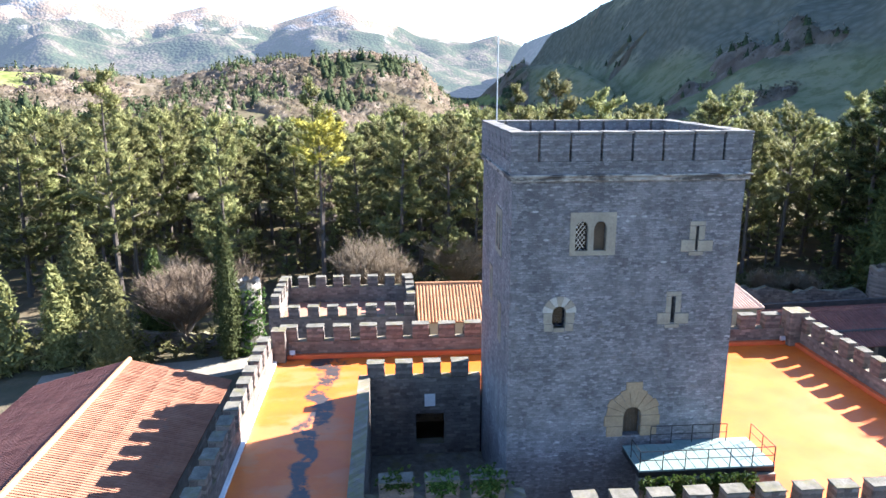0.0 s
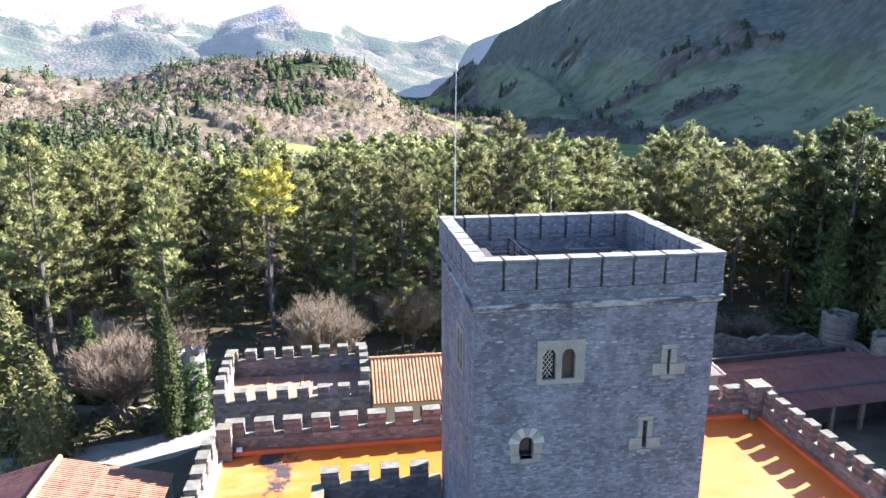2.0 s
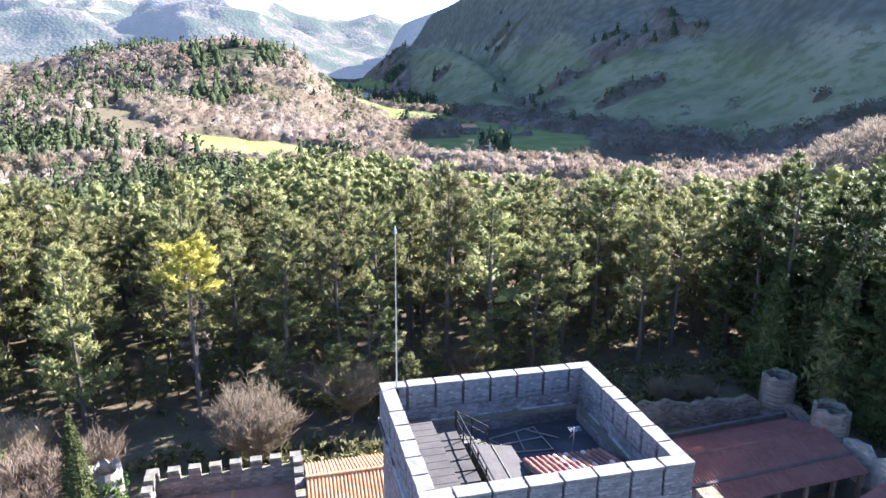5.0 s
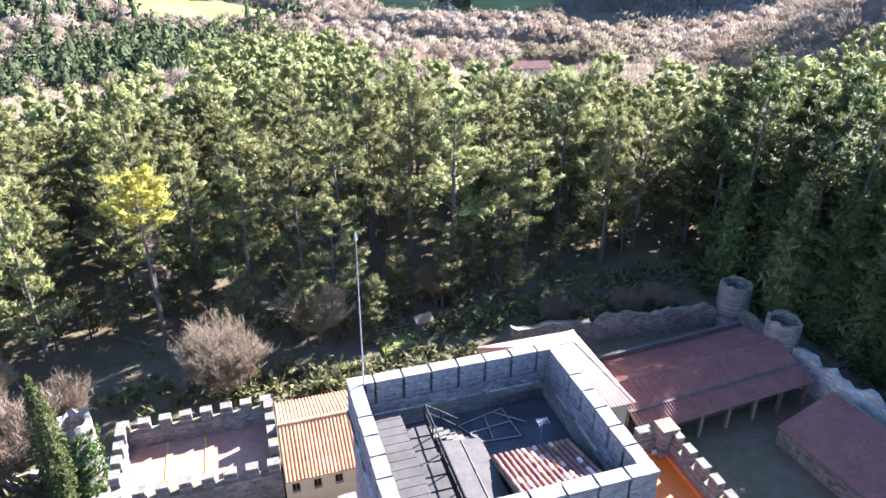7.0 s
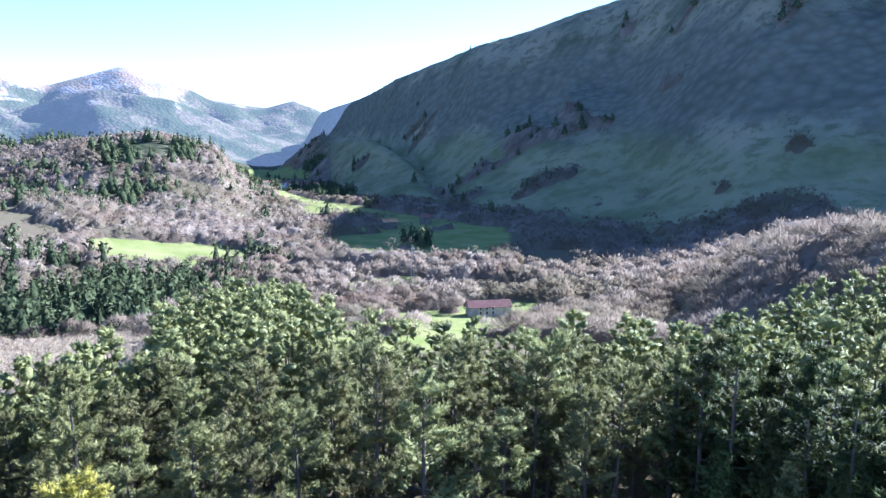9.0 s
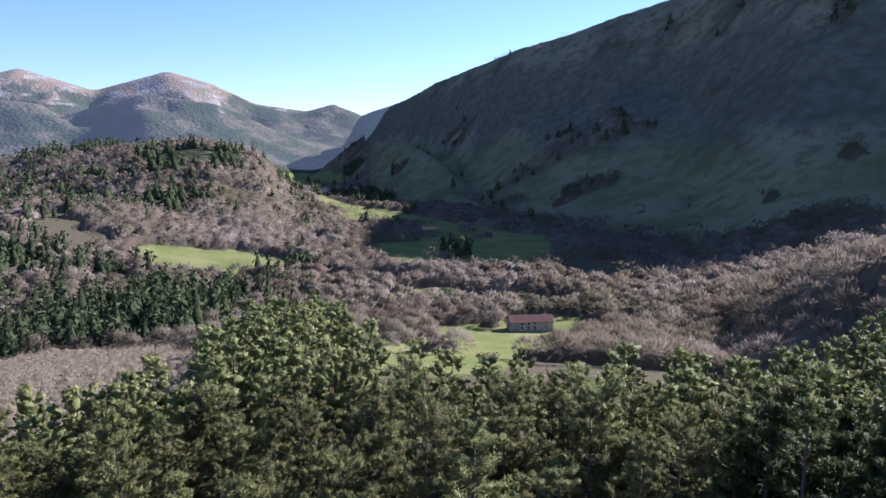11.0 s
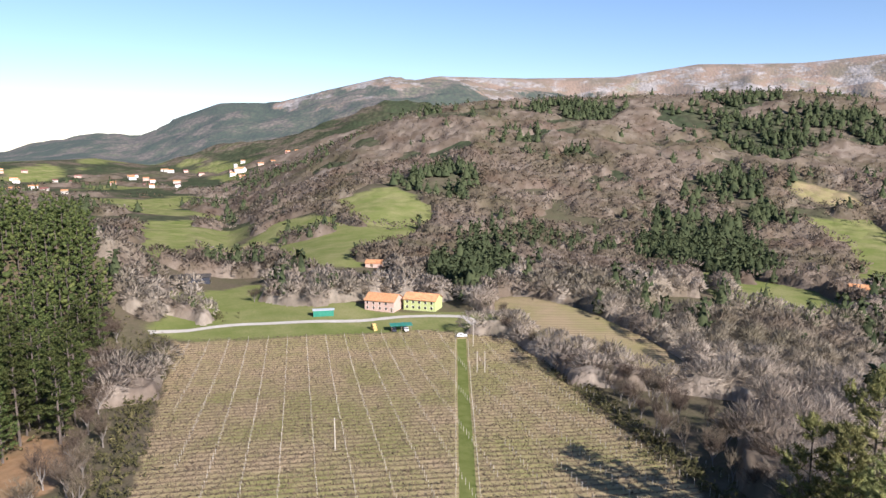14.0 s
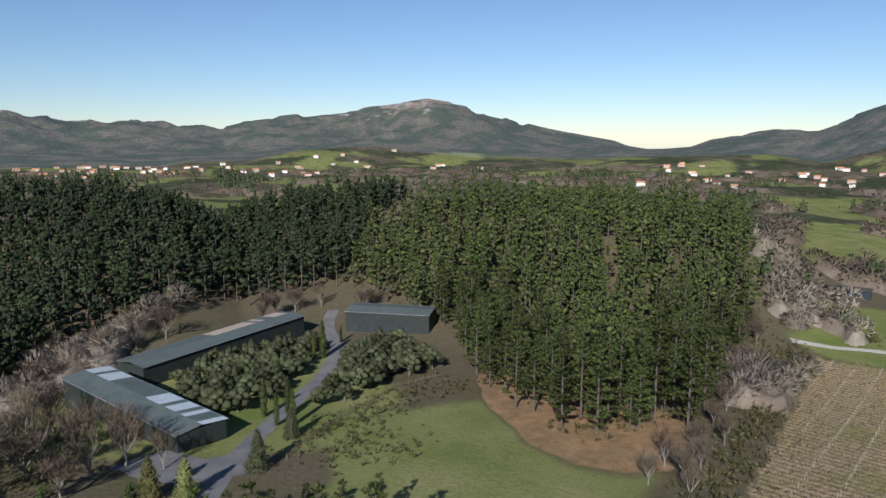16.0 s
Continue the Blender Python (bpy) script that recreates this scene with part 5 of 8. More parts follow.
def tower_top():
    """What stands inside the parapet: walkway, iron stairs, lead roof, tiled hut and aerials."""
    w = thing("roof_walkway", CASTLE, "grey boarded walkway along the tower parapet", "walkway")
    for i in range(14):
        part("plank", boxes((0.95, 2.55, 0.95 + 0.62 * i, 0.95 + 0.62 * i + 0.6, 21.75, 21.85), bevel=0.01), M_LEAD, w)
    part("support", boxes((1.0, 2.4, 1.0, 9.5, 20.36, 21.74)), M_CAP, w)
    s = thing("iron_stair", CASTLE, "black iron stair and railing beside the walkway", "stair")
    for i in range(6):
        part("tread", boxes((2.65, 3.75, 7.6 - 0.95 * i, 8.45 - 0.95 * i, 21.5 - 0.02 * i, 21.56 - 0.02 * i)), M_LEAD, s)
    tube_part("railing", rail_run([(3.85, 2.0 + 1.35 * i, 21.4) for i in range(6)], 1.15, 0.045), M_IRON, s, sides=5)
    tube_part("railing", rail_run([(2.62, 2.0 + 1.35 * i, 21.4) for i in range(6)], 0.12, 0.045), M_IRON, s, sides=5)
    tube_part("railing", rail_run([(3.85, 9.0, 21.4), (4.7, 8.7, 21.0), (5.5, 8.3, 20.6)], 1.0, 0.04), M_IRON, s, sides=5)
    for i in range(5):
        part("step", boxes((4.0 + 0.36 * i, 4.38 + 0.36 * i, 7.7, 8.6, 21.1 - 0.17 * i, 21.16 - 0.17 * i)), M_CAP, s)
    r = thing("lead_roof", CASTLE, "sloping grey sheet roof over the stairwell", "roof")
    v = [(4.2, 1.2, 21.5), (6.4, 1.2, 21.1), (6.4, 7.0, 21.1), (4.2, 7.0, 21.5)]
    v += [(x, y, 20.35) for x, y, z in v]
    mesh_object("sheet", v, [(0, 1, 2, 3), (0, 4, 5, 1), (1, 5, 6, 2), (2, 6, 7, 3), (3, 7, 4, 0)], M_LEAD, r)
    part("batten", boxes((5.25, 5.31, 1.25, 6.95, 21.28, 21.36)), M_CAP, r)
    h = thing("tiled_hut", CASTLE, "small stair hut with a pale barrel tile roof", "hut")
    part("wall", boxes((6.7, 10.7, 1.3, 5.1, 20.36, 21.2)), M_CAP, h)
    e0, e1, r1, r0 = Vector((6.4, 5.4, 21.15)), Vector((10.9, 5.4, 21.15)), Vector((10.9, 1.1, 22.3)), Vector((6.4, 1.1, 22.3))
    nrm = (r0 - e0).cross(e1 - e0).normalized()
    mesh_object("deck", [e0, e1, r1, r0] + [p - nrm * 0.12 for p in (e0, e1, r1, r0)], [(3, 2, 1, 0), (4, 5, 6, 7), (0, 1, 5, 4), (1, 2, 6, 5), (2, 3, 7, 6), (3, 0, 4, 7)], M_CAP, h)
    side, slope = Vector((1, 0, 0)), (r0 - e0).normalized()
    va, fa = [], []
    tv, tf = [], []
    for k in range(6):
        a = math.pi * k / 5
        for L, rad in ((0.0, 0.15), (0.52, 0.115)):
            tv.append(Vector((math.cos(a) * rad, L, math.sin(a) * rad * 0.9)))
    for k in range(5):
        tf.append((2 * k, 2 * k + 2, 2 * k + 3, 2 * k + 1))
    tf.append(tuple(2 * k for k in range(6)))
    tiles = [array_mesh_simple("roof_tile", tv, tf, m) for m in (M_TILE_OLD_SHADED, M_TILE_PALE, M_TILE_DULL)]
    rnd = random.Random(4)
    turn = slope.to_track_quat("Y", "Z").to_matrix().to_4x4()
    for i in range(14):
        for j in range(9):
            p = e0 + side * (0.18 + i * 0.318) + slope * (j * 0.5) + nrm * (0.02 + 0.012 * (j % 2))
            o = new("roof_tile", tiles[0 if rnd.random() < 0.6 else (1 if rnd.random() < 0.4 else 2)])
            o.parent = h
            o.matrix_local = Matrix.Translation(p) @ turn @ pose(0, 0, 0, 0, rnd.uniform(-3, 3), rnd.uniform(-3, 3))
    c = thing("conduit_frame", CASTLE, "pale rusty pipe frame lying on the tower roof deck", "pipes")
    for pts in ([(5.8, 9.0, 20.42), (8.7, 9.7, 20.42)], [(8.7, 9.7, 20.42), (8.9, 7.2, 20.42)], [(8.9, 7.2, 20.42), (6.7, 7.4, 20.42)], [(6.7, 7.4, 20.42), (5.8, 9.0, 20.42)], [(6.2, 8.2, 20.45), (8.8, 8.5, 20.45)], [(7.3, 7.4, 20.48), (7.5, 9.4, 20.48)], [(8.0, 9.5, 20.5), (9.6, 8.1, 20.5)]):
        tube_part("pipe", [(pts, 0.045)], M_RUSTPIPE, c, sides=5)
    a = thing("tv_aerial", CASTLE, "small grey television aerial on the tower roof", "aerial")
    tube_part("mast", [([(9.6, 6.2, 20.3), (9.6, 6.2, 22.2)], 0.03)], M_STEEL, a)
    tube_part("elements", [([(9.3, 6.2, 22.1), (9.95, 6.3, 22.15)], 0.02)] + [([(9.35 + 0.14 * i, 5.95, 22.1), (9.35 + 0.14 * i, 6.45, 22.1)], 0.014) for i in range(5)] + [([(9.3, 6.1, 21.7), (9.9, 6.4, 22.0)], 0.014)], M_STEEL, a, sides=4)


M_RUSTPIPE = mottled("weathered_pipe", (0.16, 0.13, 0.11), (0.28, 0.25, 0.22), 4, 0.8)
M_LEAD = mottled("grey_sheet", (0.05, 0.046, 0.042), (0.095, 0.088, 0.08), 0.7, 0.8, 0.01, 7, spec=0.1)
flagpole()
tower_top()


def landing():
    """The pale green metal landing before the tower door, with its rails and steps."""
    t = thing("metal_landing", CASTLE, "pale green sheet-metal landing with black rails at the tower door", "landing")
    for i in range(12):
        part("sheet_panel", boxes((6.6 + 0.62 * i, 7.2 + 0.62 * i, -3.0, -0.35, 6.05, 6.15), bevel=0.01), M_MINT, t)
    part("inner_strip", boxes((9.6, 14.0, -0.33, 0.05, 6.02, 6.12)), M_MINT, t)
    part("beam", boxes((6.6, 14.0, -3.0, -2.8, 5.75, 6.04), (6.6, 14.0, -0.6, -0.4, 5.75, 6.04), (6.6, 6.8, -2.8, -0.6, 5.75, 6.04), (13.8, 14.0, -2.8, -0.6, 5.75, 6.04)), M_IRON, t)
    tube_part("railing", rail_run([(6.65 + 1.22 * i, -2.95, 6.15) for i in range(7)], 1.05, 0.028), M_IRON, t, "thin black iron railing", 5)
    tube_part("railing", rail_run([(13.95, -2.95, 6.15), (13.95, -1.7, 6.15), (13.95, -0.4, 6.15)], 1.05, 0.028), M_IRON, t, sides=5)
    tube_part("railing", rail_run([(8.2, -0.3, 6.15), (9.4, -0.3, 6.15), (10.6, -0.3, 6.15), (11.8, -0.3, 6.15), (12.6, -0.3, 6.15)], 1.05, 0.028), M_IRON, t, sides=5)
    tube_part("railing", rail_run([(6.65, -2.95, 6.15), (6.65, -1.6, 6.15)], 1.05, 0.028), M_IRON, t, sides=5)
    part("pier", boxes((13.0, 14.0, -3.2, -1.8, 4.5, 5.74)), M_WALL, t)
    part("pier", boxes((6.6, 7.0, -3.2, -2.6, 0.05, 5.74)), M_WALL, t)
    w = thing("planter_wall", CASTLE, "rubble wall under the landing", "wall", kind="structure")
    part("wall_body", boxes((7.2, 13.0, -3.3, -2.9, 0.05, 5.7)), M_WALL, w)
    rng = np.random.default_rng(3)
    n = 420
    c = np.stack([rng.uniform(6.6, 12.9, n), -3.35 - np.abs(rng.normal(0, 0.25, n)), 6.0 - np.abs(rng.normal(0, 0.75, n))], 1)
    d = np.tile([0.0, -0.8, -0.2], (n, 1))
    v, f = sprays(rng, c, d, np.full(n, 0.22), 4, 0.8, 0.0)
    tagged(new("ivy", array_mesh("ivy", v, f, M_IVY)), "thick green ivy hanging over the wall below the landing", "ivy").matrix_world = CASTLE


M_MINT = mottled("mint_sheet", (0.13, 0.19, 0.172), (0.205, 0.265, 0.247), 0.9, 0.6, 0.0, 5)


# ---- trees ----
def sprays(rng, centres, axes_, size, per, wide=0.5, up=0.25, loose=0.55):
    """Small pointed leaf or needle sprays round centres, laid like shingles across the way they grow out: verts and faces."""
    n = len(centres) * per
    c = np.repeat(centres, per, axis=0) + rng.normal(0, 0.28, (n, 3)) * np.repeat(size, per)[:, None]
    face = np.repeat(np.asarray(axes_, float), per, axis=0)
    face = face / (np.linalg.norm(face, axis=1, keepdims=True) + 1e-9) + rng.normal(0, loose, (n, 3))
    face /= np.linalg.norm(face, axis=1, keepdims=True) + 1e-9
    d = rng.normal(0, 0.8, (n, 3)) + face * 0.6
    d[:, 2] += up
    flat = d - face * (d * face).sum(1, keepdims=True)
    flat /= np.linalg.norm(flat, axis=1, keepdims=True) + 1e-9
    s = np.cross(face, flat)
    d = flat + face * 0.35
    L = (np.repeat(size, per) * rng.uniform(0.6, 1.3, n))[:, None]
    w = L * wide * rng.uniform(0.6, 1.2, (n, 1))
    v = np.stack([c - d * L * 0.35, c - s * w * 0.5 + d * L * 0.1, c + d * L * 0.75, c + s * w * 0.5 + d * L * 0.05], 1).reshape(-1, 3)
    f = np.arange(n * 4).reshape(-1, 4)
    return v, f


NORMALS = {}


def array_mesh(name, v, f, mat, normals=None):
    me = bpy.data.meshes.new(name)
    me.from_pydata(v.tolist() if isinstance(v, np.ndarray) else [tuple(p) for p in v], [], f.tolist() if isinstance(f, np.ndarray) else f)
    for k in mat if isinstance(mat, (list, tuple)) else [mat]:
        me.materials.append(k)
    me.update()
    if normals is not None:
        me.polygons.foreach_set("use_smooth", [True] * len(me.polygons))
        me.normals_split_custom_set_from_vertices(normals.tolist())
        NORMALS[me.name] = normals
    return me


def ball():
    """Corners and faces of a small round form with 12 corners."""
    bm = bmesh.new()
    bmesh.ops.create_icosphere(bm, subdivisions=1, radius=1.0)
    v = np.array([tuple(q.co) for q in bm.verts])
    f = [tuple(q.index for q in p.verts)[::-1] for p in bm.faces]
    bm.free()
    return v, f


BALL = ball()


def unit(a):
    return a / (np.linalg.norm(a, axis=-1, keepdims=True) + 1e-9)


def boughs(rng, c, d, r, flat=0.5, per=16, size=0.55, rough=0.3, wide=0.3, core=0.7, lift=0.35):
    """Needle-clad boughs: an uneven flattened mass along d for each centre, soft with short shoots: verts, faces and normals."""
    c, d, r = np.asarray(c, float), unit(np.asarray(d, float)), np.asarray(r, float)
    n = len(c)
    side = unit(np.cross(d, [0, 0, 1.0]) + [1e-6, 0, 0])
    up = np.cross(side, d)
    tv, tf = BALL
    stretch = np.stack([np.full((n, 1), 1.25), rng.uniform(0.8, 1.1, (n, 1)), np.full((n, 1), flat)], 1)
    axes3 = np.stack([d, side, up], 1)
    frame_ = axes3 * stretch * r[:, None, None]
    local = tv[None] * (1 + rng.uniform(-rough, rough, (n, len(tv), 1))) * core
    v = np.einsum("nki,nij->nkj", local, frame_) + c[:, None]
    nv = unit(np.einsum("nki,nij->nkj", np.repeat(tv[None], n, 0) / stretch.reshape(n, 1, 3), axes3) + [0, 0, lift * 0.5])
    f = [tuple(i + k * len(tv) for i in q) for k in range(n) for q in tf]
    m = n * per
    u = rng.normal(0, 1, (m, 3))
    u[:, 0] = u[:, 0] * 0.9 + 0.4
    u[:, 2] = u[:, 2] * 0.9 + 0.35
    u = unit(u)
    fr, ax, st = np.repeat(frame_, per, axis=0), np.repeat(axes3, per, axis=0), np.repeat(stretch.reshape(n, 3), per, axis=0)
    pos = np.einsum("nk,nkj->nj", u * rng.uniform(0.6, 1.0, (m, 1)), fr) + np.repeat(c, per, axis=0)
    face = unit(np.einsum("nk,nkj->nj", u / st, ax))
    along = rng.normal(0, 1, (m, 3)) + np.repeat(d, per, axis=0) * 0.5 + [0, 0, lift]
    along = unit(along - face * (along * face).sum(1, keepdims=True))
    s = np.cross(face, along)
    out = unit(along + face * rng.uniform(0.25, 1.1, (m, 1)))
    L = size * rng.uniform(0.6, 1.3, (m, 1))
    w = L * wide * rng.uniform(0.7, 1.2, (m, 1))
    q = np.stack([pos - out * L * 0.4, pos - s * w + out * L * 0.1, pos + out * L * 0.75, pos + s * w + out * L * 0.05], 1).reshape(-1, 3)
    nq = np.repeat(unit(face + rng.normal(0, 0.3, (m, 3)) + [0, 0, lift * 0.5]), 4, axis=0)
    k = n * len(tv)
    f += [(k + 4 * i, k + 4 * i + 1, k + 4 * i + 2, k + 4 * i + 3) for i in range(m)]
    return np.vstack([v.reshape(-1, 3), q]), f, np.vstack([nv.reshape(-1, 3), nq])


def smooth_mesh(me):
    me.polygons.foreach_set("use_smooth", [True] * len(me.polygons))
    return me


def pine_meshes(seed, h, bare, spread, n_limb, mat, lean=0.6, cone=0.5, near=True, per=44, size=0.55, pad=1.05, flat=0.6, droop=0.0, stubs=True, wide=0.13):
    """A pine: tapered trunk, limbs that fork into needle-clad boughs; bare is the clear part of the stem."""
    rng = np.random.default_rng(seed)
    tv, tf = [], []
    bend = rng.uniform(-lean, lean, 2)
    axis = lambda t: Vector((bend[0] * t * t, bend[1] * t * t, h * t))
    r0 = 0.012 * h + 0.04
    tube(tv, tf, [axis(t) for t in (0, 0.15, 0.35, 0.55, 0.75, 0.9, 1.0)], [r0 * k for k in (1.25, 1, 0.85, 0.68, 0.42, 0.22, 0.06)], 6 if near else 4)
    cen, axs, rad = [], [], []
    for i in range(n_limb):
        t = bare + (0.97 - bare) * ((i + rng.uniform(0, 1)) / n_limb) ** 0.9
        k = (t - bare) / (1 - bare)
        # widest a little above the lowest live limbs, narrowing to the leader
        reach = spread * (1 - k) ** cone * (0.7 + 0.3 * min(1, k * 4)) * rng.uniform(0.55, 1.15) + 0.25
        a = i * 2.4 + rng.uniform(-0.7, 0.7)
        rise = rng.uniform(-0.15, 0.45) + 0.5 * k - droop
        p0 = axis(t)
        d = Vector((math.cos(a), math.sin(a), rise))
        p1 = p0 + d * reach * 0.55
        p2 = p1 + Vector((d.x, d.y, d.z + 0.22)) * reach * 0.45
        if near:
            tube(tv, tf, [p0, p1, p2], [0.05 + 0.012 * reach, 0.035, 0.012], 3)
        # tufts fan out along the outer half of the limb
        if near:
            spots = [(1.0, 0.0), (0.72, 0.5), (0.72, -0.5)] + ([(0.45, 0.3)] if reach > 2.2 else []) + ([(0.9, 0.75)] if reach > 3.2 else [])
        else:
            spots = [(0.72, 0.0)]
        for q, off in spots:
            c = p0.lerp(p1, q / 0.55) if q < 0.55 else p1.lerp(p2, (q - 0.55) / 0.45)
            swing = Vector((-math.sin(a), math.cos(a), 0)) * off * reach * 0.42
            cen.append(tuple(c + swing + Vector(rng.normal(0, 0.16, 3)) + Vector((0, 0, 0.15 * abs(off)))))
            axs.append((d.x + swing.x * 0.4 + rng.normal(0, 0.25), d.y + swing.y * 0.4 + rng.normal(0, 0.25), d.z * 0.7 + 0.25 + rng.normal(0, 0.2)))
            rad.append(((0.42 + 0.13 * reach) if near else (0.75 + 0.24 * reach)) * pad * rng.uniform(0.75, 1.25))
    for q in (0.985, 0.94):
        cen.append(tuple(axis(q)))
        axs.append((0.05, 0.03, 1))
        rad.append(0.55 * pad)
    if stubs:
        for i in range(int(n_limb * 0.4)):
            t = bare * rng.uniform(0.3, 1.0)
            a = rng.uniform(0, 2 * math.pi)
            p0 = axis(t)
            tube(tv, tf, [p0, p0 + Vector((math.cos(a), math.sin(a), rng.uniform(-0.2, 0.3))) * rng.uniform(0.6, 1.8)], [0.04, 0.012], 3)
    v, f, nn = boughs(rng, cen, axs, rad, flat, per, size, wide=wide, core=0.5 if near else 0.68)
    return array_mesh("trunk", tv, tf, M_BARK), array_mesh("crown", v, f, mat, nn)


def bare_meshes(seed, h, spread, mat, density=1.0, up=0.8, counts=(6, 5, 5, 4), stem=0.27, limb=1.0):
    """A leafless broad-leaved tree: trunk and boughs, and the fine twigs as a mesh of their own."""
    rng = np.random.default_rng(seed)
    tv, tf, xv, xf = [], [], [], []

    def grow(p, d, length, r, level):
        mid = p + d * length * 0.5 + Vector(rng.normal(0, 0.05, 3)) * length
        end = p + d * length + Vector(rng.normal(0, 0.08, 3)) * length
        if level < 2:
            tube(tv, tf, [p, mid, end], [r, r * 0.8, r * 0.6], 5 if level == 0 else 4)
        elif level < 4:
            tube(xv, xf, [p, mid, end], [max(r, 0.024), max(r * 0.7, 0.016), 0.009], 3)
        else:
            s = d.orthogonal().normalized() * 0.014
            k = len(xv)
            xv.extend([p - s, p + s, mid + s * 1.2, end, mid - s * 1.2])
            xf.append((k, k + 1, k + 2, k + 3, k + 4))
        if level >= 4:
            return
        n = int(counts[level] * density * rng.uniform(0.8, 1.3) + 0.5)
        for i in range(n):
            s = rng.uniform(0.25, 1.0) if level else rng.uniform(0.55, 1.0)
            q = p.lerp(mid, s * 2) if s < 0.5 else mid.lerp(end, s * 2 - 1)
            a = rng.uniform(0, 2 * math.pi)
            out = Vector((math.cos(a) * spread, math.sin(a) * spread, up * rng.uniform(0.2, 1.2)))
            nd = (d * 0.7 + out * rng.uniform(0.5, 1.0)).normalized()
            grow(q, nd, length * (limb * rng.uniform(0.95, 1.35) if level == 0 else rng.uniform(0.55, 0.78)), r * 0.5, level + 1)

    grow(Vector((0, 0, -0.2)), Vector((rng.normal(0, 0.05), rng.normal(0, 0.05), 1)).normalized(), h * stem, 0.02 * h, 0)
    return array_mesh("trunk", tv, tf, M_GREYBARK), array_mesh("twigs", xv, xf, mat)


def plant(name, meshes, m, label, category="tree", group="", parts=("trunk", "crown")):
    t = thing(name, m, label, category, group)
    for n, me in zip(parts, meshes):
        o = new(n, me)
        o.parent = t
    return t


def stand(x, y, turn=0.0, s=1.0, sink=0.1, tall=1.0, tilt=0.0):
    return Matrix.Translation((x, y, ground_z(x, y) - sink)) @ pose(0, 0, 0, tilt, tilt * 0.6, turn) @ Matrix.Diagonal((s, s, s * tall, 1))


def scatter(poly, step, rng, keep=lambda x, y: True):
    xs, ys = [p[0] for p in poly], [p[1] for p in poly]
    out = []
    for gx in np.arange(min(xs), max(xs), step):
        for gy in np.arange(min(ys), max(ys), step):
            x, y = gx + rng.uniform(-0.42, 0.42) * step, gy + rng.uniform(-0.42, 0.42) * step
            if bool(in_polygon(x, y, poly)) and keep(x, y):
                out.append((x, y))
    return out


PINES = [pine_meshes(11 + i, 21, b, s, n, M_PINE, cone=c) for i, (b, s, c, n) in enumerate(((0.24, 5.0, 0.5, 26), (0.34, 4.6, 0.45, 22), (0.16, 5.0, 0.7, 28), (0.42, 5.2, 0.35, 20), (0.26, 4.0, 0.8, 25)))]
DARKS = [pine_meshes(31 + i, 22, b, s, 27, M_DARKPINE, lean=0.3, cone=c, pad=0.95, flat=0.62, droop=0.1, per=30, size=0.6) for i, (b, s, c) in enumerate(((0.14, 4.3, 0.6), (0.22, 4.0, 0.7), (0.10, 4.6, 0.6)))]
THIN = [pine_meshes(51 + i, 20, b, s, 20, M_PINE, cone=0.5, near=False, per=14, size=0.85, pad=1.1, flat=0.62, stubs=False, wide=0.32) for i, (b, s) in enumerate(((0.3, 5.0), (0.22, 4.6), (0.26, 5.4)))]
THIN_DARK = [pine_meshes(61 + i, 22, b, s, 14, M_DARKPINE, cone=0.65, near=False, per=8, size=0.95, pad=1.15, flat=0.7, stubs=False, wide=0.32) for i, (b, s) in enumerate(((0.16, 4.4), (0.12, 4.8)))]
THIN_FIR = [pine_meshes(66 + i, 22, b, s, 11, M_FIR, cone=0.7, near=False, per=8, size=1.1, pad=1.35, flat=0.72, stubs=False, wide=0.32) for i, (b, s) in enumerate(((0.2, 4.0), (0.14, 4.4)))]
BARES = [bare_meshes(71 + i, 9.5, s, M_TWIG_BROWN, d) for i, (s, d) in enumerate(((0.75, 1.0), (0.9, 1.05), (0.6, 0.9)))]


def joined_wood(name, spots, kinds, label, mats):
    """Trees too many to count, joined: trunks and crowns of several shapes at the given poses."""
    V, N, F, MI, base = [], [], [], [], 0
    cache = {}
    for x, y, z, turn, s, tall, k in spots:
        for slot, me in enumerate(kinds[k]):
            if (k, slot) not in cache:
                co = np.empty(len(me.vertices) * 3)
                me.vertices.foreach_get("co", co)
                nn = NORMALS.get(me.name)
                if nn is None:
                    nn = np.empty(len(me.vertices) * 3)
                    me.vertices.foreach_get("normal", nn)
                cache[k, slot] = (co.reshape(-1, 3), [tuple(p.vertices) for p in me.polygons], nn.reshape(-1, 3))
            co, fs, nn = cache[k, slot]
            c, sn = math.cos(turn), math.sin(turn)
            q = np.empty_like(co)
            q[:, 0] = (co[:, 0] * c - co[:, 1] * sn) * s + x
            q[:, 1] = (co[:, 0] * sn + co[:, 1] * c) * s + y
            q[:, 2] = co[:, 2] * s * tall + z
            V.append(q)
            N.append(np.stack([nn[:, 0] * c - nn[:, 1] * sn, nn[:, 0] * sn + nn[:, 1] * c, nn[:, 2]], 1))
            F.extend([tuple(i + base for i in f) for f in fs])
            MI.extend([slot] * len(fs))
            base += len(co)
    if not V:
        return None
    me = array_mesh(name, np.vstack(V), F, mats, np.vstack(N))
    me.polygons.foreach_set("material_index", MI)
    return tagged(new(name, me), label, "trees", kind="stuff")


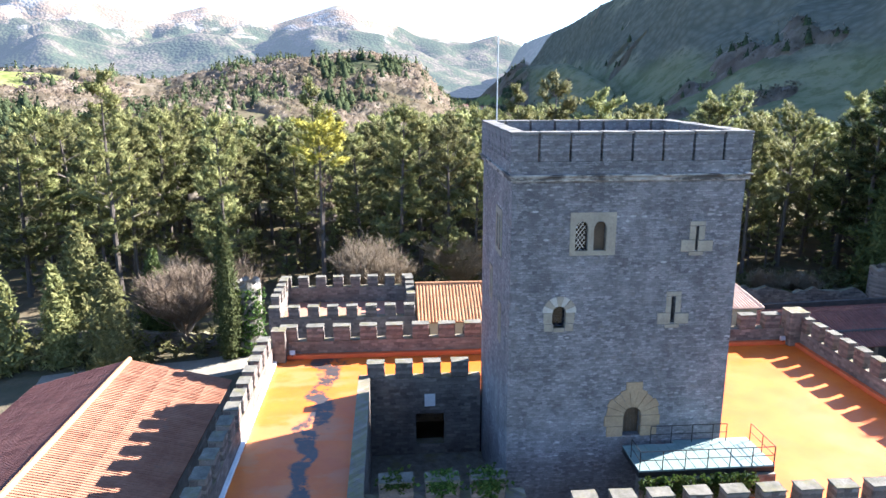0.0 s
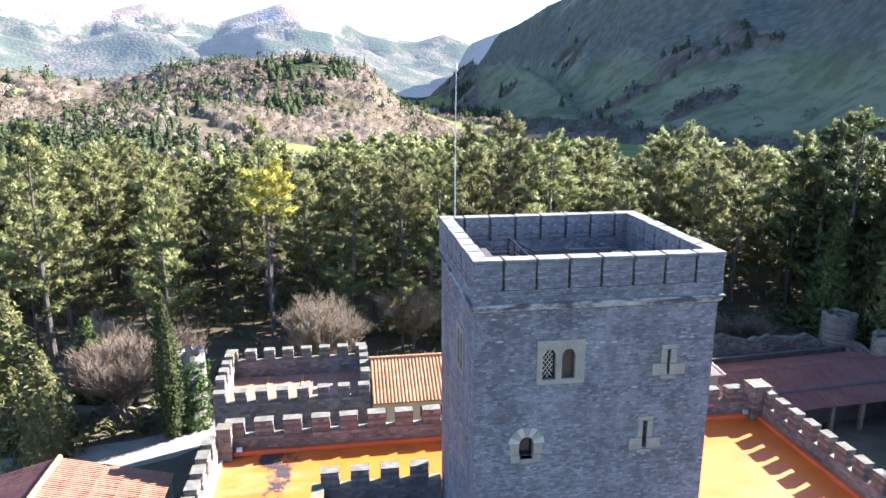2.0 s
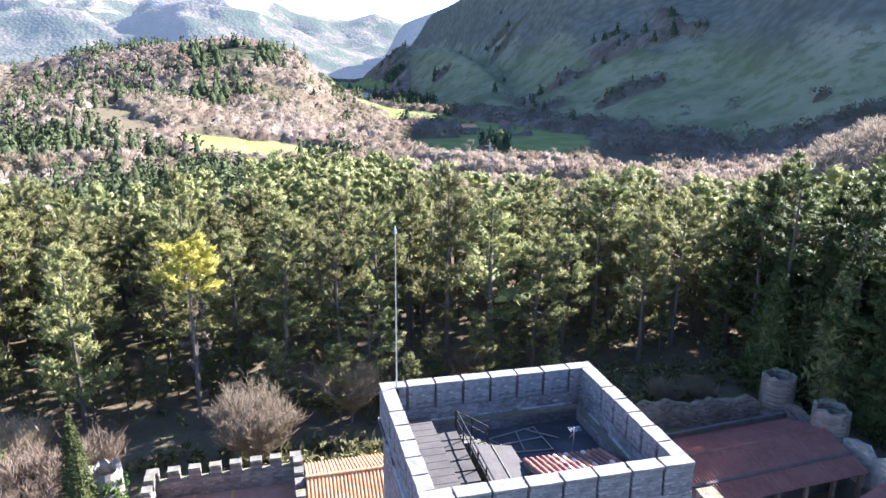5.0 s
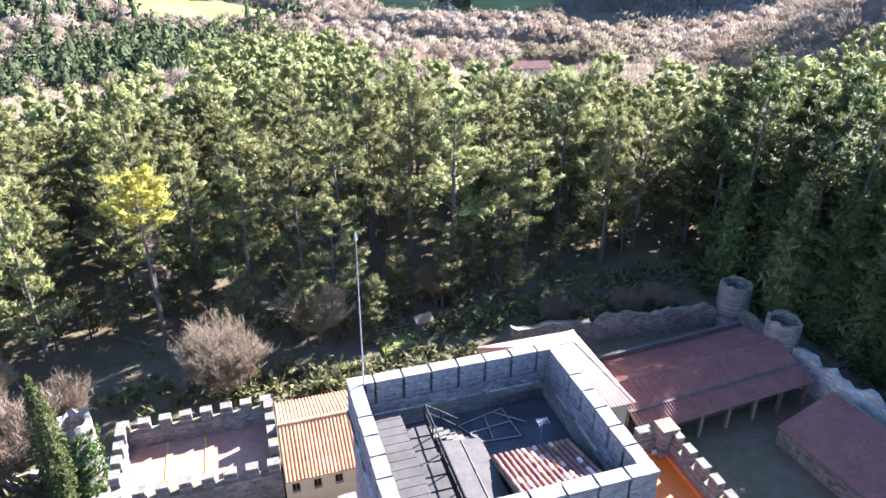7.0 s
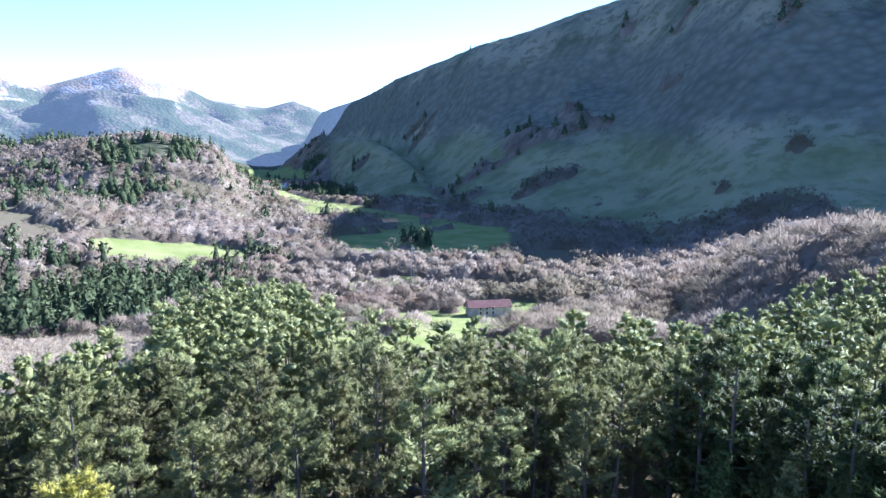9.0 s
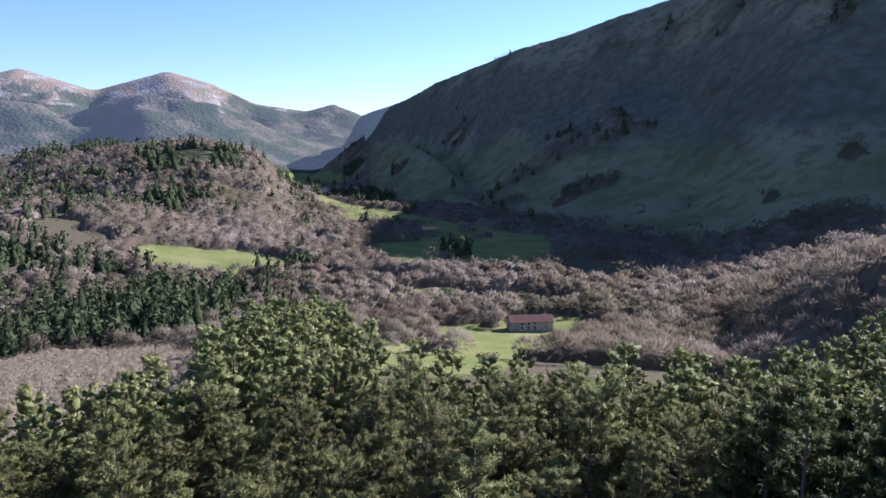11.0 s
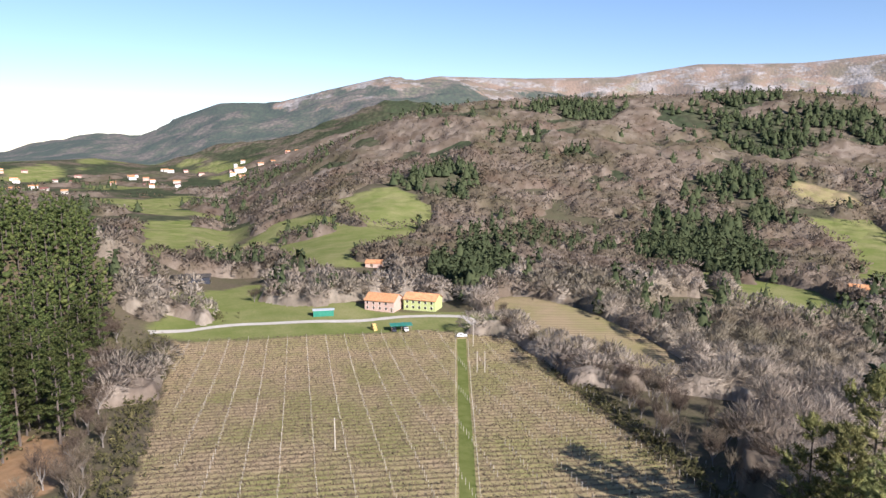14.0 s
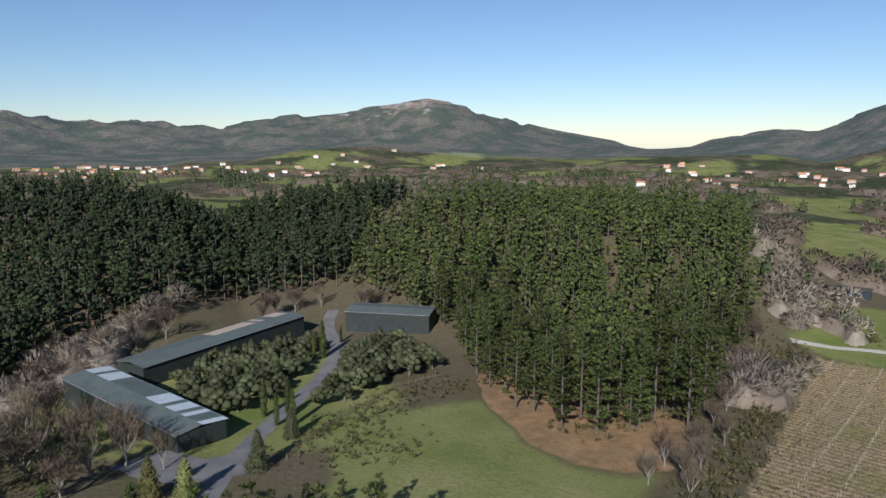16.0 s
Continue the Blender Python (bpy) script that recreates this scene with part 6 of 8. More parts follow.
def woods():
    rng = np.random.default_rng(5)
    taken = [(-15.6, 88.0), (-15.3, 84), (-13.0, 84.5), (-15, 81)]

    def clear(x, y):
        return all(math.hypot(x - a, y - b) > 2.5 for a, b in taken)

    # the pine wood behind the castle
    spots = [p for p in scatter(NORTH_WOOD, 7.3, rng, clear) if p[1] < 108 and rng.random() < 0.88] + [p for p in scatter(NORTH_WOOD, 6.3, rng, clear) if p[1] >= 108]
    spots.sort(key=lambda p: min(math.hypot(p[0] - 10, (p[1] - 60)), 30 + math.hypot(p[0] + 85, p[1] - 105)))
    far = []
    for i, (x, y) in enumerate(spots):
        s, tall = rng.uniform(0.66, 1.2), rng.uniform(0.82, 1.2)
        if y < 104 and x > -60:
            s = max(s, 0.84) * 1.08
        elif y > 112:
            s, tall = 0.45 + 0.5 * s, 0.6 + 0.4 * tall
        if i < 185:
            plant("pine_tree", PINES[i % 5], stand(x, y, rng.uniform(0, 360), s, 0.1, tall, rng.uniform(-2, 2)), "tall green pine with a bare lower trunk in the wood", group="pines behind the castle")
        else:
            far.append((x, y, ground_z(x, y) - 0.1, rng.uniform(0, 6.28), s, tall, i % 3))
    # young trees along the wood's lower edge
    for i in range(46):
        q = i / 45
        x, y = -64 + 126 * q + rng.uniform(-2, 2), (91 + 3 * math.sin(9 * q)) + rng.uniform(-3, 7) + 5 * smooth(0.55, 0.9, q)
        if clear(x, y):
            plant("young_pine", PINES[(2, 4, 0)[i % 3]], stand(x, y, 67 * i, rng.uniform(0.28, 0.52), 0.1, 1.0), "young green pine at the lower edge of the wood", group="young pines behind the castle")
    joined_wood("pine_wood", far, THIN, "dense green pine wood on the slope", [M_BARK, M_PINE])
    # the dark plantation beside the vines
    spots = scatter(PLANTATION, 7.4, rng)
    rim = [(-150, -58), (-158, -86), (-172, -108), (-190, -128), (-205, -146), (-163, -48), (-176, -38), (-199, -42), (-222, -46), (-250, -54)]
    spots.sort(key=lambda p: min(math.hypot(p[0] - a, p[1] - b) for a, b in rim))
    far = []
    for i, (x, y) in enumerate(spots):
        s, tall = rng.uniform(0.7, 1.12), rng.uniform(0.86, 1.08)
        if i < 120:
            plant("plantation_pine", DARKS[i % 3], stand(x, y, rng.uniform(0, 360), s, 0.1, tall), "straight dark green plantation pine beside the meadow", group="plantation pines")
        else:
            far.append((x, y, ground_z(x, y) - 0.1, rng.uniform(0, 6.28), s, tall, i % 2))
    joined_wood("pine_plantation", far, THIN_DARK, "dense dark green pine plantation", [M_BARK, M_DARKPINE])
    far = []
    spots = scatter(SOUTH_WOOD, 7.2, rng)
    for i, (x, y) in enumerate(spots):
        far.append((x, y, ground_z(x, y) - 0.1, rng.uniform(0, 6.28), rng.uniform(0.85, 1.1), rng.uniform(0.9, 1.08), i % 2))
    joined_wood("fir_wood", far, THIN_FIR, "deep blackish green fir wood behind the halls", [M_BARK, M_FIR])
    # the yellowing pine
    y = plant("yellow_pine", pine_meshes(99, 22.6, 0.74, 3.2, 14, M_YELLOW, cone=0.3, pad=1.0), stand(-15.6, 88), "slender pine with a bright yellow top behind the castle")
    dead = pine_meshes(98, 16, 0.3, 2.0, 9, M_TWIG, pad=0.3)
    for me in dead:
        o = new("dead_crown", me)
        o.parent = y


woods()


# ---- far woods, joined ----
def dome_mesh(seed, w, h, mat, n=40, size=1.3, wide=0.5):
    """A far leafless crown: an uneven rounded mass of fine twigs, with sprays loosening its outline."""
    rng = np.random.default_rng(seed)
    bm = bmesh.new()
    bmesh.ops.create_icosphere(bm, subdivisions=2, radius=1.0) if n > 200 else bmesh.ops.create_icosphere(bm, subdivisions=1, radius=1.0)
    bmesh.ops.delete(bm, geom=[v for v in bm.verts if v.co.z < -0.3], context="VERTS")
    v = np.array([tuple(q.co) for q in bm.verts])
    f = [tuple(q.index for q in p.verts) for p in bm.faces]
    bm.free()
    box_ = np.array([w / 2, w / 2, h / 2])
    v = v * (1 + rng.uniform(-0.2, 0.2, (len(v), 1))) * box_ * 0.86 + [0, 0, h * 0.4]
    d = rng.normal(0, 1, (n, 3))
    d[:, 2] = np.abs(d[:, 2]) * 1.15
    d /= np.linalg.norm(d, axis=1, keepdims=True)
    c = d * box_ * rng.uniform(0.82, 1.02, (n, 1)) + [0, 0, h * 0.4]
    sv, sf = sprays(rng, c, d + [0, 0, 0.3], np.full(n, size), 1, wide, 0.5, 0.3)
    f += [tuple(int(i) + len(v) for i in q) for q in sf]
    nn = unit(np.vstack([v - [0, 0, h * 0.2], np.repeat(d, 4, axis=0) * box_.mean()]) / box_)
    return array_mesh("crown", np.vstack([v, sv]), f, mat, nn)


def cone_mesh(seed, w, h, mat, n=30):
    """A far conifer: sprays laid round a narrowing stem, over a dark core."""
    rng = np.random.default_rng(seed)
    t = rng.uniform(0.15, 1.0, n) ** 0.8
    a = rng.uniform(0, 2 * math.pi, n)
    rad = w / 2 * (1 - t) ** 0.5 * rng.uniform(0.6, 1.1, n) + 0.1
    c = np.stack([rad * np.cos(a), rad * np.sin(a), t * h], 1)
    d = np.stack([np.cos(a), np.sin(a), 0.4 + t], 1)
    sv, sf = sprays(rng, c, d, np.full(n, 0.2 * w + 0.5), 1, 0.6, 0.2, 0.4)
    k = 6
    core = [(w * 0.36 * math.cos(q * 2 * math.pi / k), w * 0.36 * math.sin(q * 2 * math.pi / k), h * 0.12) for q in range(k)] + [(0, 0, h)]
    f = [(q, (q + 1) % k, k) for q in range(k)] + [tuple(int(i) + k + 1 for i in q) for q in sf]
    nn = unit(np.array([(math.cos(q * 2 * math.pi / k), math.sin(q * 2 * math.pi / k), 0.3) for q in range(k)] + [(0, 0, 1)]))
    nd = unit(d + rng.normal(0, 0.25, d.shape))
    return array_mesh("crown", np.vstack([np.array(core), sv]), f, mat, np.vstack([nn, np.repeat(nd, 4, axis=0)]))


def bare_canopy(name):
    """The massed twigs of a leafless wood: tone by crown and by stretch of hill, with the grain of fine branches."""
    s = Shader(name)
    at = s.n.new("ShaderNodeAttribute")
    at.attribute_name = "crown"
    # tones past 1 paint in the light that near twigs let through
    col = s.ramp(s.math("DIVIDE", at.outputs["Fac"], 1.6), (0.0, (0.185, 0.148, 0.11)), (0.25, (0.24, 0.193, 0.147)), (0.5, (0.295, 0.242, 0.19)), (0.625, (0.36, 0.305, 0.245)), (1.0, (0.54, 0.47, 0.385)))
    col = s.mix(s.ramp(s.noise(0.009, 6, 0.65), (0.45, 0.0), (0.66, 0.75)), col, (0.135, 0.125, 0.065))
    col = s.mix(s.ramp(s.noise(0.016, 5, 0.65), (0.5, 0.0), (0.68, 0.6)), col, (0.16, 0.105, 0.075))
    col = s.mix(s.ramp(s.noise((0.5, 0.5, 0.3), 5, 0.7), (0.38, 0.2), (0.56, 0.0)), col, (0.085, 0.07, 0.055))
    s.done(col, 0.95, bump=s.noise((0.9, 0.9, 0.45), 6, 0.75), depth=0.5, spec=0.0)
    tr = s.n.new("ShaderNodeBsdfTranslucent")
    s.put(tr.inputs["Color"], col)
    mx = s.n.new("ShaderNodeMixShader")
    mx.inputs[0].default_value = 0.45
    s.l.new(s.bsdf.outputs[0], mx.inputs[1])
    s.l.new(tr.outputs[0], mx.inputs[2])
    s.l.new(mx.outputs[0], s.n["Material Output"].inputs["Surface"])
    return s.mat


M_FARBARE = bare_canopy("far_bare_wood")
M_SAPLING = foliage("bare_saplings", (0.20, 0.153, 0.11), (0.245, 0.19, 0.138), (0.28, 0.22, 0.165), 0.3, 0.03, 0.3, 0.0, 0.2)
M_FARPINE = foliage("far_pine_wood", (0.034, 0.044, 0.024), (0.055, 0.068, 0.034), (0.085, 0.096, 0.046), 0.15, 0.012, 0.4, 0.0)


def hill_cover(x, y):
    """Where the hills carry leafless wood, and where conifers."""
    azd = np.degrees(np.arctan2(x - CX, y - CY))
    rr = np.hypot(x - CX, y - CY)
    g, t, o = cover(x, y)
    wild = fbm(x / 90, y / 90, 4, 51)
    mix = fbm(x / 150 + 40, y / 150, 4, 61)
    standing = np.zeros(np.shape(x), bool)
    wx, wy = x + 36 * (fbm(x / 40, y / 40, 3, 37) - 0.5), y + 36 * (fbm(x / 40 + 5, y / 40, 3, 38) - 0.5)
    for p in STANDS + WEST_STANDS:
        standing |= in_polygon(wx, wy, p)
    shut = in_polygon(x, y, NORTH_WOOD) | in_polygon(x, y, PLANTATION) | in_polygon(x, y, SOUTH_WOOD) | (t > 0.3) | (in_ellipse(x, y, (-150, -170, 90, 62, 55)) < 1)
    shut |= (rr < 430) & (azd > -115) & (azd < -86) & (wild < 0.54)
    shut |= (g > 0.3) & (wild < 0.66)
    shut |= (azd < -97) & (rr > 480) & (wild < 0.45)
    shut |= in_ellipse(x, y, (-306, 54, 34, 36, 0)) < 1
    # gaps, bracken and rides in the woods
    shut |= (rr > 330) & (fbm(x / 33 + 11, y / 33, 4, 71) < 0.36)
    heath = heathland(x, y)
    shut |= (heath > 0.5) & (wild < 0.64)
    near = rr < 215
    shut |= near & ~((azd > -58) & (azd < -18) & (y > 104))
    for (x0, y0), (x1, y1) in HEDGES:
        L = math.hypot(x1 - x0, y1 - y0)
        q = np.clip(((x - x0) * (x1 - x0) + (y - y0) * (y1 - y0)) / L**2, 0, 1)
        shut &= np.hypot(x - x0 - q * (x1 - x0), y - y0 - q * (y1 - y0)) > 3.0 + 4.0 * (wild > 0.52)
    for px, py in LONE:
        shut &= np.hypot(x - px, y - py) > 4.5 + 5 * hash2(px, py, 3)
    plots = in_polygon(x, y, STAND_PLOTS[0]) | in_polygon(x, y, STAND_PLOTS[1])
    shut &= ~plots
    conifer = ~shut & ~in_polygon(x, y, THICKET) & (~near | plots) & (standing | plots | ((mix > np.where(azd < -95, 0.68, 0.66)) & (rr > 460) & (heath < 0.5)))
    return ~shut & ~conifer & ~in_polygon(x, y, THICKET), conifer, wild


def crowns(x, y, cell, seed):
    """Rounded tree crowns shoulder to shoulder: height from 0 to 1, and a tone for each."""
    best, tone = np.zeros(np.shape(x)), np.zeros(np.shape(x))
    ix, iy = np.floor(x / cell), np.floor(y / cell)
    for i in (-1, 0, 1):
        for j in (-1, 0, 1):
            a, b = ix + i, iy + j
            px, py = (a + 0.15 + 0.7 * hash2(a, b, seed)) * cell, (b + 0.15 + 0.7 * hash2(a, b, seed + 5)) * cell
            rad = cell * (0.55 + 0.35 * hash2(a, b, seed + 9))
            h = (0.55 + 0.45 * hash2(a, b, seed + 2)) * np.sqrt(np.clip(1 - ((x - px)**2 + (y - py)**2) / rad**2, 0, 1))
            win = h > best
            best = np.where(win, h, best)
            tone = np.where(win, hash2(a, b, seed + 13), tone)
    return best, tone


CROWN = 9.2


def leafless_wood():
    rng = np.random.default_rng(8)
    az = np.radians(np.arange(-172, 54, 0.27))
    rr = np.concatenate([np.arange(96, 216, 1.8), np.geomspace(216, 1950, 330)])
    a, r = np.meshgrid(az, rr)
    r = r * (1 + rng.uniform(-0.003, 0.003, r.shape))
    x, y = CX + r * np.sin(a), CY + r * np.cos(a)
    on, _, wild = hill_cover(x, y)
    h, tone = crowns(x, y, CROWN, 3)
    deep = on.astype(float)
    for _ in range(3):
        deep = (deep + np.roll(deep, 1, 0) + np.roll(deep, -1, 0) + np.roll(deep, 1, 1) + np.roll(deep, -1, 1)) / 5
    deep = smooth(0.45, 1.0, deep)
    tops = 3.6 + 8.0 * h * (0.75 + 0.5 * wild)
    z = land(x, y) - 0.5 + np.where(on, (np.where(r < 380, 0.62, 0.9) * tops - 0.9 + rng.normal(0, 0.1, h.shape)) * deep, 0)
    n, k = r.shape
    i, j = np.meshgrid(np.arange(n - 1), np.arange(k - 1), indexing="ij")
    q = np.stack([i * k + j, (i + 1) * k + j, (i + 1) * k + j + 1, i * k + j + 1], -1).reshape(-1, 4)
    q = q[on.ravel()[q].any(1)]
    used = np.unique(q)
    back = np.full(n * k, -1)
    back[used] = np.arange(len(used))
    v = np.stack([x.ravel(), y.ravel(), z.ravel()], 1)[used]
    # near western crowns coloured paler, as if light came through them
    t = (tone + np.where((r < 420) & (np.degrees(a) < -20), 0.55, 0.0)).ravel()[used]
    f = back[q].tolist()
    # fans of fine branches that make up the nearer crowns
    cx, cy = np.meshgrid(np.arange(-230, 90), np.arange(-190, 230))
    cx, cy = cx.ravel().astype(float), cy.ravel().astype(float)
    px, py = (cx + 0.15 + 0.7 * hash2(cx, cy, 3)) * CROWN, (cy + 0.15 + 0.7 * hash2(cx, cy, 8)) * CROWN
    pr = np.hypot(px - CX, py - CY)
    paz = np.degrees(np.arctan2(px - CX, py - CY))
    ok = (pr > 96) & (pr < 1700) & (paz < 53) & ((pr < 950) | (hash2(cx, cy, 21) < 0.5))
    cx, cy, px, py, pr = cx[ok], cy[ok], px[ok], py[ok], pr[ok]
    won, _, wl = hill_cover(px, py)
    cx, cy, px, py, pr, wl = cx[won], cy[won], px[won], py[won], pr[won], wl[won]
    rad = CROWN * (0.55 + 0.35 * hash2(cx, cy, 12)) * 0.95
    top = 3.6 + 8.0 * (0.55 + 0.45 * hash2(cx, cy, 5)) * (0.75 + 0.5 * wl)
    count = np.where(pr < 330, 330, np.where(pr < 450, 150, np.where(pr < 950, 26, 6)))
    own = np.repeat(np.arange(len(px)), count)
    m = len(own)
    d = rng.normal(0, 1, (m, 3))
    d[:, 2] = np.abs(d[:, 2]) * 1.1 + 0.05
    d /= np.linalg.norm(d, axis=1, keepdims=True)
    reach = np.stack([rad, rad, top * 0.62], 1)[own] * d
    base = np.stack([px, py, land(px, py) - 0.5 + top * 0.38], 1)[own]
    c0, c1 = base + reach * rng.uniform(0.58, 0.82, (m, 1)), base + reach * rng.uniform(0.9, 1.12, (m, 1)) + rng.normal(0, 0.25, (m, 3))
    grow = rng.normal(0, 1, (m, 3)) + [0, 0, 0.5]
    grow = unit(grow - d * (grow * d).sum(1, keepdims=True))
    c1 = c0 + (unit(reach) + grow * rng.uniform(0.35, 0.9, (m, 1))) * (np.linalg.norm(c1 - c0, axis=1, keepdims=True))
    side = np.cross(d, grow)
    w = (np.clip(np.where(pr < 330, pr * 0.00055, pr * 0.0009), 0.07, 1.3)[own] * rng.uniform(0.6, 1.3, m))[:, None] * side
    tv = np.stack([c0 - w * 0.5, c0 * 0.45 + c1 * 0.55 - w, c1, c0 * 0.4 + c1 * 0.6 + w], 1).reshape(-1, 3)
    f += (np.arange(m * 4).reshape(-1, 4) + len(v)).tolist()
    # near twigs get painted light in their tone, most in the west
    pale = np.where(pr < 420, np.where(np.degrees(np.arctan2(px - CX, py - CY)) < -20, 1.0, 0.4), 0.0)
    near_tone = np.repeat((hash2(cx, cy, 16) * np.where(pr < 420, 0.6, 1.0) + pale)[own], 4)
    me = array_mesh("bare_woodland", np.vstack([v, tv]), f, M_FARBARE)
    nn = np.empty(len(me.vertices) * 3)
    me.vertices.foreach_get("normal", nn)
    nn = nn.reshape(-1, 3)
    nn[len(v):] = np.repeat(unit(d + rng.normal(0, 0.2, d.shape) + [0, 0, 0.2]), 4, axis=0)
    smooth_mesh(me)
    me.normals_split_custom_set_from_vertices(nn.tolist())
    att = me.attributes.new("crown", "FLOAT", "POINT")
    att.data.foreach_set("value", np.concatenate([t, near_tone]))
    tagged(new("bare_woodland", me), "brown-grey leafless winter woodland on the hills", "trees", kind="stuff")


def far_woods():
    rng = np.random.default_rng(8)
    pine_kinds = [(cone_mesh(40 + i, 9.0, 14.0, M_FARPINE, 30),) for i in range(4)]
    pine_far = [(cone_mesh(50 + i, 14.0, 15.0, M_FARPINE, 16),) for i in range(3)]
    saplings = [(dome_mesh(70 + i, 6.6, 6.2, M_SAPLING, 40, 1.3, 0.14),) for i in range(3)]
    pine, young = [], []
    for r0, r1, step, lo in ((150, 620, 6.6, 0), (620, 1750, 12.0, 4)):
        r = r0
        while r < r1:
            n = int(math.radians(230) * r / step)
            az = np.radians(-172 + 226 * (np.arange(n) + rng.uniform(-0.5, 0.5, n)) / n)
            rr = r + rng.uniform(-0.5, 0.5, n) * step
            x, y = CX + rr * np.sin(az), CY + rr * np.cos(az)
            z = land(x, y)
            bare, conifer, wild = hill_cover(x, y)
            # single conifers scattered through the leafless woods
            conifer = conifer | (bare & (rr > 300) & ((np.degrees(az) < 3) | (rr > 700)) & (hash2(np.round(x), np.round(y), 91) < 0.015 + 0.22 * smooth(0.54, 0.64, wild) + 0.3 * in_polygon(x, y, MIXED)))
            for i in np.nonzero(conifer)[0]:
                pine.append((x[i], y[i], z[i] - 0.3, rng.uniform(0, 6.28), rng.uniform(0.65, 1.2), rng.uniform(0.8, 1.2), lo + int(rng.integers(0, 3))))
            r += step
    for gx in np.arange(-145, -10, 3.2):
        for gy in np.arange(125, 320, 3.2):
            px, py = gx + rng.uniform(-0.9, 0.9), gy + rng.uniform(-0.9, 0.9)
            if in_polygon(px, py, THICKET) and not in_polygon(px, py, NORTH_WOOD):
                young.append((px, py, ground_z(px, py) - 0.2, rng.uniform(0, 6.28), rng.uniform(0.95, 1.05), rng.uniform(0.95, 1.05), int(rng.integers(0, 3))))
    joined_wood("sapling_thicket", young, saplings, "even beige thicket of leafless young trees", [M_SAPLING])
    joined_wood("conifer_stands", pine, pine_kinds + pine_far, "dark green conifer stands on the hills", [M_FARPINE])


leafless_wood()
far_woods()


landing()


def ivy_on(x, y, r, z0, z1, seed, a0, a1):
    rng = np.random.default_rng(seed)
    n = 520
    a, z = np.radians(rng.uniform(a0, a1, n)), z0 + (z1 - z0) * rng.uniform(0, 1, n) ** 1.3
    d = np.stack([np.sin(a), np.cos(a), np.full(n, -0.1)], 1)
    c = d * (r + 0.1 + np.abs(rng.normal(0, 0.15, n)))[:, None] + np.stack([np.zeros(n), np.zeros(n), z + 0.1], 1)
    v, f = sprays(rng, c, d, np.full(n, 0.3), 4, 0.8, 0.0)
    o = new("ivy", array_mesh("ivy", v, f, M_IVY))
    o.matrix_world = pose(x, y, 0)
    tagged(o, "green ivy climbing the broken round turret", "ivy")


ivy_on(-20.4, 68.6, 1.6, -2.0, 5.6, 5, 90, 270)


def merlon_ivy():
    rng = np.random.default_rng(44)
    for u, drop, n in ((-6.09, 0.5, 90), (-3.77, 0.9, 170), (-1.45, 1.2, 300)):
        c = np.stack([rng.normal(0, 0.42, n), rng.normal(0, 0.3, n), -np.abs(rng.normal(0, 0.4, n)) * drop], 1)
        c[:, 1] = np.where(c[:, 2] < -0.15, -0.45 + rng.normal(0, 0.05, n), c[:, 1])
        v, f = sprays(rng, c, np.tile([0, -0.6, 0.6], (n, 1)), np.full(n, 0.16), 5, 0.8, -0.1)
        o = new("ivy", array_mesh("ivy", v, f, M_IVY))
        o.matrix_world = spot(u, -3.45, 6.72)
        tagged(o, "tuft of green ivy and moss over a court merlon", "ivy")


def with_core(v, f, rings, k=8):
    """Adds the dense inner mass of a conifer below its shoots."""
    base = len(v)
    ring = [(r * math.cos(a * 2 * math.pi / k), r * math.sin(a * 2 * math.pi / k), z) for r, z in rings for a in range(k)]
    g = [(base + i * k + a, base + i * k + (a + 1) % k, base + (i + 1) * k + (a + 1) % k, base + (i + 1) * k + a) for i in range(len(rings) - 1) for a in range(k)]
    return np.vstack([v, np.array(ring)]), [tuple(int(i) for i in q) for q in f] + g


def cypress_meshes(seed, h, w, mat, n=900, size=0.45):
    rng = np.random.default_rng(seed)
    t = rng.uniform(0, 1, n)
    a = rng.uniform(0, 2 * math.pi, n)
    rad = w / 2 * np.sin(np.pi * np.clip(t * 0.93 + 0.07, 0, 1) ** 0.75) ** 0.8 * rng.uniform(0.75, 1.08, n)
    c = np.stack([rad * np.cos(a), rad * np.sin(a), 0.3 + t * (h - 0.4)], 1)
    d = np.stack([np.cos(a) * 0.5, np.sin(a) * 0.5, np.full(n, 1.2)], 1)
    v, f = sprays(rng, c, d, np.full(n, size), 3, 0.4, 0.6)
    v, f = with_core(v, f, [(w * 0.38 * math.sin(math.pi * (q * 0.93 + 0.07) ** 0.75) ** 0.8, 0.3 + q * (h - 0.4)) for q in (0, 0.2, 0.45, 0.7, 0.97)])
    tv, tf = [], []
    tube(tv, tf, [(0, 0, -0.2), (0, 0, h * 0.5), (0, 0, h * 0.9)], [0.18, 0.12, 0.03], 6)
    return array_mesh("trunk", tv, tf, M_BARK), array_mesh("crown", v, f, mat)


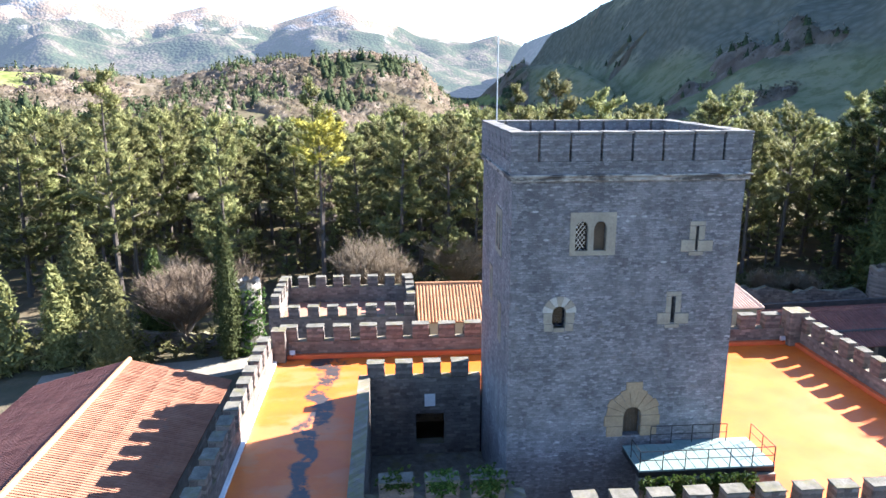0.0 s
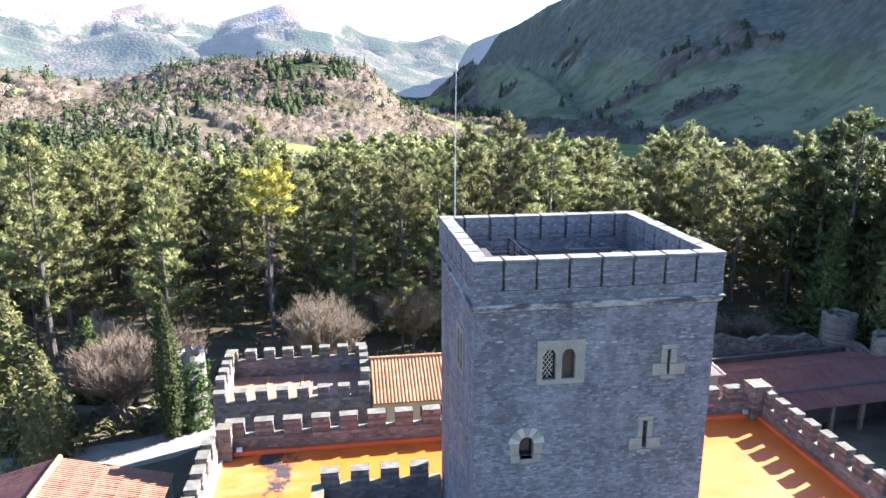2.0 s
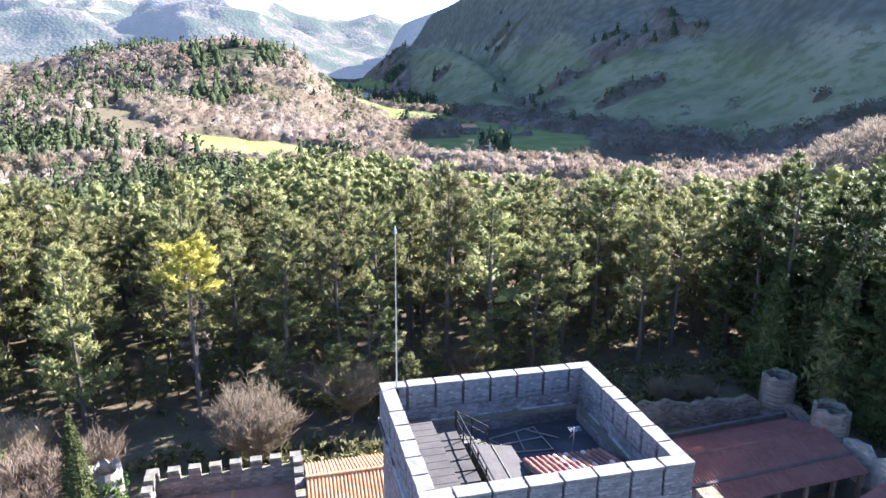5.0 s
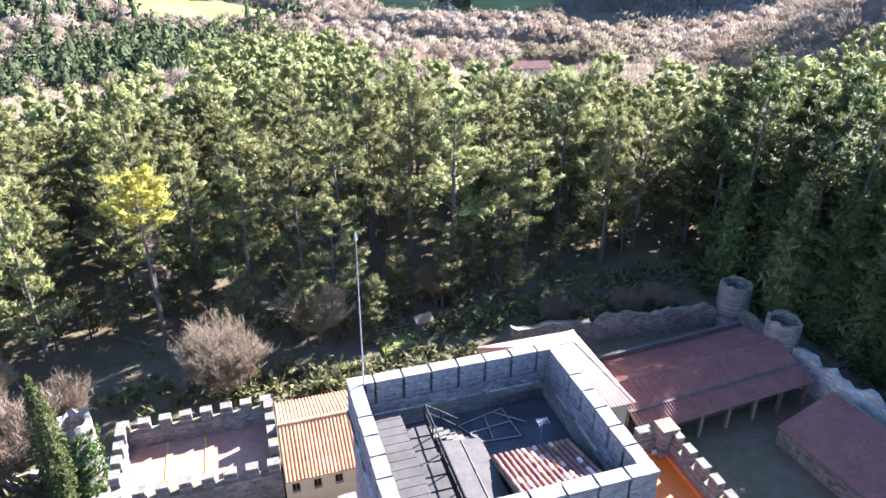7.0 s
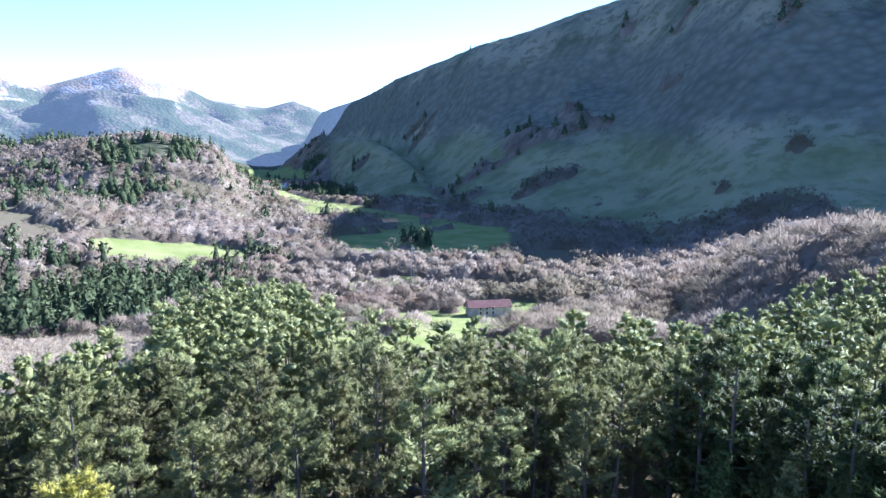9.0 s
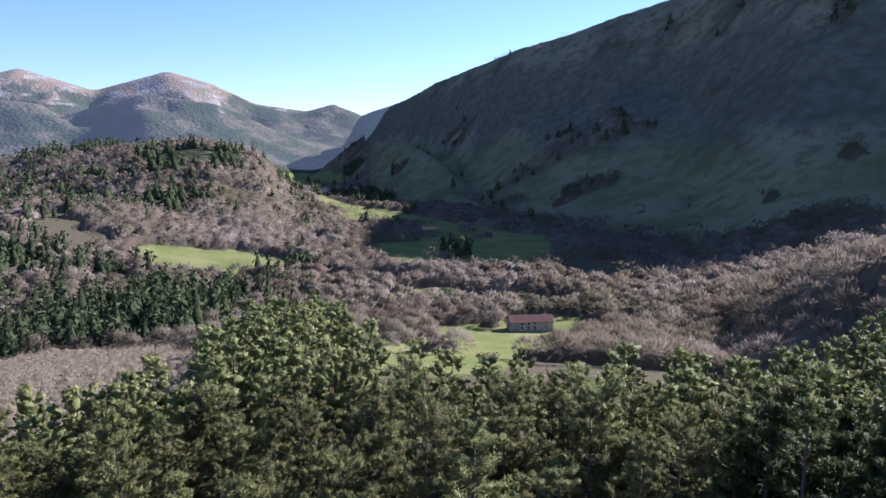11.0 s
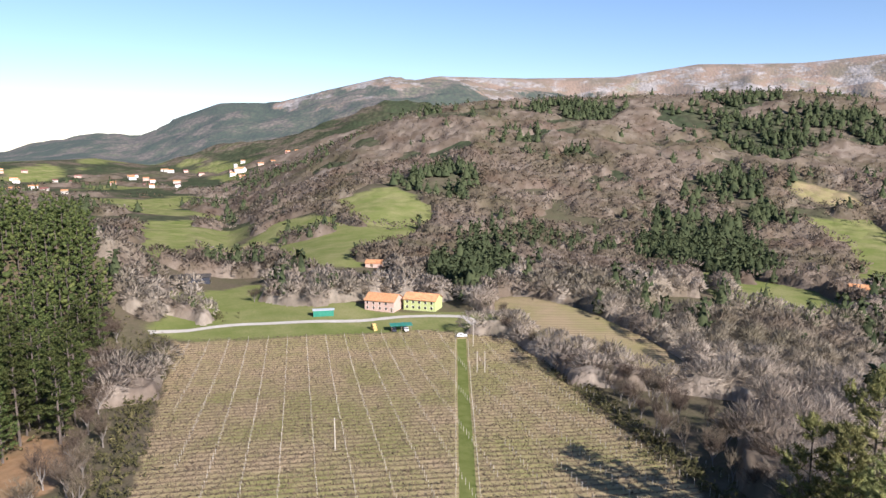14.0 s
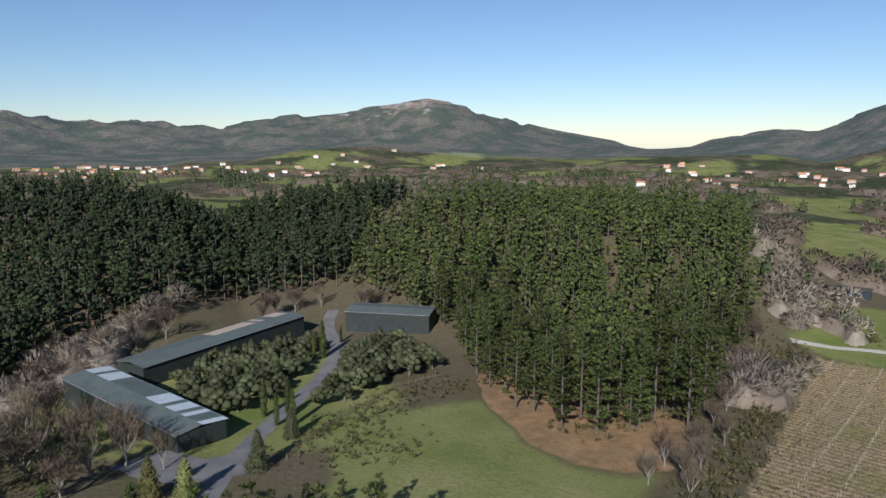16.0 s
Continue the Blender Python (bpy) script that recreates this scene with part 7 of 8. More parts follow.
def fir_meshes(seed, h, w, mat, n=1100, size=0.6):
    rng = np.random.default_rng(seed)
    t = rng.uniform(0, 1, n) ** 1.2
    a = rng.uniform(0, 2 * math.pi, n)
    lobes = 1 + 0.18 * np.sin(a * 5 + t * 22)
    rad = w / 2 * (1 - t) ** 0.75 * lobes * rng.uniform(0.55, 1.08, n)
    c = np.stack([rad * np.cos(a), rad * np.sin(a), 0.4 + t * (h - 0.5)], 1)
    d = np.stack([np.cos(a), np.sin(a), 0.2 + t], 1)
    v, f = sprays(rng, c, d, np.full(n, size), 3, 0.4, 0.1)
    v, f = with_core(v, f, [(w * 0.34 * (1 - q) ** 0.75, 0.3 + q * h) for q in (0, 0.15, 0.4, 0.7, 0.97)])
    tv, tf = [], []
    tube(tv, tf, [(0, 0, -0.2), (0, 0, h * 0.5), (0, 0, h * 0.97)], [0.02 * h, 0.012 * h, 0.02], 6)
    return array_mesh("trunk", tv, tf, M_BARK), array_mesh("crown", v, f, mat)


def olive_meshes(seed, h, w):
    """A rounded olive: short stem, forking limbs and leafy tufts."""
    rng = np.random.default_rng(seed)
    tv, tf, cen = [], [], []
    tube(tv, tf, [(0, 0, -0.2), (0.1, 0, h * 0.3)], [0.2, 0.14], 6)
    for i in range(14):
        a = i * 2.4 + rng.uniform(-0.4, 0.4)
        q = math.sqrt((i + 0.5) / 14)
        e = Vector((math.cos(a) * w * 0.36 * q, math.sin(a) * w * 0.36 * q, h * (0.84 - 0.42 * q * q + rng.uniform(-0.08, 0.06))))
        if i % 2:
            tube(tv, tf, [(0.1, 0, h * 0.28), e], [0.09, 0.03], 4)
        cen.append(tuple(e))
    cen = np.array(cen)
    v, f, nn = boughs(rng, cen, cen * [1, 1, 0] + [0.01, 0, 0.6], np.full(len(cen), w * 0.19) * rng.uniform(0.8, 1.2, len(cen)), 0.9, 40, 0.4, wide=0.3, core=0.78)
    return array_mesh("trunk", tv, tf, M_GREYBARK), array_mesh("crown", v, f, M_OLIVE, nn)


def castle_trees():
    cy = cypress_meshes(1, 14.5, 2.6, M_CYPRESS, 2000, 0.3)
    plant("cypress", cy, stand(-21.6, 66.2), "tall dark green columnar cypress beside the turret")
    firs = [fir_meshes(3 + i, 11, w, m, 1000) for i, (w, m) in enumerate(((4.2, M_PINE), (5.2, M_DARKPINE), (6.8, M_PINE)))]
    tall = [fir_meshes(13 + i, 25, w, M_CYPRESS, 2400, 0.75) for i, w in enumerate((8.0, 9.5))]
    for i, (x, y, s, k) in enumerate(((-43.5, 63.5, 1.3, 0), (-38, 65, 0.95, 0), (-32, 63.5, 0.98, 2), (-52, 70, 1.3, 2), (-40, 74, 1.15, 2), (-31.5, 73, 0.9, 1), (-58, 58, 1.2, 1))):
        plant("garden_conifer", firs[k], stand(x, y, 40 * i, s), "bushy green garden conifer below the castle", group="garden conifers")
    for i, (x, y, s) in enumerate(((64, 70, 1.6), (70, 62, 1.5), (60, 80, 1.7), (67, 76, 1.8), (75, 70, 1.7), (62, 60, 1.3), (74, 52, 1.5), (57, 88, 1.5))):
        plant("shaded_conifer", firs[1 if i % 2 else 0], stand(x, y, 77 * i, s), "dark shaded conifer behind the ruined wall", group="conifers behind the ruined wall")
    for i, (x, y, s) in enumerate(((60.5, 92, 0.86), (61, 84, 0.92), (63, 75, 1.0), (64.5, 66, 0.95), (66, 57, 0.9), (69, 88, 1.05), (71, 79, 1.08), (73, 68, 1.05), (72, 97, 1.0), (79, 84, 1.1), (80, 74, 1.06), (66, 48, 0.9))):
        plant("shaded_conifer", tall[i % 2], stand(x, y, 77 * i, s), "tall dense dark conifer behind the ruined wall", group="conifers behind the ruined wall")
    for i in range(39):
        x, y = 58.5 + 9 * ((i % 13) / 12) + 5.5 * (i // 13), 101 - 64 * ((i % 13) / 12) + 2.0 * (i // 13)
        plant("shaded_conifer", DARKS[i % 3], stand(x, y, 71 * i, 1.08 + 0.12 * (i % 3), 0.1, 1.0), "tall dark conifer shading the farmyard", group="conifers behind the ruined wall")
    # out of view: added to throw shade over the halls and the meadow
    for i, (x, y) in enumerate(((-52, -60), (-46, -68), (-58, -56), (-36, -76), (-64, -48), (-70, -42), (-68, -66), (-73, -63), (-78, -60), (-62, -70), (-84, -57), (-30, -118), (-24, -128), (-34, -108), (-22, -141), (-17, -152), (-28, -134), (-14, -166))):
        plant("unseen_conifer", DARKS[i % 3], stand(x, y, 71 * i, 0.82 if i < 6 else (0.47 if i < 11 else 1.0), 0.1, 1.0), "unseen dark conifer on the slope below the castle, added for shade", group="conifers below the castle")
    big = [bare_meshes(81 + i, 10.5, s, M_TWIG, 1.15, counts=(14, 7, 7, 8), stem=0.16, limb=1.7, up=0.85) for i, s in enumerate((0.8, 0.95))]
    for i, (x, y, s, k) in enumerate(((-8.4, 77.8, 1.2, 0), (1.8, 87, 1.05, 1), (17.5, 92.5, 0.75, 0), (31.0, 83.5, 0.6, 1), (-27, 69.5, 1.2, 1), (-23.5, 75, 0.9, 0), (-33, 80, 0.9, 1), (40, 83, 0.6, 0), (45, 84, 0.55, 1))):
        plant("bare_tree", big[k], stand(x, y, 53 * i, s), "leafless grey-brown tree at the edge of the wood", group="bare trees round the castle", parts=("trunk", "crown"))


castle_trees()


def undergrowth():
    rng = np.random.default_rng(17)
    cen = []
    for x, y, w, n in ((-2, 79, 9, 160), (6, 78, 7, 140), (14, 80, 6, 90), (26, 87, 10, 150), (40, 86, 9, 150), (32, 93, 14, 160), (8, 92, 14, 120), (50, 92, 9, 90), (-16, 80, 7, 50), (-30, 68, 8, 60), (14, 86, 10, 60), (-44, 66, 9, 60), (60, 86, 8, 50), (-25, 71, 5, 40)):
        a, q = rng.uniform(0, 6.28, n), rng.uniform(0, 1, n) ** 0.5
        px, py = x + w * q * np.cos(a), y + w * 0.35 * q * np.sin(a)
        cen.append(np.stack([px, py, land(px, py) + rng.uniform(0.1, 1.6, n)], 1))
    for poly, step, hmax in ((NORTH_WOOD, 2.6, 2.6), (PLANTATION, 5.5, 1.6)):
        pts = np.array([p for p in scatter(poly, step, rng) if p[1] < 190 and rng.uniform() < 0.62])
        cen.append(np.stack([pts[:, 0], pts[:, 1], land(pts[:, 0], pts[:, 1]) + rng.uniform(0.1, hmax, len(pts))], 1))
    cen = np.vstack(cen)
    v, f = sprays(rng, cen, np.tile([0, 0, 0.8], (len(cen), 1)), np.full(len(cen), 0.85), 8, 0.45, 0.5)
    tagged(new("undergrowth", array_mesh("undergrowth", v, f, M_SHRUB)), "brown-green brambles and shrubs below the castle walls", "shrubs", kind="stuff")


undergrowth()

merlon_ivy()


# ---- vineyard, farm and halls west of the castle ----
M_POST = mottled("pale_vine_post", (0.36, 0.33, 0.27), (0.52, 0.48, 0.41), 2, 0.9)
M_VINE = foliage("bare_vines", (0.10, 0.075, 0.05), (0.16, 0.12, 0.08), (0.22, 0.17, 0.11), 0.1, 0.2)
M_PATH = mottled("sandy_path", (0.20, 0.175, 0.135), (0.30, 0.27, 0.215), 0.4, 0.95, 0.01, 3)
M_ROAD = mottled("pale_track", (0.38, 0.35, 0.30), (0.50, 0.47, 0.42), 0.3, 0.95, 0.01, 3)
M_ASPHALT = mottled("grey_drive", (0.12, 0.117, 0.117), (0.20, 0.192, 0.188), 0.2, 0.9, 0.01, 3)
M_HALLROOF = mottled("grey_green_roofing", (0.075, 0.095, 0.088), (0.12, 0.14, 0.13), 0.25, 0.55, 0.0, 2)
M_HALLPANEL = mottled("pale_roof_light", (0.38, 0.43, 0.46), (0.54, 0.58, 0.60), 0.6, 0.35)
M_HALLRUST = mottled("rusty_roof_panel", (0.34, 0.27, 0.21), (0.44, 0.37, 0.30), 0.6, 0.7)
M_HALLWALL = mottled("dark_green_cladding", (0.018, 0.024, 0.022), (0.032, 0.04, 0.037), 0.5, 0.6)
M_PINK = mottled("pink_render", (0.42, 0.29, 0.235), (0.50, 0.375, 0.31), 0.5, 0.9)
M_LIME = mottled("yellow_green_render", (0.36, 0.41, 0.16), (0.43, 0.47, 0.22), 0.5, 0.9)
M_CARWHITE = mottled("white_car_paint", (0.75, 0.75, 0.75), (0.82, 0.82, 0.82), 2, 0.25, spec=0.5)
M_CARDARK = mottled("dark_car_paint", (0.03, 0.035, 0.045), (0.05, 0.055, 0.07), 2, 0.25, spec=0.5)
M_TYRE = mottled("tyre_rubber", (0.02, 0.02, 0.02), (0.035, 0.035, 0.035), 8, 0.8)
M_HAY = mottled("straw", (0.45, 0.30, 0.10), (0.55, 0.40, 0.17), 2, 0.95, 0.02, 12)
M_GREENSHEET = mottled("green_sheeting", (0.02, 0.16, 0.11), (0.04, 0.22, 0.15), 1, 0.5)


def ribbon(name, pts, width, mat, label, category, lift=0.06, step=2.0):
    """A road laid on the land, with a slightly crowned section."""
    P = [Vector((x, y, 0)) for x, y in pts]
    line = []
    for i in range(len(P) - 1):
        a, b, c, d = P[max(0, i - 1)], P[i], P[i + 1], P[min(len(P) - 1, i + 2)]
        n = max(2, int((c - b).length / step))
        for k in range(n):
            t = k / n
            line.append(0.5 * ((2 * b) + (c - a) * t + (2 * a - 5 * b + 4 * c - d) * t * t + (3 * b - a - 3 * c + d) * t**3))
    line.append(P[-1])
    v, f = [], []
    offs = (-0.5, -0.25, 0.0, 0.25, 0.5)
    rnd = random.Random(2)
    for i, p in enumerate(line):
        t = (line[min(i + 1, len(line) - 1)] - line[max(i - 1, 0)]).normalized()
        s = Vector((-t.y, t.x, 0)) * width * (1 + rnd.uniform(-0.05, 0.05))
        for o in offs:
            q = p + s * o
            v.append((q.x, q.y, ground_z(q.x, q.y) + lift * (1.6 - 2 * abs(o))))
    k = len(offs)
    for i in range(len(line) - 1):
        for j in range(k - 1):
            f.append((i * k + j, (i + 1) * k + j, (i + 1) * k + j + 1, i * k + j + 1)[::-1])
    return tagged(mesh_object(name, v, f, mat, smooth_=True), label, category, kind="structure")


def vineyard():
    rng = np.random.default_rng(12)
    t = thing("vineyard", pose(-190, 40, ground_z(-190, 40)), "rows of bare pruned vines on pale wooden posts", "vineyard")
    tv, tf = [], []
    tube(tv, tf, [(0, 0, -0.2), (0, 0, 1.0), (0.01, 0, 1.6)], [0.05, 0.046, 0.04], 5)
    post = array_mesh_simple("post", tv, tf, M_POST)
    near, rest = [], []
    rows = []
    for i, x in enumerate(np.arange(-276, -98, 2.7)):
        ys = np.arange(-60, 120, 0.5)
        # the grass track that cuts the rows runs slightly askew
        track = 74 + (x + 262) * (48 - 74) / 157
        ok = in_polygon(np.full(len(ys), x), ys, VINES) & (np.abs(ys - track) > 2.4)
        for y in np.arange(-60, 120, 7.4):
            if bool(in_polygon(x, y, VINES)) and abs(y - track) > 1.8:
                (near if x > -175 else rest).append((x + rng.uniform(-0.1, 0.1), y + 0.06 * (x + 276) + rng.uniform(-0.12, 0.12)))
        for side in (track - 2.4, track + 2.4):
            if bool(in_polygon(x, side, VINES)):
                (near if x > -175 else rest).append((x, side))
        rows.append((x, ys[ok]))
    rng.shuffle(near)
    for x, y in near[:300]:
        o = new("post", post)
        o.parent = t
        o.matrix_world = Matrix.Translation((x, y, ground_z(x, y))) @ pose(0, 0, 0, rng.uniform(-4, 4), rng.uniform(-4, 4), 0)
    spots = [(x, y, ground_z(x, y), 0.0, 1.0, rng.uniform(0.9, 1.1), 0) for x, y in near[300:] + rest]
    o = joined_wood("far_posts", spots, [(post,)], "", [M_POST])
    if o:
        tagged(o, "pale wooden vine posts in long rows", "posts", kind="stuff")
    cen = []
    for x, ys in rows:
        if len(ys):
            y = ys + rng.uniform(-0.2, 0.2, len(ys))
            cen.append(np.stack([np.full(len(y), x) + rng.normal(0, 0.08, len(y)), y, land(np.full(len(y), x), y) + rng.uniform(0.5, 1.15, len(y))], 1))
    cen = np.vstack(cen)
    v, f = sprays(rng, cen, np.tile([0.0, 0.6, 0.5], (len(cen), 1)), np.full(len(cen), 0.75), 4, 0.22, 0.3)
    tagged(new("vine_rows", array_mesh("vine_rows", v, f, M_VINE)), "low rows of bare brown pruned vines", "vines", kind="stuff")
    # wooden line poles standing in the plot
    for x, y, h in ((-157, 26, 8.0), (-254, 77, 9.5), (-221, 72, 7.5), (-221, 74.6, 7.5)):
        p = thing("line_pole", stand(x, y), "grey wooden power-line pole among the vines", "pole", "line poles")
        tube_part("pole", [([(0, 0, -0.3), (0, 0, h * 0.5), (0, 0, h)], [0.15, 0.13, 0.1])], M_POST, p)
        part("crossarm", boxes((-0.07, 0.07, -0.8, 0.8, h - 0.5, h - 0.35)), M_WOOD, p)


vineyard()
M_TURF = mottled("mown_grass", (0.11, 0.135, 0.035), (0.18, 0.19, 0.065), 0.3, 0.95, 0.02, 6, spec=0.0)
ribbon("track_2", [(-264, 74.3), (-230, 68.7), (-200, 63.7), (-170, 58.8), (-140, 53.8), (-105, 48)], 3.4, M_TURF, "grass track between the vine rows", "track")
ribbon("path_1", [(-16.5, 71), (-20, 66), (-24, 63.5), (-31, 62), (-38, 60)], 5.0, M_PATH, "pale gravel path below the castle wall", "path")
ribbon("track_1", [(-286, -48), (-300, -20), (-301, 5), (-299, 32), (-304, 57), (-299, 80), (-286, 84), (-277, 90)], 4.2, M_ROAD, "pale winding gravel lane past the farmhouse", "road")


def gable_house(name, m, L, W, eave, ridge, walls, roof, label, openings=(), group="", base=-1.0, tile=0.5):
    """A house along its own x, centred, front towards -y; openings (x0, x1, z0, z1) in the front wall."""
    t = thing(name, m, label, "house", group)
    th = 0.4
    part("front_wall", pierced(bmesh.new(), L, base, eave, th, [(o[0] + L / 2, o[1] + L / 2, o[2], o[3]) for o in openings]), walls, t, m=pose(-L / 2, -W / 2, 0))
    part("back_wall", pierced(bmesh.new(), L, base, eave, th, []), walls, t, m=pose(L / 2, W / 2, 0, 0, 0, 180))
    for s in (-1, 1):
        x0 = s * L / 2
        v = [(x0, -W / 2 + th, base), (x0, W / 2 - th, base), (x0, W / 2 - th, eave), (x0, 0, ridge - 0.1), (x0, -W / 2 + th, eave)]
        v += [(x - s * th, y, z) for x, y, z in v]
        f = [(0, 1, 2, 3, 4), (9, 8, 7, 6, 5)] + [(i, i + 5, (i + 1) % 5 + 5, (i + 1) % 5) for i in range(5)]
        mesh_object("gable", v, f, walls, t)
    o = 0.5
    dz = (ridge - eave) / (W / 2) * o
    tile_plane(t, (-L / 2 - o, -W / 2 - o, eave - dz), (L / 2 + o, -W / 2 - o, eave - dz), (L / 2 + o, 0, ridge), (-L / 2 - o, 0, ridge), roof, tile, 0.1)
    tile_plane(t, (L / 2 + o, W / 2 + o, eave - dz), (-L / 2 - o, W / 2 + o, eave - dz), (-L / 2 - o, 0, ridge), (L / 2 + o, 0, ridge), roof, tile, 0.1)
    for a, b, c, d in openings:
        w = part("door" if c < 0.4 else "window", boxes((a, b, -W / 2 + 0.22, -W / 2 + 0.27, c, d)), M_WOOD if c < 0.4 else M_GLASS, t)
        part("frame", boxes((a - 0.1, a, -W / 2 - 0.03, -W / 2 + 0.1, c, d), (b, b + 0.1, -W / 2 - 0.03, -W / 2 + 0.1, c, d), (a - 0.1, b + 0.1, -W / 2 - 0.03, -W / 2 + 0.1, d, d + 0.1)), M_WHITE, w)
    return t


def at(x, y, turn, up=0.0):
    return pose(x, y, ground_z(x, y) + up, 0, 0, turn)


def farm():
    wins = [(-6.4 + 3.1 * i, -5.4 + 3.1 * i, z, z + 1.2) for i in range(4) for z in (0.9, 3.2)]
    gable_house("farmhouse", at(-320, 47.5, 62), 14.5, 11, 5.0, 7.5, M_PINK, M_TILE, "pink rendered farmhouse with a terracotta roof", wins + [(5.6, 6.7, 0.05, 2.2)])
    gable_house("farmhouse", at(-318, 65.5, 62), 15.5, 9.5, 5.2, 7.5, M_LIME, M_TILE, "lime green farmhouse with a terracotta roof", [(-6.6 + 3.0 * i, -5.5 + 3.0 * i, z, z + 1.2) for i in range(5) for z in (0.9, 3.3)])
    gable_house("field_barn", at(-418, 48, 75), 9.5, 7, 2.6, 4.2, M_PINK, M_TILE, "small pink field barn with a tile roof", [(-2, 0, 0.05, 2.2)])
    gable_house("dark_shed", at(-398, -52, 95), 16, 7, 3.4, 4.6, M_CARDARK, M_LEAD, "dark blue shed beside the far hedge", [(-5, -4, 1, 2), (3, 4, 1, 2)])
    s = thing("green_shed", at(-309, 20, 92), "low green sheeted shed with a white roof", "shed")
    part("wall", boxes((-4.5, 4.5, -1.6, 1.6, -0.3, 2.6), bevel=0.05), M_GREENSHEET, s)
    part("roof", boxes((-4.8, 4.8, -1.9, 1.9, 2.6, 2.8), bevel=0.04), M_HALLPANEL, s)
    h = thing("straw_stack", at(-284, 41, 20), "yellow stack of straw bales on the lawn", "straw bales")
    for i, (x, z) in enumerate(((-1.3, 0), (0, 0), (1.3, 0), (-0.65, 0.9), (0.65, 0.9), (0, 1.8))):
        part("bale", rough_block(1.25, 1.6, 0.9, i, 0.06), M_HAY, h, m=pose(x, 0, z))
    c = thing("carport", at(-281, 52, 92), "dark open carport beside the vines", "carport")
    for x in (-4, 0, 4):
        for y in (-2, 2):
            part("post", boxes((x - 0.1, x + 0.1, y - 0.1, y + 0.1, -0.3, 2.5)), M_WOOD, c)
    part("roof", boxes((-4.6, 4.6, -2.6, 2.6, 2.5, 2.65)), M_GREENSHEET, c)
    for i, (x, y, turn, mat, lab) in enumerate(((-267, 75, 80, M_CARWHITE, "white hatchback parked on the grass"), (-280, 49, 5, M_CARDARK, "dark car parked under the carport"), (-280, 54, 3, M_CARWHITE, "pale car parked under the carport"))):
        car(at(x, y, turn), mat, lab)


def car(m, mat, label):
    t = thing("car", m, label, "car", "parked cars")
    bm = bmesh.new()
    prof = [(-2.0, 0.35), (2.0, 0.35), (2.05, 0.75), (1.9, 0.95), (1.0, 1.02), (0.45, 1.45), (-1.2, 1.5), (-1.95, 1.0), (-2.05, 0.7)]
    a = [bm.verts.new((x, -0.82, z)) for x, z in prof]
    b = [bm.verts.new((x, 0.82, z)) for x, z in prof]
    bm.faces.new(a)
    bm.faces.new(b[::-1])
    for i in range(len(prof)):
        j = (i + 1) % len(prof)
        bm.faces.new((a[j], a[i], b[i], b[j]))
    bmesh.ops.bevel(bm, geom=bm.edges[:], offset=0.06, segments=2, affect="EDGES")
    part("body", bm, mat, t)
    part("side_window", boxes((-1.1, 0.4, -0.84, -0.825, 1.05, 1.38), (-1.1, 0.4, 0.825, 0.84, 1.05, 1.38)), M_GLASS, t)
    v = [(1.0, -0.7, 1.06), (1.0, 0.7, 1.06), (0.5, 0.66, 1.44), (0.5, -0.66, 1.44)]
    mesh_object("windscreen", [(x + 0.03, y, z + 0.02) for x, y, z in v] + v, [(0, 1, 2, 3), (7, 6, 5, 4), (0, 4, 5, 1), (1, 5, 6, 2), (2, 6, 7, 3), (3, 7, 4, 0)], M_GLASS, t)
    for x in (-1.25, 1.25):
        for y in (-0.8, 0.8):
            w = tube_part("wheel", [([(x, y - 0.1, 0.32), (x, y + 0.1, 0.32)], 0.32)], M_TYRE, t, sides=12)
            tube_part("rim", [([(x, y - 0.11, 0.32), (x, y + 0.11, 0.32)], 0.18)], M_STEEL, w, sides=10)


farm()


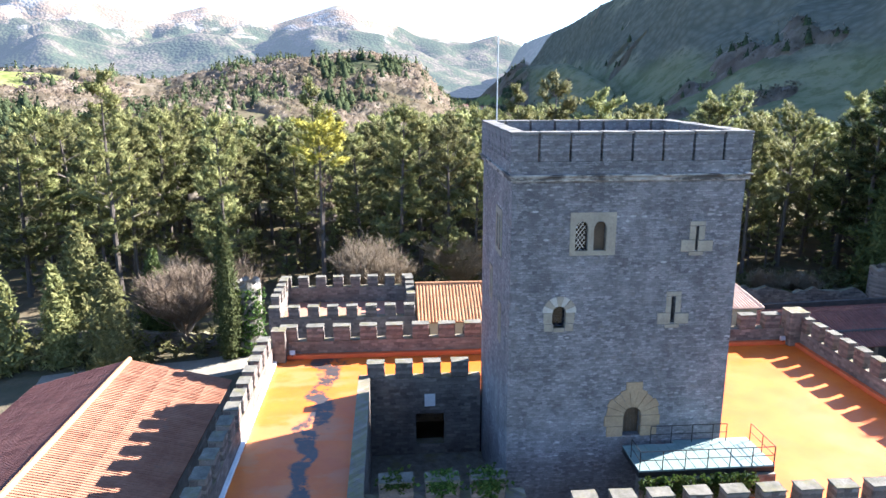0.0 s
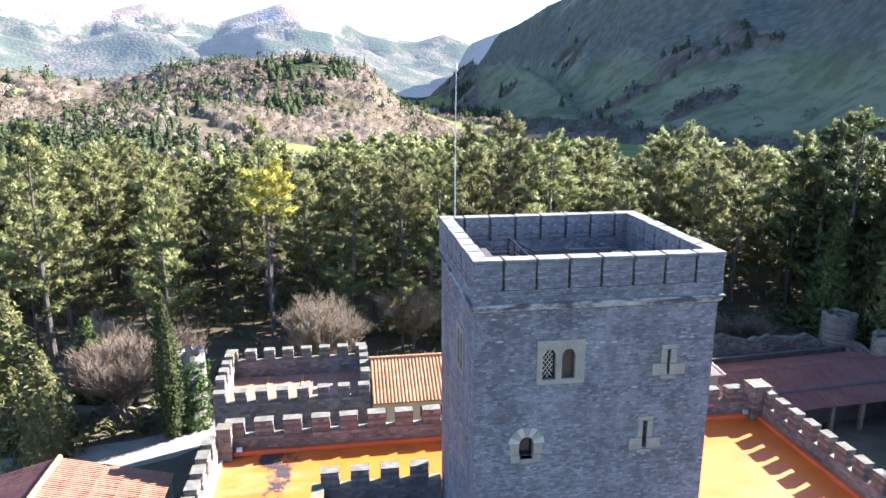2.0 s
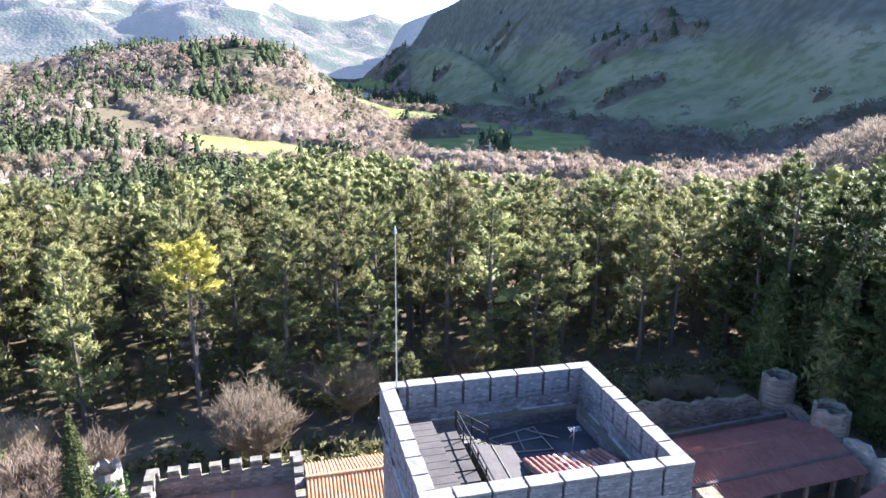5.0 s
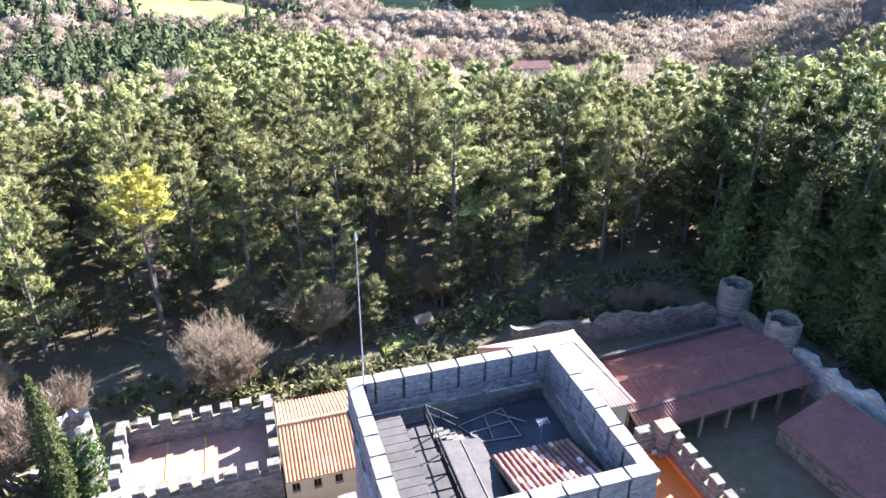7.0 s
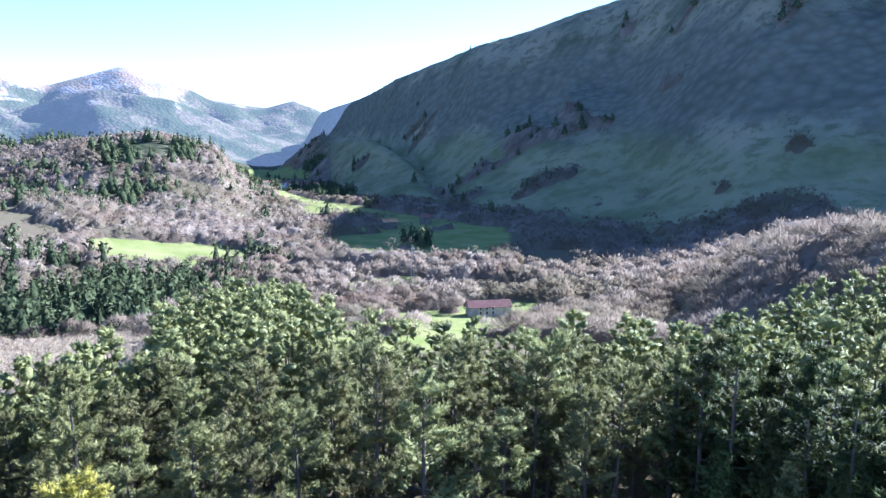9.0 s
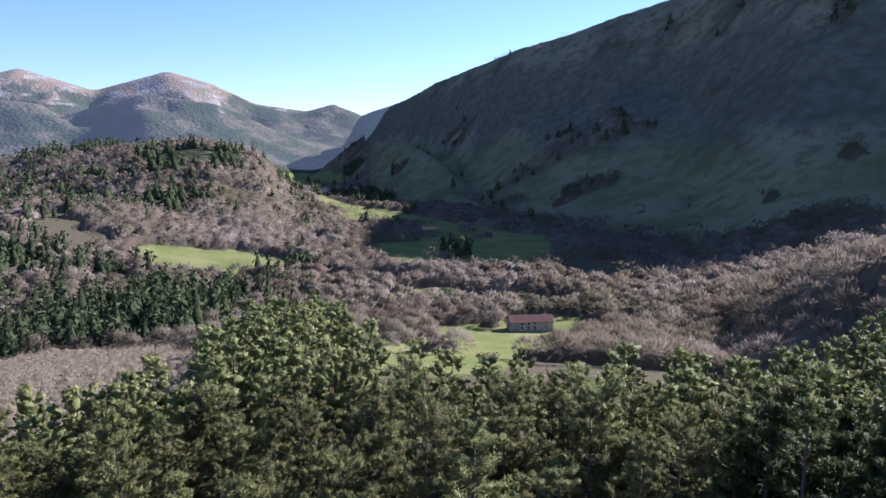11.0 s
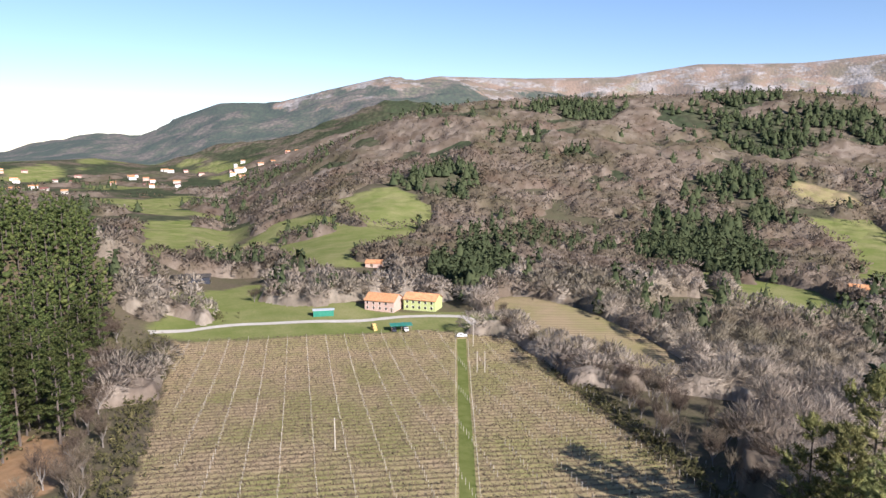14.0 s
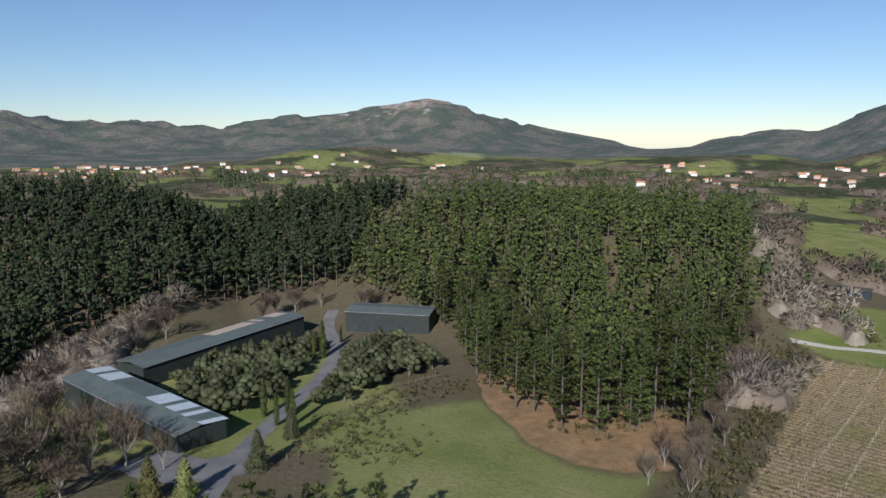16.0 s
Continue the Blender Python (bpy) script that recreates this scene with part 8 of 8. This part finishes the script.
def hall(name, near, far, width, zw, label, panels):
    """A long low exhibition hall from near to far (centre line), with a shallow roof of separate sheets."""
    a, b = Vector((*near, 0)), Vector((*far, 0))
    L = (b - a).length
    c = (a + b) / 2
    turn = math.degrees(math.atan2(b.y - a.y, b.x - a.x))
    g = min(ground_z(*near), ground_z(*far))
    t = thing(name, pose(c.x, c.y, g, 0, 0, turn), label, "hall", "museum halls")
    h = zw - g
    part("wall", boxes((-L / 2, L / 2, -width / 2, -width / 2 + 0.3, -2, h), (-L / 2, L / 2, width / 2 - 0.3, width / 2, -2, h), (-L / 2, -L / 2 + 0.3, -width / 2 + 0.3, width / 2 - 0.3, -2, h), (L / 2 - 0.3, L / 2, -width / 2 + 0.3, width / 2 - 0.3, -2, h)), M_HALLWALL, t)
    n = max(6, int(L / 2.4))
    rnd = random.Random(n)
    for i in range(n):
        for s in (-1, 1):
            x0, x1 = -L / 2 - 0.3 + (L + 0.6) * i / n, -L / 2 - 0.3 + (L + 0.6) * (i + 1) / n - 0.04
            y0, y1 = s * (width / 2 + 0.4), s * 0.03
            mat = panels(i / n, s, rnd)
            v = [(x0, y0, h + 0.02), (x1, y0, h + 0.02), (x1, y1, h + 0.75), (x0, y1, h + 0.75)]
            v += [(x, y, z + 0.09) for x, y, z in v]
            f = [(0, 3, 2, 1), (4, 5, 6, 7), (0, 1, 5, 4), (1, 2, 6, 5), (2, 3, 7, 6), (3, 0, 4, 7)]
            mesh_object("roof_sheet", v, f if s > 0 else [q[::-1] for q in f], mat, t)
    part("gutter", boxes((-L / 2 - 0.3, L / 2 + 0.3, -width / 2 - 0.55, -width / 2 - 0.42, h - 0.05, h + 0.12), (-L / 2 - 0.3, L / 2 + 0.3, width / 2 + 0.42, width / 2 + 0.55, h - 0.05, h + 0.12)), M_STEEL, t)
    for i in range(int(L / 7)):
        x = -L / 2 + 3 + 7 * i
        part("door", boxes((x, x + 2.4, width / 2 - 0.02, width / 2 + 0.05, -1.0, 2.6)), M_CARDARK, t)
        part("door", boxes((x, x + 2.4, -width / 2 - 0.05, -width / 2 + 0.02, -1.0, 2.6)), M_CARDARK, t)
    return t


hall("museum_hall", (-84, -120), (-80.5, -182), 13.0, -4.2, "long dark green hall with pale patched roof sheets",
     lambda u, s, r: M_HALLPANEL if s < 0 and (u < 0.42 or u > 0.72) and r.random() < 0.8 else M_HALLROOF)
hall("museum_hall", (-95, -186), (-167, -202), 13.0, -6.2, "long grey-green hall with rusty roof sheets in front of the wood",
     lambda u, s, r: M_HALLRUST if s > 0 and u > 0.45 and r.random() < 0.75 else M_HALLROOF)
hall("museum_hall", (-190, -192), (-208, -162), 15.0, -5.9, "grey-green hall at the edge of the plantation",
     lambda u, s, r: M_HALLPANEL if r.random() < 0.06 else M_HALLROOF)
ribbon("drive_1", [(-62, -84), (-82, -104), (-111, -127), (-142, -149), (-166, -172), (-182, -198), (-196, -212)], 5.2, M_ASPHALT, "grey drive between the olive trees", "road")
ribbon("drive_2", [(-70, -124), (-74, -108), (-84, -103)], 14.0, M_ASPHALT, "grey asphalt forecourt before the halls", "road", lift=0.05)


def fence_line():
    pts = [(-92, -97), (-98, -101), (-119, -111), (-148, -121), (-170, -119)]
    t = thing("fence", pose(-119, -111, ground_z(-119, -111)), "brown post-and-rail fence beside the meadow", "fence")
    line = []
    for (x0, y0), (x1, y1) in zip(pts, pts[1:]):
        n = int(math.hypot(x1 - x0, y1 - y0) / 2.5)
        line += [(x0 + (x1 - x0) * i / n, y0 + (y1 - y0) * i / n) for i in range(n)]
    P = [Vector((x, y, ground_z(x, y))) - Vector(t.location) for x, y in line]
    for a, b in zip(P, P[1:]):
        part("post", boxes((a.x - 0.09, a.x + 0.09, a.y - 0.09, a.y + 0.09, a.z - 0.2, a.z + 1.25)), M_WOOD, t)
        for h in (0.45, 0.8, 1.15):
            tube_part("rail", [([a + Vector((0, 0, h)), b + Vector((0, 0, h))], 0.06)], M_WOOD, t, sides=5)


fence_line()


def gardens():
    rng = np.random.default_rng(23)
    olives = [olive_meshes(5 + i, 6.4, 7.2) for i in range(3)]
    grove = [(-95, -137), (-101, -179), (-146, -190), (-163, -180), (-140, -158), (-110, -134)], [(-117, -121), (-150, -147), (-172, -168), (-187, -158), (-178, -127), (-150, -124)]
    spots = [p for poly in grove for p in scatter(poly, 6.4, rng)]
    for i, (x, y) in enumerate(spots):
        plant("olive_tree", olives[i % 3], stand(x, y, 60 * i, rng.uniform(0.85, 1.3)), "grey-green rounded olive tree in the museum garden", group="olive trees")
    cy = cypress_meshes(7, 11.0, 1.7, M_CYPRESS, 500, 0.5)
    for i, (x, y, s) in enumerate(((-155, -166, 1.25), (-106, -128, 0.95), (-111, -124, 1.0), (-107, -116, 0.9), (-104, -119, 0.8), (-172, -177, 0.6), (-153, -168.5, 0.9))):
        plant("cypress", cy, stand(x, y, 31 * i, s), "slim dark cypress beside the drive", group="cypresses beside the drive")
    firs = [fir_meshes(23, 9.0, 5.0, M_OLIVE, 600, 0.55), fir_meshes(24, 9.0, 5.4, M_PINE, 600, 0.6)]
    for i, (x, y, s, k, lab) in enumerate(((-84, -96, 1.05, 0, "silvery blue spruce beside the forecourt"), (-62, -100, 1.0, 1, "green garden conifer beside the forecourt"), (-67, -95, 0.95, 1, "green garden conifer beside the forecourt"), (-101, -108, 0.9, 0, "silvery blue spruce beside the forecourt"))):
        plant("spruce", firs[k], stand(x, y, 50 * i, s), lab, group="spruces beside the forecourt")
    bare = [(-64, -161, 1.3), (-71, -136, 1.1), (-57, -158, 1.3), (-62, -140, 1.1), (-52, -150, 1.2), (-110, -216, 1.3), (-97, -214, 1.2), (-122, -218, 1.3), (-162, -217, 1.4), (-172, -222, 1.2), (-183, -222, 1.2), (-195, -219, 1.1), (-203, -200, 1.2), (-210, -204, 1.0),
            (-134, -22, 1.2), (-135, -31, 1.1), (-141, -26, 1.3), (-147, -33, 1.2), (-152, -27, 1.1), (-160, -32, 1.2), (-171, -29, 1.2), (-182, -36, 1.1), (-199, -39, 1.3), (-214, -42, 1.4), (-226, -47, 1.3), (-238, -50, 1.5), (-252, -54, 1.5), (-262, -58, 1.5), (-276, -62, 1.5), (-288, -64, 1.4), (-246, -49, 1.3), (-270, -55, 1.3),
            (-84, -222, 1.2), (-74, -205, 1.1), (-48, -128, 1.3), (-58, -118, 1.2), (-60, -131, 1.4), (-66, -121, 1.3), (-54, -140, 1.4), (-46, -142, 1.3), (-50, -112, 1.1), (-71, -113, 0.9), (-42, -132, 1.3)]
    bare = [(x, y, s * (1.4 if (x > -75 and y < -105) or y < -195 else 1.0)) for x, y, s in bare]
    x = -228.0
    while x < -92:
        for k in range(2):
            bare.append((x + rng.uniform(-3, 3), 105 + 4 * k + rng.uniform(-1.5, 4) + (6 if k else 0), rng.uniform(0.8, 1.35)))
        x += 6.0
    bare += [(-286 + 9 * i, 96 + 3 * math.sin(i * 2.0), 0.9 + 0.1 * (i % 3)) for i in range(5)] + [(-345 + 2 * i, -14 + 9 * i, 1.0 + 0.1 * (i % 2)) for i in range(8)] + [(-300, 92, 1.1), (-296, 98, 0.9), (-330, 84, 1.2), (-338, 74, 1.1)]
    for i, (x, y, s) in enumerate(bare):
        plant("bare_tree", BARES[i % 3], stand(x, y, 47 * i, s), "leafless grey-brown tree beside the fields", group="bare trees beside the fields", parts=("trunk", "crown"))
    # scrub along the edges of the plots
    cen = []
    for x0, y0, x1, y1, w, n, h in ((-228, 101, -100, 99.5, 2.5, 700, 1.5), (-128, -17, -280, -44, 3.5, 800, 2.2), (-292, -66, -250, -52, 4, 200, 3.0), (-100, -104, -165, -112, 5, 220, 1.6), (-110, -84, -104, -98, 8, 120, 1.4), (-150, -60, -214, -44, 4, 200, 2.0), (-318, -38, -312, -22, 3, 60, 2.5), (-46, -120, -66, -170, 7, 420, 1.8)):
        q = rng.uniform(0, 1, n)
        px, py = x0 + (x1 - x0) * q + rng.normal(0, w, n), y0 + (y1 - y0) * q + rng.normal(0, w, n)
        cen.append(np.stack([px, py, land(px, py) + rng.uniform(0.1, h, n)], 1))
    cen = np.vstack(cen)
    v, f = sprays(rng, cen, np.tile([0, 0, 0.9], (len(cen), 1)), np.full(len(cen), 0.9), 7, 0.4, 0.5)
    tagged(new("hedge_scrub", array_mesh("hedge_scrub", v, f, M_SHRUB)), "brown and green scrub along the field edges", "shrubs", kind="stuff")


gardens()


# ---- hamlets and villages across the valleys ----
def hamlets():
    rng = np.random.default_rng(31)
    groups = (((48, 1265), 26, 6), ((118, 1340), 24, 5), ((-560, 812), 34, 7), ((-304, 316), 1, 1), ((-356, 322), 1, 1), ((131, 655), 6, 1), ((175, 690), 5, 1), ((-1815, -203), 90, 12), ((-1871, -474), 120, 10),
              ((-646, -1717), 150, 22), ((-760, -1600), 120, 12), ((-942, -1391), 90, 10), ((-1240, -1640), 140, 10), ((-1700, -700), 130, 9), ((110, 322), 2, 1), ((-709, -2005), 90, 8), ((-910, -1936), 90, 6), ((-1230, -531), 60, 4), ((-1405, -517), 60, 5), ((-1615, -397), 60, 5), ((-1430, -1340), 90, 4))
    i = 0
    for (x, y), spread, n in groups:
        for k in range(n):
            px, py = (x, y) if n == 1 else (x + rng.normal(0, spread), y + rng.normal(0, spread * 0.7))
            L, W = rng.uniform(9, 16), rng.uniform(7, 10)
            far = math.hypot(px, py) > 1000
            if far:
                L, W = L * 1.1, W * 1.1
            wall = (M_WHITE, M_WHITE, M_PALEWALL, M_PINK)[int(rng.integers(0, 4))]
            if (x, y) in ((131, 655), (175, 690)):
                wall = M_CAP
            e = rng.uniform(4.5, 6.5)
            turn = rng.uniform(-40, 40)
            face = math.degrees(math.atan2(py - CY, px - CX)) - 90
            wins = [(-L / 2 + 1.5 + 3 * q, -L / 2 + 2.5 + 3 * q, z, z + 1.2) for q in range(int((L - 2) / 3)) for z in (1.0, e - 2.0)]
            if (x, y) == (110, 322):
                L, W, e = 20.0, 9.0, 4.4
            name = "ruined_house" if (x, y) == (110, 322) else "hamlet_house"
            gable_house(name, pose(px, py, ground_z(px, py) + 0.6, 0, 0, face + turn * 0.5), L, W, e, e + 2.2, M_PALEWALL if name == "ruined_house" else wall, M_TILE_OLD_SHADED if i % 3 == 0 or name == "ruined_house" else M_TILE,
                        "ruined stone house on the sunlit meadow" if name == "ruined_house" else ("white-walled country house with a tile roof" if wall is M_WHITE else "pale stone country house with a tile roof"), wins if not far else wins[:2], "hamlet houses", base=-3.0, tile=1.6 if far else 0.7)
            i += 1
    # the church on its hill, and a lattice pylon in the valley
    c = gable_house("church", pose(-1800, -215, ground_z(-1800, -215) + 1, 0, 0, 60), 26, 13, 9, 13, M_WHITE, M_TILE, "white village church with a square bell tower", base=-4)
    part("bell_tower", boxes((-17, -11, -3, 3, -4, 20), bevel=0.2), M_WHITE, c)
    p = thing("pylon", stand(92, 400), "slim grey lattice power pylon on the meadow", "pylon")
    runs = []
    for sx in (-1, 1):
        for sy in (-1, 1):
            runs.append(([(sx * 1.2, sy * 1.2, -0.5), (sx * 0.5, sy * 0.5, 14), (sx * 0.25, sy * 0.25, 24)], 0.09))
    for k in range(10):
        w0, w1 = 1.2 - 0.1 * k, 1.1 - 0.1 * k
        runs.append(([(-w0, -w0, 2.3 * k), (w1, -w1, 2.3 * k + 2.3)], 0.05))
        runs.append(([(w0, w0, 2.3 * k), (-w1, w1, 2.3 * k + 2.3)], 0.05))
    tube_part("lattice", runs, M_STEEL, p, sides=4)
    tube_part("crossarm", [([(-3, 0, 22), (3, 0, 22)], 0.09), ([(-2.4, 0, 19.5), (2.4, 0, 19.5)], 0.09)], M_STEEL, p, sides=4)



def playground():
    """The small fenced green platform at the edge of the wood."""
    t = thing("play_platform", pose(11.5, 84.5, ground_z(11.5, 84.5), 0, 0, 8), "small green fenced platform at the edge of the wood", "platform")
    part("floor", boxes((-2.6, 2.6, -2.0, 2.0, -0.3, 0.25), bevel=0.03), M_TURF, t)
    for i in range(6):
        for y in (-1.95, 1.95):
            part("post", boxes((-2.55 + i * 1.02 - 0.05, -2.55 + i * 1.02 + 0.05, y - 0.05, y + 0.05, 0.2, 1.35)), M_WOOD, t)
    for y in (-1.95, 1.95):
        for z in (0.75, 1.25):
            tube_part("rail", [([(-2.6, y, z), (2.6, y, z)], 0.05)], M_WOOD, t, sides=5)
    hut = thing("play_hut", pose(14.6, 87.2, ground_z(14.6, 87.2), 0, 0, 15), "small wooden play hut beside the green platform", "hut")
    part("wall", boxes((-1.0, 1.0, -0.8, 0.8, -0.2, 1.5), bevel=0.03), M_WOOD, hut)
    v = [(-1.2, -1.0, 1.5), (1.2, -1.0, 1.5), (1.2, 1.0, 1.5), (-1.2, 1.0, 1.5), (-1.2, 0, 2.2), (1.2, 0, 2.2)]
    mesh_object("roof", v, [(0, 1, 5, 4), (2, 3, 4, 5), (0, 4, 3), (1, 2, 5), (0, 3, 2, 1)], M_WOOD, hut)


hamlets()
playground()
